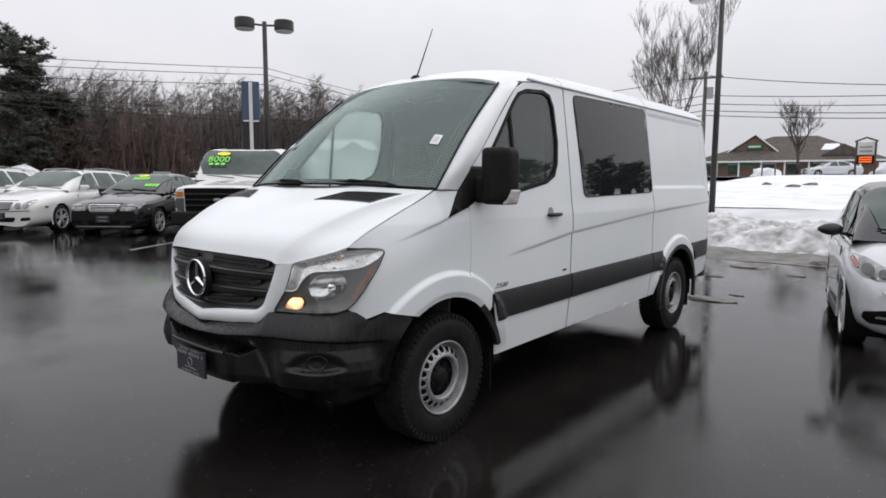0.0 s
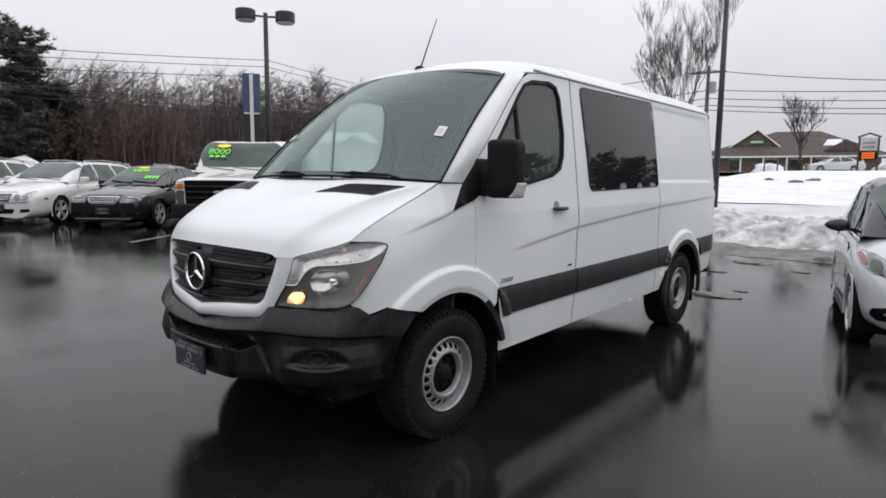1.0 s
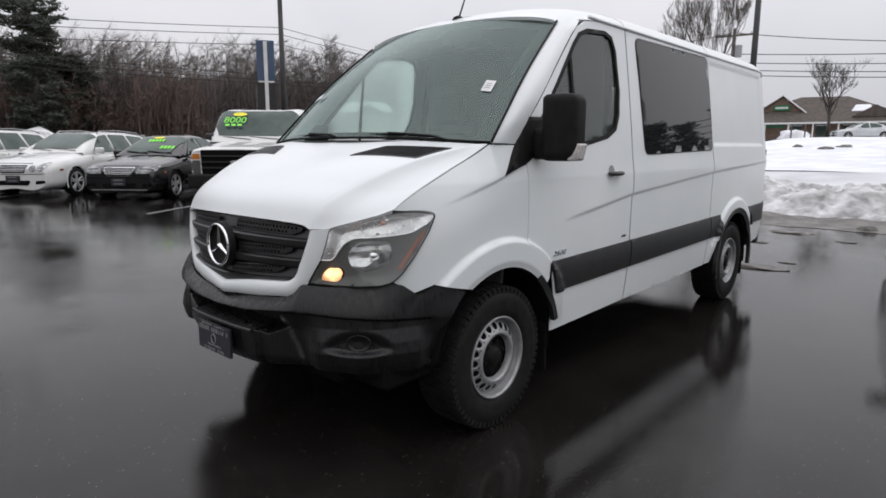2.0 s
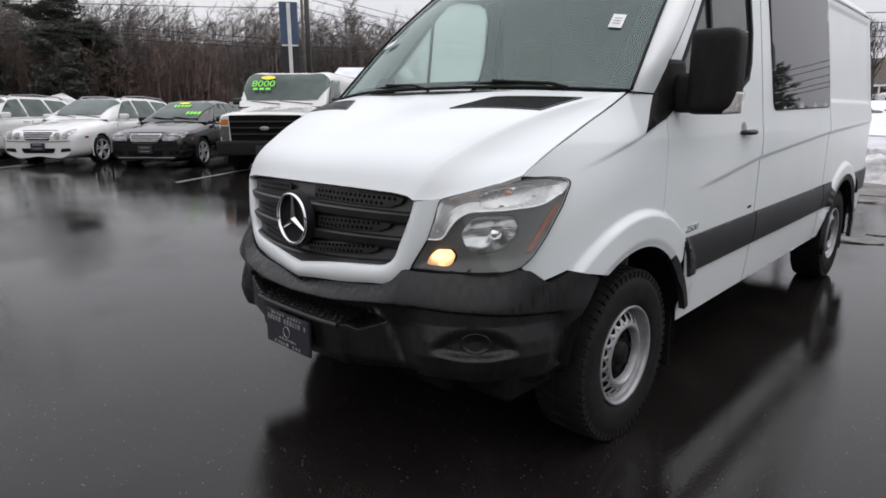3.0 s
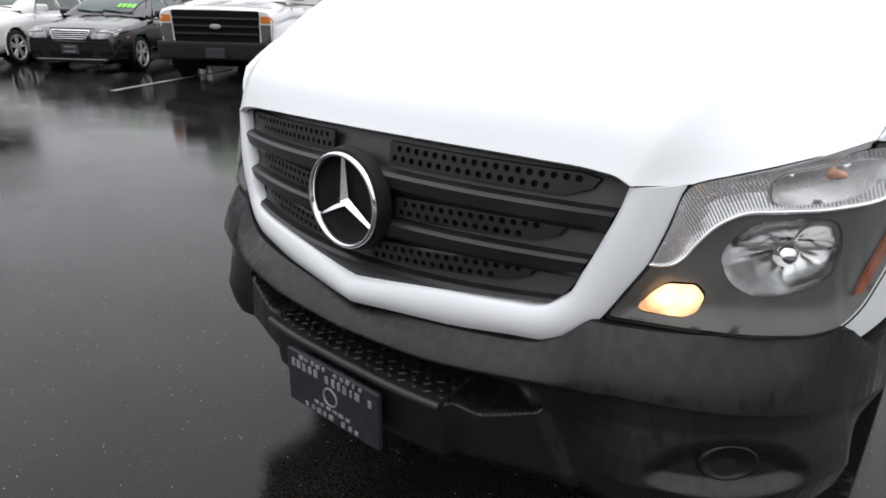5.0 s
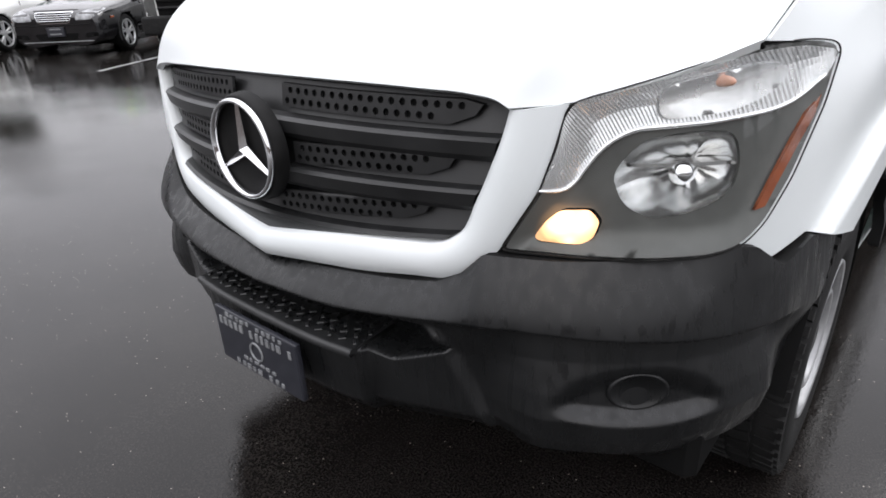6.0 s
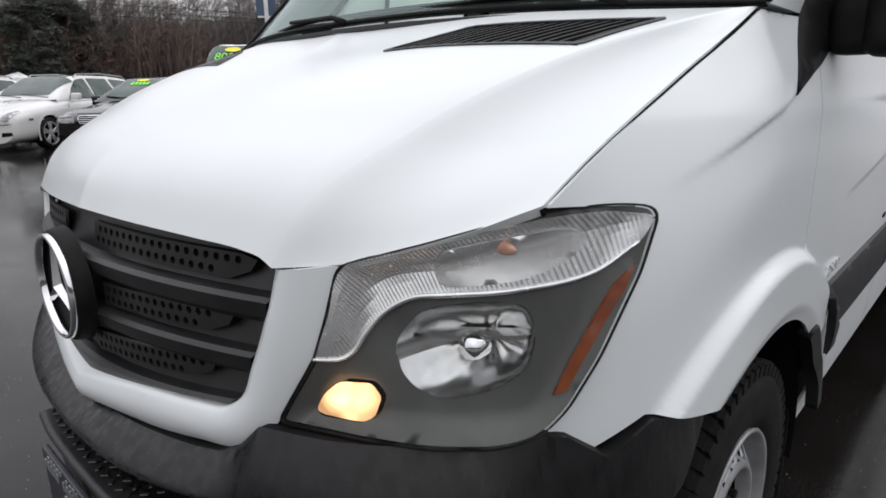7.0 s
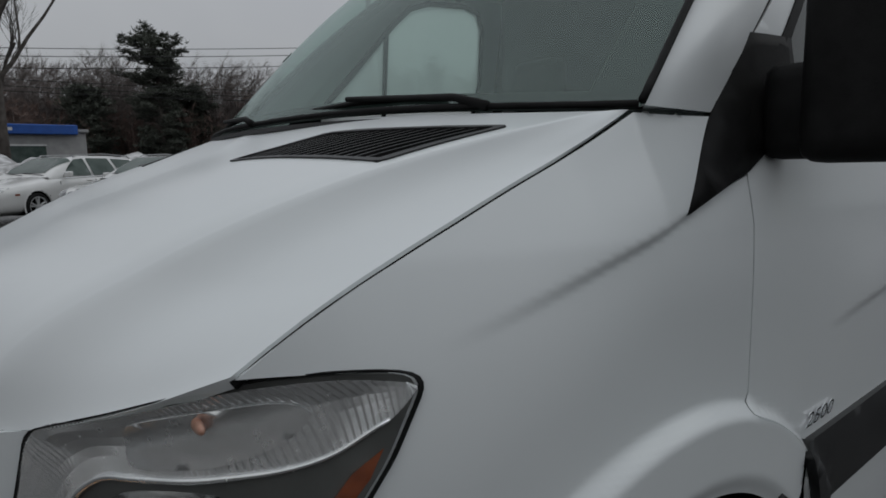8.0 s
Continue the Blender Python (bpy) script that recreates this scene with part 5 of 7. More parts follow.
    l.new(slow.outputs["Normal"], p.inputs["Normal"])
    p.inputs["Specular IOR Level"].default_value = 0.25
    return m


ASPHALT = asphalt_material()
SNOW = surface("old_snow", (0.62, 0.64, 0.68), (0.80, 0.81, 0.83), 0.9, (0.6, 0.8), 0.5, 9)


def axis_steps(lo, hi, near_lo, near_hi, step):
    near = np.arange(near_lo, near_hi + step / 2, step)
    left = near_lo - np.geomspace(1.5, near_lo - lo, 14) if lo < near_lo else []
    right = near_hi + np.geomspace(1.5, hi - near_hi, 14)
    return np.r_[np.sort(left), near, right]


xs, ys = axis_steps(-900, 900, -40, 24, 1.0), axis_steps(-900, 1500, -20, 60, 1.0)
ground = sheet("ground", [[(x, y, ground_z(x, y)) for x in xs] for y in ys], ASPHALT, None, label="dark wet asphalt of a car park")
tagged(ground, category="ground", kind="structure")
DIRTYSNOW = surface("ploughed_snow", (0.20, 0.195, 0.19), (0.64, 0.645, 0.65), 2.6, (0.6, 0.8), 1.0, 10, detail=9)
ICE = surface("grey_ice", (0.42, 0.43, 0.45), (0.62, 0.63, 0.65), 0.7, (0.35, 0.6), 0.3, 12)
SLUSH = surface("brown_slush", (0.045, 0.040, 0.034), (0.15, 0.14, 0.125), 3.0, (0.3, 0.6), 0.6, 20)
LINEPAINT = surface("worn_white_line", (0.10, 0.10, 0.10), (0.26, 0.26, 0.26), 6, (0.3, 0.5), 0.2, 80)
TWIG = surface("bare_twigs", (0.118, 0.100, 0.092), (0.198, 0.172, 0.160), 0.06, (0.8, 0.95), random=0.18)
BARK = surface("bark", (0.050, 0.043, 0.037), (0.105, 0.093, 0.083), 3, (0.8, 0.95), 0.6, 20, random=0.3)
BRUSH = surface("red_brown_brush", (0.132, 0.088, 0.074), (0.212, 0.154, 0.132), 0.05, (0.85, 0.95), random=0.4)
NEEDLES = surface("pine_needles", (0.052, 0.060, 0.047), (0.096, 0.106, 0.084), 0.5, (0.6, 0.8), random=0.4)
PALEBARK = surface("pale_bark", (0.12, 0.105, 0.095), (0.21, 0.190, 0.175), 2, (0.8, 0.95), random=0.25)
# ridge tone raised: the haze behind the twigs is in this colour
HILL = surface("slope_haze_tone", (0.078, 0.064, 0.058), (0.124, 0.106, 0.099), 0.35, (0.9, 1.0))
POLE = surface("dark_bronze_pole", (0.016, 0.015, 0.015), (0.026, 0.025, 0.024), 3, (0.35, 0.5), 0.05, 60)
WOOD = surface("weathered_pole_wood", (0.060, 0.052, 0.045), (0.105, 0.092, 0.080), 4, (0.8, 0.9), 0.4, 30)
WIRE = surface("black_cable", (0.012, 0.012, 0.013), (0.02, 0.02, 0.02), 3, (0.5, 0.6))
WHITECAR = surface("wet_white_car_paint", (0.60, 0.605, 0.595), (0.67, 0.67, 0.655), 1.5, (0.12, 0.22), coat=0.8)
SILVERCAR = surface("wet_silver_car_paint", (0.52, 0.54, 0.56), (0.60, 0.62, 0.64), 1.5, (0.15, 0.25), metal=0.0, coat=0.8)
BLACKCAR = surface("wet_black_car_paint", (0.007, 0.007, 0.008), (0.012, 0.012, 0.013), 1.5, (0.08, 0.14), coat=0.5, spec=0.45)
DARKGLASS = surface("car_glass", (0.046, 0.068, 0.060), (0.088, 0.116, 0.104), 2, (0.02, 0.06), spec=0.32)
LAMPGLASS = surface("car_lamp_glass", (0.12, 0.125, 0.13), (0.34, 0.35, 0.36), 10, (0.06, 0.15), coat=0.6)
MARKER = surface("orange_marker_lens", (0.42, 0.13, 0.015), (0.55, 0.19, 0.03), 20, (0.1, 0.2), coat=0.5)
GREEN = surface("neon_green_vinyl", (0.20, 0.78, 0.06), (0.26, 0.86, 0.08), 8, (0.5, 0.6))
YELLOW = surface("yellow_vinyl", (0.80, 0.72, 0.05), (0.88, 0.80, 0.08), 8, (0.5, 0.6))
BLUE = surface("blue_fascia", (0.012, 0.075, 0.33), (0.018, 0.095, 0.40), 2, (0.35, 0.5))
SIGNBLUE = surface("sign_blue_grey", (0.040, 0.070, 0.125), (0.055, 0.090, 0.155), 2, (0.3, 0.45))
STUCCO = surface("grey_stucco", (0.30, 0.30, 0.30), (0.38, 0.38, 0.375), 2, (0.8, 0.9), 0.3, 30)
BRICK = surface("brown_brick", (0.15, 0.10, 0.075), (0.22, 0.155, 0.115), 5, (0.8, 0.9), 0.4, 20)
SHINGLE = surface("grey_brown_shingle", (0.062, 0.050, 0.043), (0.100, 0.084, 0.074), 3, (0.8, 0.95), 0.5, 14)
WHITETRIM = surface("white_trim", (0.62, 0.62, 0.61), (0.72, 0.72, 0.71), 3, (0.5, 0.6))
GREENTRIM = surface("green_trim", (0.030, 0.16, 0.070), (0.045, 0.20, 0.09), 3, (0.5, 0.6))
ORANGE = glowing("orange_display", (1.0, 0.16, 0.03), 0.8)
rnd = random.Random(11)


# ---------- snow, kerb and road ----------
def lumpy(x, y, k, amount):
    return amount * (noise.noise(Vector((x * k, y * k, 3.1))) + 0.5 * noise.noise(Vector((x * k * 2.3, y * k * 2.3, 9.7))) + 0.3 * noise.noise(Vector((x * k * 5.1, y * k * 5.1, 1.2))))


def berm(x, y):
    front = 11.85 + lumpy(x, 0, 0.35, 0.35)
    h = smooth(front, front + 1.5, y) * 0.56 + 0.14 * smooth(front + 1.2, front + 2.6, y)
    h *= 1 - 0.45 * smooth(front + 3.0, 16.2, y)
    return ground_z(x, y) - 0.05 + h * (0.9 + lumpy(x, y, 0.8, 0.28)) + (lumpy(x, y, 2.2, 0.08) + lumpy(x, y, 6.5, 0.085)) * smooth(front, front + 0.8, y)


snow_bank = sheet("snow_bank", [[(x, y, berm(x, y)) for x in np.arange(-9, 14.1, 0.075)] for y in np.arange(11.5, 16.6, 0.075)], DIRTYSNOW, None, label="ploughed bank of dirty lumpy snow along the kerb")
tagged(snow_bank, category="snow", kind="stuff")
path = sheet("icy_path", [[(x, y, ground_z(x, y) + 0.14 + lumpy(x, y, 0.5, 0.03)) for x in np.arange(-16, 30, 0.5)] for y in np.arange(15.8, 20.6, 0.3)], ICE, None, label="grey icy strip between bank and snow field")
tagged(path, category="ice", kind="stuff")
field = sheet("snow_field", [[(x, y, ground_z(x, y) + 0.16 + lumpy(x, y, 0.25, 0.05)) for x in np.arange(-24, 70, 0.8)] for y in np.arange(20.2, 44.6, 0.6)], SNOW, None, label="smooth white snow field rising to the road")
tagged(field, category="snow", kind="stuff")
road = sheet("road", [[(x, y, 1.95 + 0.03 * (y > 44.3) - (0.2 if y > 55.5 else 0)) for x in np.arange(-60, 120, 4)] for y in (44.2, 44.5, 49, 53, 55.2, 56)], ASPHALT, None, label="grey wet road beyond the snow field")
tagged(road, category="road", kind="structure")
yard = sheet("snow_verge", [[(x, y, 1.98 + lumpy(x, y, 0.2, 0.12)) for x in np.arange(-60, 120, 3)] for y in np.arange(55, 140, 3)], ICE, None, label="grey snowy verge round the restaurant")
tagged(yard, category="snow", kind="stuff")
slush = sheet("slush_edge", [[(x, 11.0 + lumpy(x, 0, 0.5, 0.5) + k * 0.5, ground_z(x, 11) + 0.006 + 0.05 * k * (1 + lumpy(x, k, 1.5, 0.5))) for x in np.arange(-6, 14, 0.15)] for k in np.linspace(0, 2.4, 9)], SLUSH, None, label="brown slush along the foot of the snow bank")
tagged(slush, category="slush", kind="stuff")
# sods of dark earth showing on the field, frozen lumps on the asphalt
def lump(name, x, y, z, sx, sy, sz, material, label, category, group=""):
    bm = bmesh.new()
    bmesh.ops.create_icosphere(bm, subdivisions=3, radius=1.0)
    k = rnd.random() * 50
    for v in bm.verts:
        v.co *= 1 + 0.35 * noise.noise(v.co * 1.7 + Vector((k, 0, 0))) + 0.12 * noise.noise(v.co * 5 + Vector((0, k, 0)))
        v.co = Vector((v.co.x * sx, v.co.y * sy, max(v.co.z, -0.15) * sz))
    ob = part(name, bm, material, None, label, smooth=True)
    tagged(ob, category=category, group=group)
    ob.location = (x, y, z)
    return ob


for x, y, w in ((-4.6, 33.0, 0.22), (-3.2, 32.0, 0.30), (-2.6, 33.0, 0.33)):
    lump("sod", x, y, ground_z(x, y) + 0.17, w, w * 0.6, 0.12, SLUSH, "dark sod lying on the snow field", "sod", "sods on the snow")
for x, y, w, h in ((0.75, 6.55, 0.34, 0.028), (0.95, 7.1, 0.10, 0.015), (1.2, 9.6, 0.14, 0.02), (0.3, 10.2, 0.34, 0.03), (1.25, 11.3, 0.16, 0.10), (0.2, 8.7, 0.14, 0.02)):
    lump("slush_lump", x, y, ground_z(x, y) + 0.003, w, w * 0.45, h, SLUSH, "brown lump of slush on the asphalt", "slush", "lumps of slush")
for x, y, s, h in ((-20.8, 4.7, 1.3, 1.35), (-19.6, 1.6, 1.2, 1.2), (-24.0, 4.7, 1.5, 1.0), (-25.5, 7.2, 1.6, 0.9), (-24.5, 9.0, 1.3, 0.75), (-28.5, 1.0, 2.0, 1.3)):
    lump("snow_pile", x, y, ground_z(x, y) + 0.1, s, s * 0.8, h, DIRTYSNOW, "ploughed pile of dirty snow behind the parked cars", "snow pile", "snow piles")
lump("snow_pile", -10.2, 57.5, 2.0, 1.3, 1.1, 0.9, SNOW, "white snow pile beside the road", "snow pile", "snow piles")
lump("snow_pile", 0.6, 57.8, 2.0, 3.4, 1.6, 1.5, SNOW, "white snow pile beside the road", "snow pile", "snow piles")

# stall lines
def stall_line(x, y, a, length):
    rows = [[(s * 0.05, t, 0.0) for s in (-1, 1)] for t in np.linspace(0, length, 12)]
    ca, sa = math.cos(radians(a)), math.sin(radians(a))
    rows = [[(x + p[0] * ca - p[1] * sa, y + p[0] * sa + p[1] * ca, ground_z(x + p[0] * ca - p[1] * sa, y + p[0] * sa + p[1] * ca) + 0.006) for p in r] for r in rows]
    ob = sheet("stall_line", rows, LINEPAINT, ground, label="worn white stall line")
    return ob


for x, y in ((-8.75, 3.2), (-12.2, -0.3)):
    stall_line(x, y, 30, 3.6)


# ---------- cars ----------
def shared(name, key, build, material, parent, label="", smooth_it=True, cache={}):
    """A part whose mesh is built once and then shared."""
    if key not in cache:
        bm = build()
        me = bpy.data.meshes.new(name)
        bm.to_mesh(me)
        bm.free()
        me.materials.append(material)
        for poly in me.polygons:
            poly.use_smooth = smooth_it
        cache[key] = me
    ob = new(name, cache[key])
    ob.parent = parent
    if label:
        tagged(ob, label)
    return ob


def rim_spokes(r, n):
    """An alloy rim of n split spokes, set a little behind its lip."""
    bm = bmesh.new()
    for k in range(n):
        for d in (-1, 1):
            m = Matrix.Rotation(2 * math.pi * k / n + d * 0.9 / n, 4, "X")
            box(bm, -0.045, -0.014, -0.017, 0.017, 0.03, r * 0.97, 0.006, 1, m)
    lathe(bm, [(-0.03, r * 0.99), (-0.004, r * 1.02), (-0.002, r * 0.97), (-0.03, r * 0.93)], 36)
    lathe(bm, [(-0.04, 0.07), (-0.012, 0.06), (-0.008, 0.0005)], 16)
    return bm


def car_wheel(parent, x, y, r, sgn, spokes=10):
    tyre = shared("wheel", ("tyre", r), lambda: lathe(bmesh.new(), [(-0.20, r * 0.68), (-0.20, r * 0.92), (-0.18, r), (-0.03, r), (-0.01, r * 0.95), (0.0, r * 0.82), (-0.008, r * 0.75), (-0.02, r * 0.71)], 48), TYRE, parent, "black tyre on a silver alloy rim")
    tyre.matrix_local = pose(x, y, r - 0.006, 0, 0, 0 if sgn > 0 else 180)
    shared("rim", ("rim", r, spokes), lambda: rim_spokes(r * 0.72, spokes), ALLOY, tyre, smooth_it=False)
    # near-black disc closes the wheel, painting the shade between the spokes
    shared("brake_disc", ("back_disc", r), lambda: lathe(bmesh.new(), [(-0.06, r * 0.74), (-0.07, 0.0005)], 32), VOID, tyre)
    return tyre


def car(name, label, category, paint, spec, m, group=""):
    """A car from its lines along its length: (y, low, shoulder, top, half width) and its glasshouse."""
    top = thing(name, label, category, m, group)
    st = np.array(spec["body"], float)
    dense = np.linspace(st[0, 0], st[-1, 0], int((st[-1, 0] - st[0, 0]) / 0.045))
    lines = [np.interp(dense, st[:, 0], st[:, k]) for k in range(1, 5)]
    ker = np.array([1, 2, 3, 2, 1]) / 9
    lines = [np.r_[l[:2], np.convolve(l, ker, "valid"), l[-2:]] for l in lines]
    rows, wl_f = [], spec["wheels"]
    for y, lo, sh, zt, w in zip(dense, *lines):
        mid = lo + (sh - lo) * 0.55
        prof = spline([(0, lo), (w * 0.80, lo), (w * 0.955, lo + 0.07), (w * 0.99, (lo + mid) / 2), (w, mid), (w * 0.985, sh - 0.07), (w * 0.945, sh), (w * 0.80, sh + (zt - sh) * 0.55), (w * 0.45, zt - 0.008), (0, zt)], 34)
        half_row = [(x, y, z) for x, z in prof]
        rows.append([(-a, b, c) for a, b, c in half_row[::-1]] + half_row[1:-1])
    rows = [r + r[:1] for r in rows]
    wr = spec["r"] + 0.045
    body = sheet("body", rows, paint, top, up=(0, 0, 1), keep=lambda c: not (abs(c[0]) > 0.45 and any(math.hypot(c[1] - wy, c[2] - spec["r"]) < wr for wy in wl_f)))
    for k, end in ((0, -1), (-1, 1)):
        bm = bmesh.new()
        bm.faces.new([bm.verts.new(p) for p in rows[k][:-1]])
        part("end_panel", bm, paint, body)
    tree = BVHTree.FromPolygons([p for r in rows for p in r], [(i * len(rows[0]) + j, i * len(rows[0]) + j + 1, (i + 1) * len(rows[0]) + j + 1, (i + 1) * len(rows[0]) + j) for i in range(len(rows) - 1) for j in range(len(rows[0]) - 1)] + [tuple(range(len(rows[0]) - 1))])

    def on_front(back=0.0):
        def place(x, z):
            hit = tree.ray_cast(Vector((x, -1.5, z)), Vector((0, 1, 0)))
            return Vector((x, (hit[0].y if hit[0] is not None and hit[0].y < 1.2 else 0.02) - 0.008 + back, z))
        return place

    w_of = lambda y: float(np.interp(y, dense, lines[3]))
    for wy in wl_f:
        for sgn in (1, -1):
            x = sgn * (w_of(wy) - 0.01)
            car_wheel(top, x, wy, spec["r"], sgn, spec.get("spokes", 5))
            lip = [[(sgn * (w_of(wy) * 0.992 + d), wy + q * math.cos(a), spec["r"] + q * math.sin(a)) for q, d in ((wr + 0.03, -0.004), (wr + 0.012, 0.008), (wr - 0.006, 0.006), (wr - 0.01, -0.03))] for a in np.linspace(-0.35, math.pi + 0.35, 26)]
            sheet("arch_lip", lip, paint, body, up=(sgn, 0, 0))
            # well and underbody in near-black, shade under the car as colour
            well = [[(sgn * d, wy + (wr + 0.01) * math.cos(a), spec["r"] + (wr + 0.01) * math.sin(a)) for d in (w_of(wy) * 0.99, 0.42, 0.40)] for a in np.linspace(-0.5, math.pi + 0.5, 18)]
            sheet("wheel_well", well, VOID, body, up=(0, 0, -1), thick=0.004)
    bm = bmesh.new()
    box(bm, -st[:, 4].max() * 0.72, st[:, 4].max() * 0.72, 0.4, st[-1, 0] - 0.4, spec["r"] * 0.6, 0.62, 0.02, 1)
    part("underbody", bm, VOID, body)
    # glasshouse
    g = np.array(spec["roof"], float)
    gy = np.linspace(g[0, 0], g[-1, 0], 46)
    zr = np.interp(gy, g[:, 0], g[:, 1])
    zr = np.r_[zr[:1], np.convolve(zr, [0.25, 0.5, 0.25], "valid"), zr[-1:]]
    wb, wt, belt = spec["wb"], spec["wt"], spec["belt"]
    zb_of = lambda y: float(np.interp(y, [b[0] for b in belt], [b[1] for b in belt]))
    grows = []
    for y, z in zip(gy, zr):
        zb = zb_of(y)
        h = max(z - zb, 0.0)
        k = min(h / 0.42, 1.0)
        tw = wb + (wt - wb) * k
        prof = spline([(wb, zb - 0.03), (wb + (tw - wb) * 0.5, zb + h * 0.5), (tw, zb + h * 0.86), (tw - 0.08, zb + h * 0.965), (tw * 0.5, z - 0.004), (0, z)], 20)
        hr = [(x, y, q) for x, q in prof]
        grows.append(hr + [(-a, b, c) for a, b, c in hr[::-1][1:]])
    cabin = sheet("cabin", grows, spec.get("cell", paint), top, up=(0, 0, 1))
    g3 = np.array(grows)
    n0 = int(np.searchsorted(gy, spec["screen"][0]))
    n1 = int(np.searchsorted(gy, spec["screen"][1]))
    gf = spec.get("glass_from", 8)
    sc = g3[n0 : n1 + 1, gf : 41 - gf] + np.array([0, -0.007, 0.009])
    screen = sheet("windscreen", sc, DARKGLASS, cabin, up=(0, -1, 1), label="greenish windscreen")
    bm = bmesh.new()
    for x0, x1 in ((0.55, -0.05), (-0.02, -0.55)):
        y0 = spec["screen"][0]
        z0 = float(np.interp(y0, gy, zr))
        tube(bm, [(x0 * wb * 1.3, y0 - 0.03, z0 - 0.01), (x1 * wb * 1.3, y0 + 0.04, z0 + 0.05)], 0.008, 5)
    part("wiper", bm, BLACK, screen)
    for sgn in (1, -1):
        def on_side(y, z, s=sgn):
            zz, zb = float(np.interp(y, gy, zr)), zb_of(y)
            h = max(zz - zb, 0.05)
            k = min(h / 0.42, 1.0)
            return Vector((s * (wb + (wt - wb) * k * min((z - zb) / (h * 0.86), 1.1) + 0.026), y, z))
        for win in spec["windows"]:
            skin("side_window", rounded(win, 0.03, 2), on_side, (sgn, 0, 0), (0.2, 0.1), DARKGLASS, cabin, thick=0.004)
        mx = sgn * (wb + 0.02)
        my, mz = spec["mirror"]
        if "round_mirror" in spec:
            bm = bmesh.new()
            bmesh.ops.create_uvsphere(bm, u_segments=20, v_segments=12, radius=1)
            for v in bm.verts:
                k = v.co.x * sgn
                v.co = Vector((mx + sgn * 0.13 + 0.115 * v.co.x, my + 0.07 * v.co.y, mz + (0.062 - 0.014 * k) * v.co.z))
        else:
            bm = box(bmesh.new(), -0.10, 0.10, -0.05, 0.06, -0.07, 0.07, 0.04, 3, pose(mx + sgn * 0.13, my, mz))
        tube(bm, [(mx - sgn * 0.06, my + 0.03, mz - 0.06), (mx + sgn * 0.08, my, mz - 0.02)], 0.02, 6)
        part("wing_mirror", bm, spec.get("mirror_paint", paint), top, smooth=True)
        if "lamp" in spec:
            for poly in spec["lamp"]:
                skin("headlamp", rounded([(sgn * a, b) for a, b in poly], 0.03, 3), on_front(), (0, -1, 0), (0.05, 0.05), LAMPGLASS, body, thick=0.012, label="clear headlamp")
        if "fog" in spec:
            skin("lower_intake", rounded([(sgn * a, b) for a, b in spec["fog"]], 0.02, 2), on_front(), (0, -1, 0), (0.06, 0.05), VOID, body, thick=0.008)
        for yy in spec.get("handles", ()):
            bm = box(bmesh.new(), -0.012, 0.02, -0.09, 0.09, -0.014, 0.014, 0.008, 2, pose(sgn * (w_of(yy) * 0.975), yy, zb_of(yy) - 0.09))
            part("door_handle", bm, paint, body)
        for yy in spec.get("door_gaps", ()):
            bm = bmesh.new()
            tube(bm, [(sgn * (w_of(yy) * f + 0.002), yy, z) for f, z in ((0.955, 0.30), (1.0, 0.55), (0.985, zb_of(yy) - 0.07))], 0.006, 4)
            part("door_gap", bm, BLACK, body)
        tl = [(sgn * a, b) for a, b in ((w_of(st[-1, 0]) * 0.6, 0.70), (w_of(st[-1, 0]) * 0.98, 0.72), (w_of(st[-1, 0]) * 0.98, 0.88), (w_of(st[-1, 0]) * 0.6, 0.86))]
        skin("tail_lamp", tl, lambda x, z: Vector((x, st[-1, 0] + 0.012, z)), (0, 1, 0), (0.1, 0.1), bpy.data.materials["red_lens"], body, thick=0.02)
    # grille, plate, lower intake
    if "grille" in spec:
        gr = skin("grille", rounded(spec["grille"], 0.04, 3), on_front(0.004), (0, -1, 0), (0.06, 0.05), spec.get("grille_mat", CHROME), body, thick=0.02, label=spec.get("grille_label", "chrome radiator grille"))
        inner_line = inset(spec["grille"], 0.014)
        skin("grille_opening", rounded(inner_line, 0.02, 3), on_front(-0.003), (0, -1, 0), (0.06, 0.05), VOID, gr, thick=0.006)
        zs = [p[1] for p in inner_line]
        for z in np.linspace(min(zs), max(zs), spec.get("bars", 4) + 2)[1:-1]:
            k = (z - min(zs)) / (max(zs) - min(zs))
            xw = min(abs(p[0]) for p in inner_line) * (1 - k) + max(abs(p[0]) for p in inner_line) * k
            pts = [tuple(on_front(-0.008)(x, z)) for x in np.linspace(-xw, xw, 9)]
            part("grille_bar", tube(bmesh.new(), pts, spec.get("bar_r", 0.0055), 5), spec.get("grille_mat", CHROME), gr)
    if "intake" in spec:
        skin("lower_intake", rounded(spec["intake"], 0.03, 2), on_front(), (0, -1, 0), (0.08, 0.05), VOID, body, thick=0.008)
    # shut line of the hood, seam of the bumper, dark sill strips standing in for shade
    for z, half_w in spec.get("seams", ()):
        part("panel_gap", tube(bmesh.new(), [tuple(on_front(0.004)(x, z + 0.02 * (x / 0.8) ** 2 * (z < 0.6))) for x in np.linspace(-half_w, half_w, 15)], 0.007, 4), BLACK, body)
    if "strip" in spec:
        z, half_w = spec["strip"]
        part("chrome_strip", tube(bmesh.new(), [tuple(on_front(-0.002)(x, z)) for x in np.linspace(-half_w, half_w, 17)], 0.006, 5), STEEL, body, "bright strip along the bumper's foot")
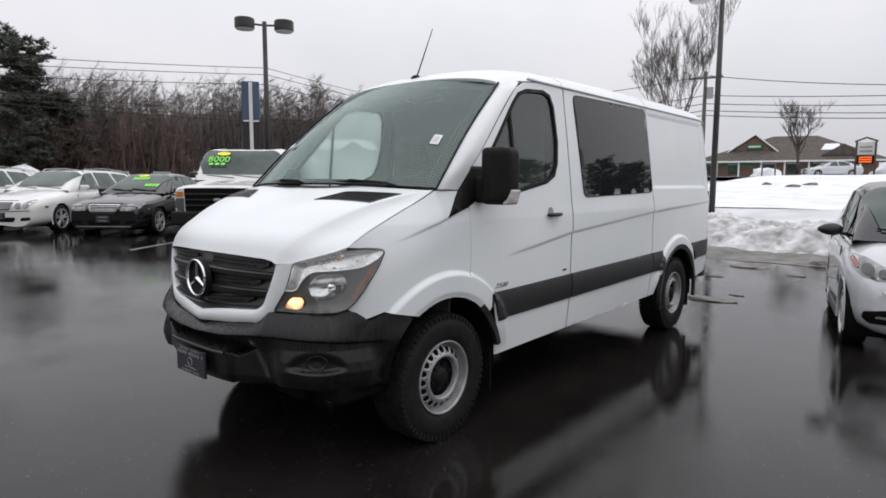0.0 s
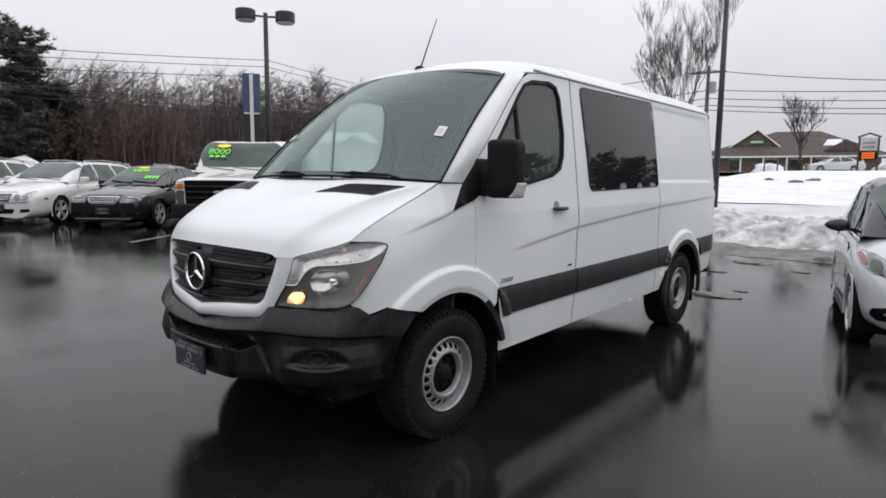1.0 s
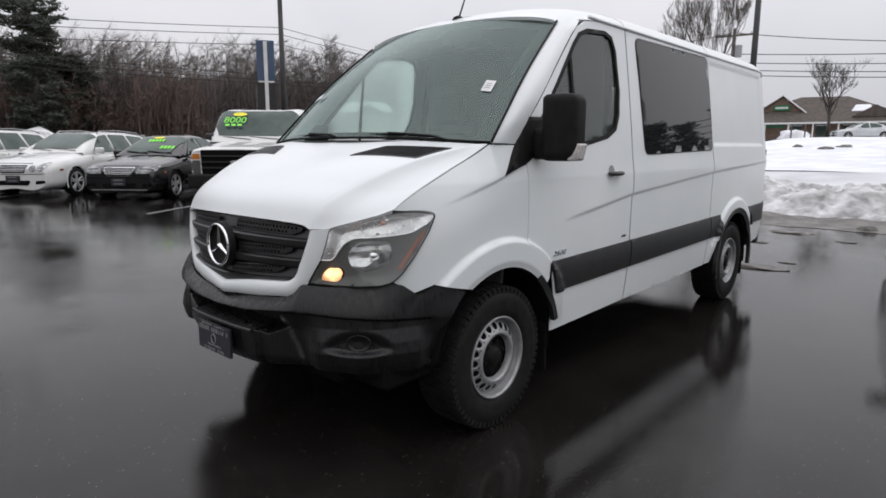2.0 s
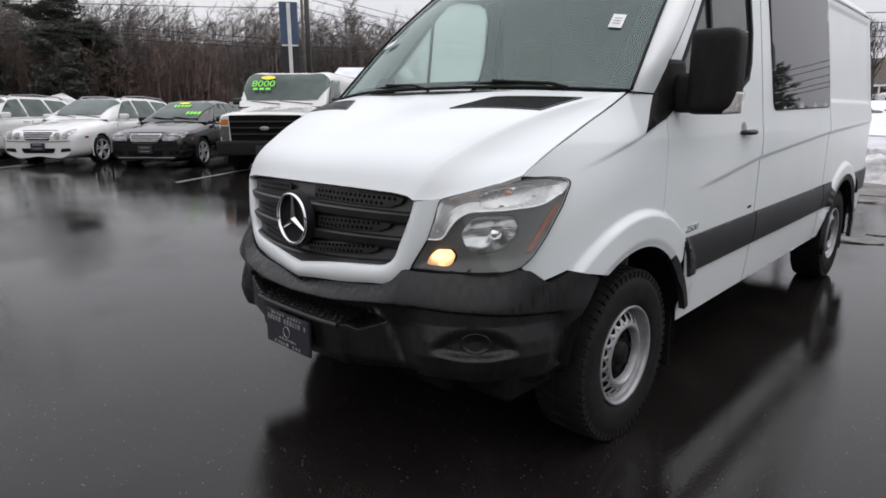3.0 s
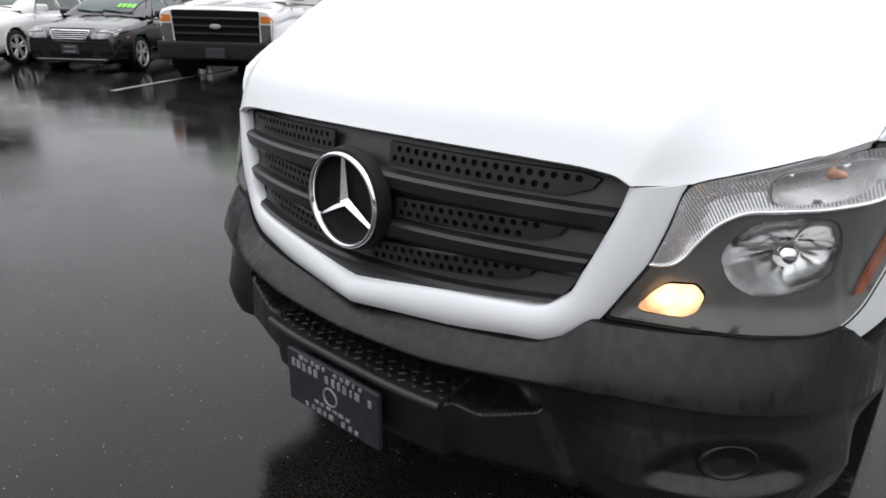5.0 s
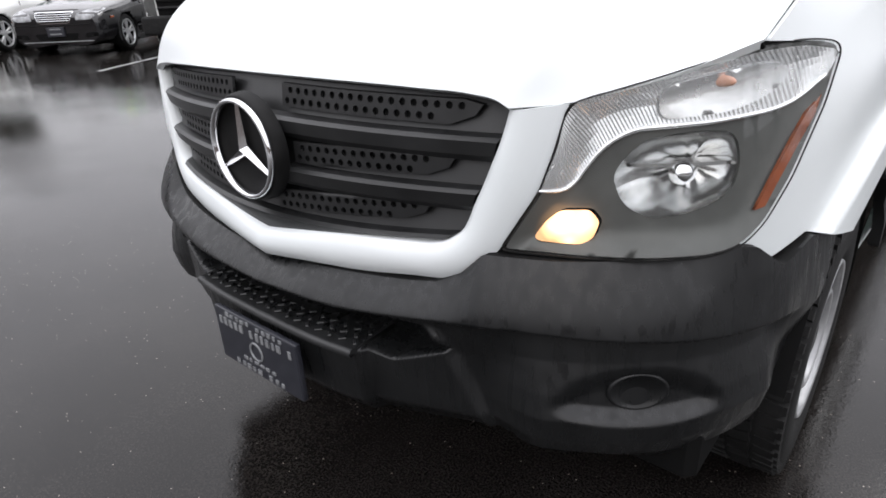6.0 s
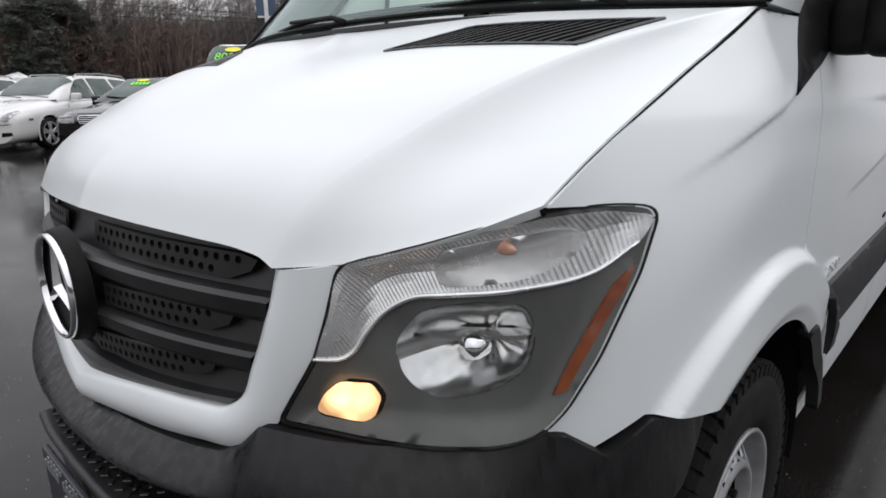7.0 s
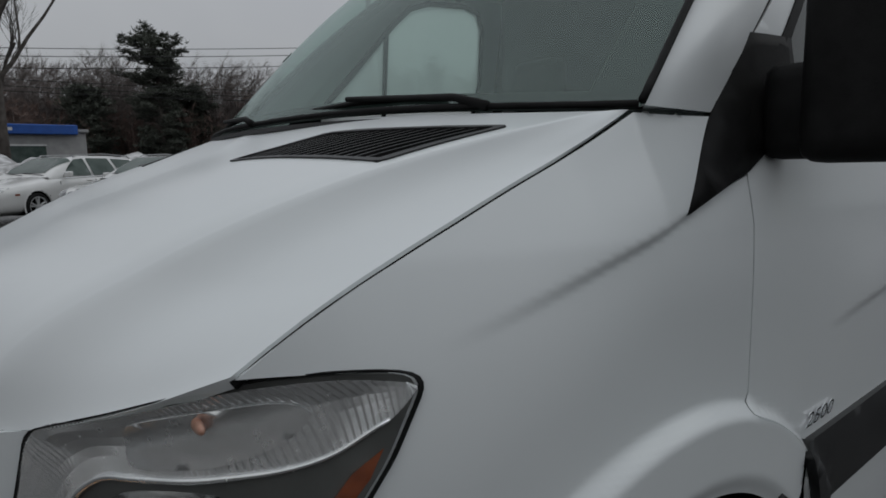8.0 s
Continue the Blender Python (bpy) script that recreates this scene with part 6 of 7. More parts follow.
    for sgn in (1, -1):
        y0, y1 = wl_f[0] + wr + 0.03, wl_f[1] - wr - 0.03
        part("sill", box(bmesh.new(), sgn * w_of(1.6) * 0.95 - 0.03, sgn * w_of(1.6) * 0.95 + 0.03, y0, y1, 0.15 if spec["r"] < 0.35 else 0.36, 0.25 if spec["r"] < 0.35 else 0.46, 0.015, 2), PLASTIC, body)
        if "rails" in spec:
            y0, y1 = spec["rails"]
            pts = [(sgn * (wt - 0.07), y, float(np.interp(y, gy, zr)) + h) for y, h in ((y0, -0.015), (y0 + 0.12, 0.035), ((y0 + y1) / 2, 0.045), (y1 - 0.12, 0.035), (y1, -0.015))]
            part("roof_rail", tube(bmesh.new(), pts, 0.016, 6), spec.get("rail_mat", STEEL), cabin)
        # bright trim under the side windows
        part("window_trim", tube(bmesh.new(), [(sgn * (wb + 0.028), y, zb_of(y) - 0.004) for y in np.linspace(spec["screen"][0] + 0.32, gy[-1] - 0.45, 9)], 0.009, 5), spec.get("trim", BLACK), cabin)
        if "marker" in spec:
            my_, mz_ = spec["marker"]
            part("side_marker", box(bmesh.new(), sgn * w_of(my_) - 0.008, sgn * w_of(my_) + 0.008, my_ - 0.06, my_ + 0.06, mz_ - 0.022, mz_ + 0.022, 0.006, 1), AMBER, body, "amber side marker")
    if "badge" in spec:
        zz = spec["badge"]
        o = on_front(-0.016)(0, zz)
        bm = lathe(bmesh.new(), [(0.008, 0.047), (-0.006, 0.044), (-0.010, 0.030), (-0.010, 0.0005)], 20)
        bmesh.ops.rotate(bm, matrix=Matrix.Rotation(radians(90), 3, "Z"), verts=bm.verts[:])
        bmesh.ops.translate(bm, vec=o, verts=bm.verts[:])
        bmesh.ops.recalc_face_normals(bm, faces=bm.faces[:])
        part("round_badge", bm, CHROME, body, "plain round chrome badge", smooth=True)
    if "plate" in spec:
        z = spec["plate"]
        y = on_front()(0, z).y
        plate = part("front_plate", box(bmesh.new(), -0.155, 0.155, y - 0.022, y + 0.01, z - 0.078, z + 0.078, 0.004, 1), spec.get("plate_mat", PLATEBLUE), body, "dark plate in a plain frame")
        for zz in (z + 0.045, z - 0.035):
            part("letter_bar", box(bmesh.new(), -0.10, 0.10, y - 0.026, y - 0.020, zz - 0.011, zz + 0.011), PLATEINK, plate)
    return top, g3, gy, zr, on_front, body


ROW = 39
SEDAN = dict(
    body=[(0.0, 0.20, 0.60, 0.63, 0.72), (0.03, 0.185, 0.66, 0.69, 0.78), (0.12, 0.18, 0.70, 0.75, 0.815), (0.4, 0.18, 0.75, 0.83, 0.865), (0.85, 0.18, 0.80, 0.90, 0.88), (1.30, 0.18, 0.87, 0.98, 0.885), (2.2, 0.18, 0.90, 1.0, 0.885), (3.2, 0.18, 0.94, 1.02, 0.885), (3.8, 0.19, 0.96, 1.03, 0.87), (4.25, 0.21, 0.95, 1.01, 0.83), (4.5, 0.26, 0.88, 0.93, 0.76), (4.58, 0.34, 0.72, 0.76, 0.68)],
    wheels=(0.82, 3.58), r=0.315, wb=0.79, wt=0.57, belt=[(1.2, 0.93), (2.2, 0.95), (3.9, 1.0)],
    roof=[(1.22, 0.95), (1.55, 1.16), (2.05, 1.40), (2.5, 1.445), (3.0, 1.42), (3.45, 1.27), (3.95, 1.02)], screen=(1.32, 2.03),
    windows=[[(1.62, 0.98), (2.12, 1.35), (2.42, 1.385), (2.46, 0.98)], [(2.54, 0.98), (2.50, 1.385), (3.0, 1.36), (3.42, 1.20), (3.44, 1.02)]],
    mirror=(1.62, 1.01), handles=(2.30, 3.15), door_gaps=(1.45, 2.5, 3.4),
    lamp=[[(0.38, 0.58), (0.41, 0.69), (0.55, 0.735), (0.70, 0.755), (0.80, 0.755), (0.79, 0.66), (0.64, 0.58)]], fog=[(0.50, 0.285), (0.74, 0.315), (0.72, 0.375), (0.52, 0.365)],
    grille=[(-0.27, 0.53), (0.27, 0.53), (0.350, 0.725), (-0.350, 0.725)], intake=[(-0.34, 0.265), (0.34, 0.265), (0.39, 0.37), (-0.39, 0.37)], plate=0.40, seams=((0.745, 0.40), (0.505, 0.74)), marker=(0.36, 0.60), trim=CHROME)
WAGON = dict(
    SEDAN,
    body=[(0.0, 0.20, 0.60, 0.63, 0.73), (0.03, 0.185, 0.66, 0.69, 0.80), (0.12, 0.18, 0.71, 0.76, 0.84), (0.4, 0.18, 0.76, 0.84, 0.885), (0.85, 0.18, 0.81, 0.91, 0.90), (1.35, 0.18, 0.88, 0.99, 0.905), (2.2, 0.18, 0.91, 1.0, 0.905), (3.4, 0.18, 0.94, 1.02, 0.905), (4.2, 0.19, 0.96, 1.03, 0.88), (4.6, 0.22, 0.95, 1.02, 0.84), (4.8, 0.28, 0.90, 0.98, 0.78), (4.86, 0.36, 0.80, 0.86, 0.72)],
    wheels=(0.86, 3.72), wb=0.81, wt=0.60,
    roof=[(1.27, 0.96), (1.60, 1.17), (2.12, 1.43), (2.6, 1.48), (3.6, 1.48), (4.3, 1.43), (4.6, 1.25), (4.78, 1.02)], screen=(1.37, 2.10),
    windows=[[(1.68, 0.99), (2.20, 1.38), (2.50, 1.41), (2.54, 0.99)], [(2.62, 0.99), (2.58, 1.415), (3.30, 1.41), (3.42, 1.0)], [(3.52, 1.0), (3.40, 1.405), (4.10, 1.37), (4.48, 1.06)]],
    mirror=(1.68, 1.02), handles=(2.38, 3.25), door_gaps=(1.5, 2.58, 3.46), rails=(2.3, 4.25))
FOUR_EYES = dict(WAGON, lamp=[[(0.555, 0.60), (0.60, 0.56), (0.68, 0.585), (0.77, 0.68), (0.79, 0.745), (0.72, 0.775), (0.62, 0.74), (0.56, 0.67)], arc(0.455, 0.63, 0.078, 0, 360, 14)[:-1]])


def row_pose(x, y, a=ROW):
    return pose(x, y, ground_z(x, y) + 0.0, 0, 0, a)


sedan, g3, gy, zr, _, _ = car("sedan", "black wet sedan with green price lettering on its windscreen", "car", BLACKCAR, dict(SEDAN, strip=(0.235, 0.62)), row_pose(-11.27, 3.66), "parked row")


def decals(top, g3, gy, u0, v0, w, bars, oval, y_screen):
    """Vinyl price lettering on a windscreen, as plain bars, with a yellow patch over it."""
    n = int(np.searchsorted(gy, y_screen[0] + (y_screen[1] - y_screen[0]) * v0))
    j = int(20 + u0 * 10)
    o = Vector(g3[n, j]) + Vector((0, -0.014, 0.018))
    b = (Vector(g3[n + 3, j]) - Vector(g3[n, j])).normalized()
    a = (Vector(g3[n, j - 2]) - Vector(g3[n, j])).normalized()
    for k in range(bars):
        bm = bmesh.new()
        x = k * w / bars
        bm.faces.new([bm.verts.new(o + a * p + b * q) for p, q in ((x, 0), (x + w / bars * 0.72, 0), (x + w / bars * 0.8, 0.13), (x + w / bars * 0.08, 0.13))])
        part("price_bar", bm, GREEN, top, "neon green price lettering")
    if oval:
        bm = bmesh.new()
        bm.faces.new([bm.verts.new(o + a * (w * 0.5 + 0.14 * math.cos(t)) + b * (0.22 + 0.05 * math.sin(t))) for t in np.linspace(0, 2 * math.pi, 20)[:-1]])
        part("price_patch", bm, YELLOW, top, "yellow oval patch")


decals(sedan, g3, gy, 0.55, 0.55, 0.42, 5, True, (1.32, 2.03))
decals(sedan, g3, gy, -0.35, 0.12, 0.36, 4, False, (1.32, 2.03))
car("estate_car", "white wet estate car with twin round headlamps", "car", WHITECAR, FOUR_EYES, row_pose(-13.23, 2.19), "parked row")
car("estate_car", "pale silver wet estate car with roof rails", "car", WHITECAR, WAGON, row_pose(-15.13, 0.23), "parked row")
BUS_SPEC = dict(
    body=[(0.0, 0.40, 1.12, 1.17, 0.93), (0.04, 0.40, 1.15, 1.21, 0.965), (0.2, 0.40, 1.17, 1.24, 0.985), (0.6, 0.40, 1.21, 1.29, 0.995), (1.0, 0.40, 1.26, 1.35, 1.0), (2.5, 0.40, 1.30, 1.36, 1.0), (5.2, 0.40, 1.30, 1.36, 1.0), (5.45, 0.46, 1.26, 1.32, 0.96)],
    wheels=(0.78, 4.25), r=0.375, wb=0.96, wt=0.92, belt=[(0.9, 1.31), (5.4, 1.32)],
    roof=[(0.98, 1.33), (1.15, 1.55), (1.48, 1.98), (1.62, 2.05), (2.2, 2.10), (5.2, 2.10), (5.42, 1.98)], screen=(1.03, 1.50), glass_from=6,
    windows=[[(1.30, 1.38), (1.62, 1.90), (2.35, 1.92), (2.38, 1.38)]], mirror=(1.36, 1.45), mirror_paint=PLASTIC, handles=(2.30,), door_gaps=(1.25, 2.45),
    grille=[(-0.72, 0.64), (0.72, 0.64), (0.74, 1.155), (-0.74, 1.155)], grille_mat=TYRE, grille_label="black plastic grille", bars=3, bar_r=0.03, spokes=6)
bus, g3, gy, zr, bus_front, bus_body = car("passenger_van", "white wet van with black grille and bumper", "van", WHITECAR, BUS_SPEC, row_pose(-8.95, 5.13), "parked row")
for sgn in (1, -1):
    skin("headlamp", [(sgn * 0.75, 0.66), (sgn * 0.94, 0.67), (sgn * 0.955, 0.94), (sgn * 0.75, 0.94)], bus_front(), (0, -1, 0), (0.06, 0.06), BEZEL, bus_body, thick=0.015)
    skin("marker_lamp", [(sgn * 0.76, 0.965), (sgn * 0.958, 0.965), (sgn * 0.955, 1.075), (sgn * 0.76, 1.075)], bus_front(), (0, -1, 0), (0.06, 0.06), MARKER, bus_body, thick=0.015, label="amber marker lamp")
bumper_bm = box(bmesh.new(), -0.98, 0.98, -0.16, 0.20, 0.36, 0.66, 0.05, 3)
fb = part("front_bumper", bumper_bm, TYRE, bus, "black front bumper", smooth=True)
part("front_plate", box(bmesh.new(), -0.16, 0.16, -0.185, -0.158, 0.40, 0.56, 0.004, 1), PLATEBLUE, fb)
bm = bmesh.new()
bmesh.ops.create_uvsphere(bm, u_segments=18, v_segments=8, radius=1)
bmesh.ops.scale(bm, vec=(0.10, 0.012, 0.042), verts=bm.verts[:])
bmesh.ops.translate(bm, vec=(0, bus_front()(0, 0.90).y - 0.045, 0.90), verts=bm.verts[:])
part("grille_oval", bm, STEEL, bus_body, "plain silver-blue oval", smooth=True)
n = int(np.searchsorted(gy, 1.22))
o = Vector(g3[n, 20 + 11]) + Vector((0, -0.045, 0.035))
cu = bpy.data.curves.new("price_number", "FONT")
cu.body, cu.size, cu.extrude = "8000", 0.26, 0.001
cu.materials.append(GREEN)
txt = new("price_number", cu)
txt.parent = bus
slope = math.degrees(math.atan2(g3[n + 3, 24, 2] - g3[n, 24, 2], g3[n + 3, 24, 1] - g3[n, 24, 1]))
txt.matrix_local = Matrix.Translation(o) @ pose(0, 0, 0, slope, 0, 0)
bm = bmesh.new()
b = Vector((0, math.cos(radians(slope)), math.sin(radians(slope))))
bm.faces.new([bm.verts.new(o + Vector((0.33 + 0.16 * math.cos(t), 0, 0)) + b * (0.27 + 0.06 * math.sin(t))) for t in np.linspace(0, 2 * math.pi, 20)[:-1]])
part("price_patch", bm, YELLOW, bus, "yellow oval patch")
for k in range(3):
    bm = bmesh.new()
    bm.faces.new([bm.verts.new(o + Vector((0.06 + 0.14 * k + p, 0, 0)) + b * q) for p, q in ((0, -0.10), (0.10, -0.10), (0.10, -0.04), (0, -0.04))])
    part("price_bar", bm, GREEN, bus)

CITY_SPEC = dict(
    body=[(0.0, 0.26, 0.52, 0.58, 0.58), (0.03, 0.21, 0.62, 0.69, 0.67), (0.12, 0.19, 0.70, 0.80, 0.735), (0.35, 0.19, 0.80, 0.92, 0.785), (0.62, 0.19, 0.88, 1.0, 0.79), (1.2, 0.2, 0.94, 1.01, 0.79), (2.1, 0.2, 0.97, 1.02, 0.80), (2.5, 0.24, 0.92, 1.0, 0.74), (2.68, 0.34, 0.80, 0.86, 0.66)],
    wheels=(0.46, 2.33), r=0.29, wb=0.725, wt=0.56, belt=[(0.5, 0.95), (2.6, 1.0)],
    roof=[(0.52, 0.97), (0.9, 1.26), (1.25, 1.47), (1.6, 1.54), (2.1, 1.53), (2.4, 1.42), (2.62, 1.05)], screen=(0.60, 1.24), cell=BLACKCAR,
    windows=[[(0.98, 1.0), (1.36, 1.38), (1.85, 1.44), (1.90, 1.0)], [(1.98, 1.0), (1.94, 1.44), (2.2, 1.40), (2.36, 1.05)]],
    mirror=(0.98, 1.04), mirror_paint=PLASTIC, handles=(1.75,), door_gaps=(0.80, 1.93),
    lamp=[[(0.43, 0.69), (0.50, 0.77), (0.62, 0.84), (0.72, 0.86), (0.755, 0.82), (0.735, 0.74), (0.66, 0.68), (0.52, 0.65)]], fog=[(0.26, 0.27), (0.60, 0.27), (0.66, 0.32), (0.65, 0.38), (0.50, 0.40), (0.26, 0.38)],
    grille=[(-0.22, 0.58), (0.22, 0.58), (0.26, 0.66), (-0.26, 0.66)], grille_mat=PLASTIC, grille_label="dark slim grille", bars=1, spokes=6, badge=0.74, round_mirror=True)
city, *_ , city_front, city_body = car("city_car", "silver two-seat city car with black safety cell", "car", SILVERCAR, CITY_SPEC, pose(3.22, 4.98, 0, 0, 0, 12))
for sgn in (1, -1):
    skin("indicator", rounded([(sgn * 0.685, 0.80), (sgn * 0.715, 0.850), (sgn * 0.748, 0.82), (sgn * 0.725, 0.76), (sgn * 0.69, 0.74)], 0.02, 2), city_front(-0.012), (0, -1, 0), (0.05, 0.05), AMBER, city_body, thick=0.008, label="amber indicator")
    for cx, cz, r in ((0.625, 0.745, 0.050), (0.515, 0.715, 0.036)):
        skin("lamp_reflector", arc(sgn * cx, cz, r, 0, 360, 16)[:-1], city_front(-0.013), (0, -1, 0), (0.03, 0.03), BEZEL, city_body, thick=0.006)
    skin("running_light", rounded([(sgn * 0.40, 0.53), (sgn * 0.52, 0.555), (sgn * 0.53, 0.60), (sgn * 0.44, 0.59)], 0.015, 2), city_front(-0.004), (0, -1, 0), (0.04, 0.04), ALLOY, city_body, thick=0.01)
    skin("intake_bar", rounded([(sgn * 0.27, 0.315), (sgn * 0.56, 0.325), (sgn * 0.56, 0.345), (sgn * 0.27, 0.335)], 0.006, 2), city_front(-0.014), (0, -1, 0), (0.04, 0.04), STEEL, city_body, thick=0.006)

# cars far off
for x, y, a, p in ((-41.0, 15.6, 66, SILVERCAR), (-38.5, 17.4, 64, BLACKCAR), (-36.0, 19.0, 62, SILVERCAR), (-43.5, 9.5, 68, WHITECAR)):
    car("estate_car", "far parked estate car in the row behind", "car", p, WAGON, row_pose(x, y, a), "far parked row")
car("sedan", "silver sedan on the verge before the restaurant", "car", SILVERCAR, SEDAN, pose(-8.0, 61.5, 2.1, 0, 0, -58))

# ---------- lamp posts, signs, wires ----------
def lamp_post(x, y, top, turn, heads, foot=True):
    post = thing("lamp_post", "dark bronze car park lamp post with drum heads", "lamp post", pose(x, y, ground_z(x, y), 0, 0, turn), "lamp posts")
    h = top - ground_z(x, y)
    bm = lathe(bmesh.new(), [(0, 0.30), (0.55, 0.30), (0.60, 0.27), (0.60, 0.0005)], 20)
    bmesh.ops.rotate(bm, matrix=Matrix.Rotation(radians(-90), 3, "Y"), verts=bm.verts[:])
    if foot:
        part("concrete_foot", bm, STUCCO, post)
    else:
        bm.free()
    bm = bmesh.new()
    tube(bm, [(0, 0, 0.58 if foot else 0.0), (0, 0, h * 0.5), (0, 0, h)], [0.10, 0.09, 0.075], 10)
    part("pole", bm, POLE, post, smooth=True)
    for s in heads:
        bm = bmesh.new()
        tube(bm, [(0, 0, h - 0.12), (s * 0.35, 0, h - 0.10)], 0.035, 6)
        part("arm", bm, POLE, post)
        bm = lathe(bmesh.new(), [(0, 0.0005), (0.0, 0.30), (0.03, 0.325), (0.31, 0.325), (0.34, 0.30), (0.355, 0.0005)], 28)
        bmesh.ops.rotate(bm, matrix=Matrix.Rotation(radians(-90), 3, "Y"), verts=bm.verts[:])
        bmesh.ops.translate(bm, vec=(s * 0.64, 0, h - 0.27), verts=bm.verts[:])
        head = part("lamp_head", bm, POLE, post, smooth=False)
        bm = lathe(bmesh.new(), [(0, 0.30), (-0.02, 0.28), (-0.03, 0.0005)], 24)
        bmesh.ops.rotate(bm, matrix=Matrix.Rotation(radians(-90), 3, "Y"), verts=bm.verts[:])
        bmesh.ops.translate(bm, vec=(s * 0.64, 0, h - 0.275), verts=bm.verts[:])
        part("lens", bm, WHITETRIM, head)
    return post


lamp_post(-15.2, 10.5, 6.88, 57, (1, -1))
lamp_post(-2.95, 18.8, 7.45, 20, (-1,), False)
# tall board sign seen from behind
sign = thing("pylon_sign", "blue and dark grey upright board sign on a pale post", "sign", pose(-18.9, 12.2, ground_z(-18.9, 12.2), 0, 0, 57))
part("post", box(bmesh.new(), -0.07, 0.07, -0.09, -0.02, 0.0, 5.0, 0.01, 1), WHITETRIM, sign)
part("upper_board", box(bmesh.new(), -0.34, 0.34, -0.02, 0.10, 3.50, 5.05, 0.02, 1), SIGNBLUE, sign)
part("middle_board", box(bmesh.new(), -0.36, 0.36, -0.02, 0.10, 2.25, 3.46, 0.02, 1), PLASTIC, sign)
part("lower_board", box(bmesh.new(), -0.34, 0.34, -0.02, 0.10, 1.35, 2.20, 0.02, 1), SIGNBLUE, sign)
for z in (3.48, 2.22):
    part("rail", box(bmesh.new(), -0.30, 0.30, -0.06, -0.02, z - 0.03, z + 0.03, 0.005, 1), WHITETRIM, sign)


def utility_pole(x, y, top, turn, plain=False):
    ob = thing("utility_pole", "weathered wooden utility pole by the road", "utility pole", pose(x, y, ground_z(x, y), 0, 0, turn), "utility poles")
    h = top - ground_z(x, y)
    part("pole", tube(bmesh.new(), [(0, 0, 0), (0, 0, h * 0.5), (0, 0, h)], [0.10, 0.09, 0.08] if plain else [0.17, 0.15, 0.12], 9), WOOD, ob, smooth=True)
    if plain:
        return ob
    arm = part("cross_arm", box(bmesh.new(), -1.2, 1.2, -0.06, 0.06, h - 0.55, h - 0.42, 0.01, 1), WOOD, ob)
    for k in (-1.1, -0.4, 0.4, 1.1):
        part("insulator", tube(bmesh.new(), [(k, 0, h - 0.43), (k, 0, h - 0.28)], [0.05, 0.03], 6), STEEL, arm)
    bm = lathe(bmesh.new(), [(0, 0.0005), (0, 0.24), (0.8, 0.24), (0.85, 0.0005)], 14)
    bmesh.ops.rotate(bm, matrix=Matrix.Rotation(radians(-90), 3, "Y"), verts=bm.verts[:])
    bmesh.ops.translate(bm, vec=(0.35, -0.1, h - 2.0), verts=bm.verts[:])
    part("transformer", bm, STEEL, ob)
    return ob


utility_pole(-12.05, 46.0, 9.75, 10)
utility_pole(-30.2, 20.4, 8.6, 60, True)
utility_pole(30.0, 52.0, 9.9, 10)


def cable(a, b, sag, r=0.022):
    a, b = Vector(a), Vector(b)
    pts = [a.lerp(b, t) - Vector((0, 0, sag * 4 * t * (1 - t))) for t in np.linspace(0, 1, 20)]
    ob = part("overhead_cable", tube(bmesh.new(), pts, r, 4), WIRE, None, "black overhead power cable between poles")
    return tagged(ob, category="cable", group="overhead cables")


for z, dz in ((9.45, 0), (8.0, 0), (7.4, 0), (6.9, 0), (6.55, 0)):
    cable((-12.05, 46.0, z), (30, 52, z - 0.1), 2.0 if z > 9 else 1.0, 0.026)
    cable((-12.05, 46.0, z), (-40.0, 41.0, z), 0.9, 0.026)
for z in (8.5, 8.1, 7.5):
    cable((-30.2, 20.4, z), (-42.0, -10.0, z - 0.6), 0.35, 0.018)
    cable((-30.2, 20.4, z), (-38.0, 60.0, z + 0.4), 0.5, 0.018)
for z in (7.3, 6.9, 6.6):
    cable((-45.0, -5.0, z), (-36.0, 60.0, z + 0.6), 0.6, 0.016)


# ---------- buildings ----------
shop = thing("shop_building", "low grey building with a blue fascia", "building", pose(-46.5, 7.0, ground_z(-43, 6), 0, 0, 6))
gz = ground_z(-43, 6)
part("wall", box(bmesh.new(), -16, 0.0, -18.0, 0.0, 0, 4.15 - gz, 0.03, 1), STUCCO, shop)
part("roof", box(bmesh.new(), -16.2, 0.2, -18.2, 0.15, 4.15 - gz, 4.35 - gz, 0.03, 1), STUCCO, shop)
fascia = part("fascia", box(bmesh.new(), 0.02, 0.45, -18.3, -0.55, 3.98 - gz, 4.62 - gz, 0.05, 1), BLUE, shop, "bright blue fascia")
part("letter_bar", box(bmesh.new(), 0.45, 0.47, -6.0, -4.2, 4.2 - gz, 4.4 - gz), WHITETRIM, fascia)
for y0 in (-4.6, -8.2, -11.8):
    w = part("window", box(bmesh.new(), 0.0, 0.06, y0, y0 + 2.2, 0.9, 2.5, 0.02, 1), DARKGLASS, shop)
    part("window_frame", box(bmesh.new(), 0.055, 0.09, y0 - 0.05, y0 + 2.25, 2.5, 2.6), WHITETRIM, w)

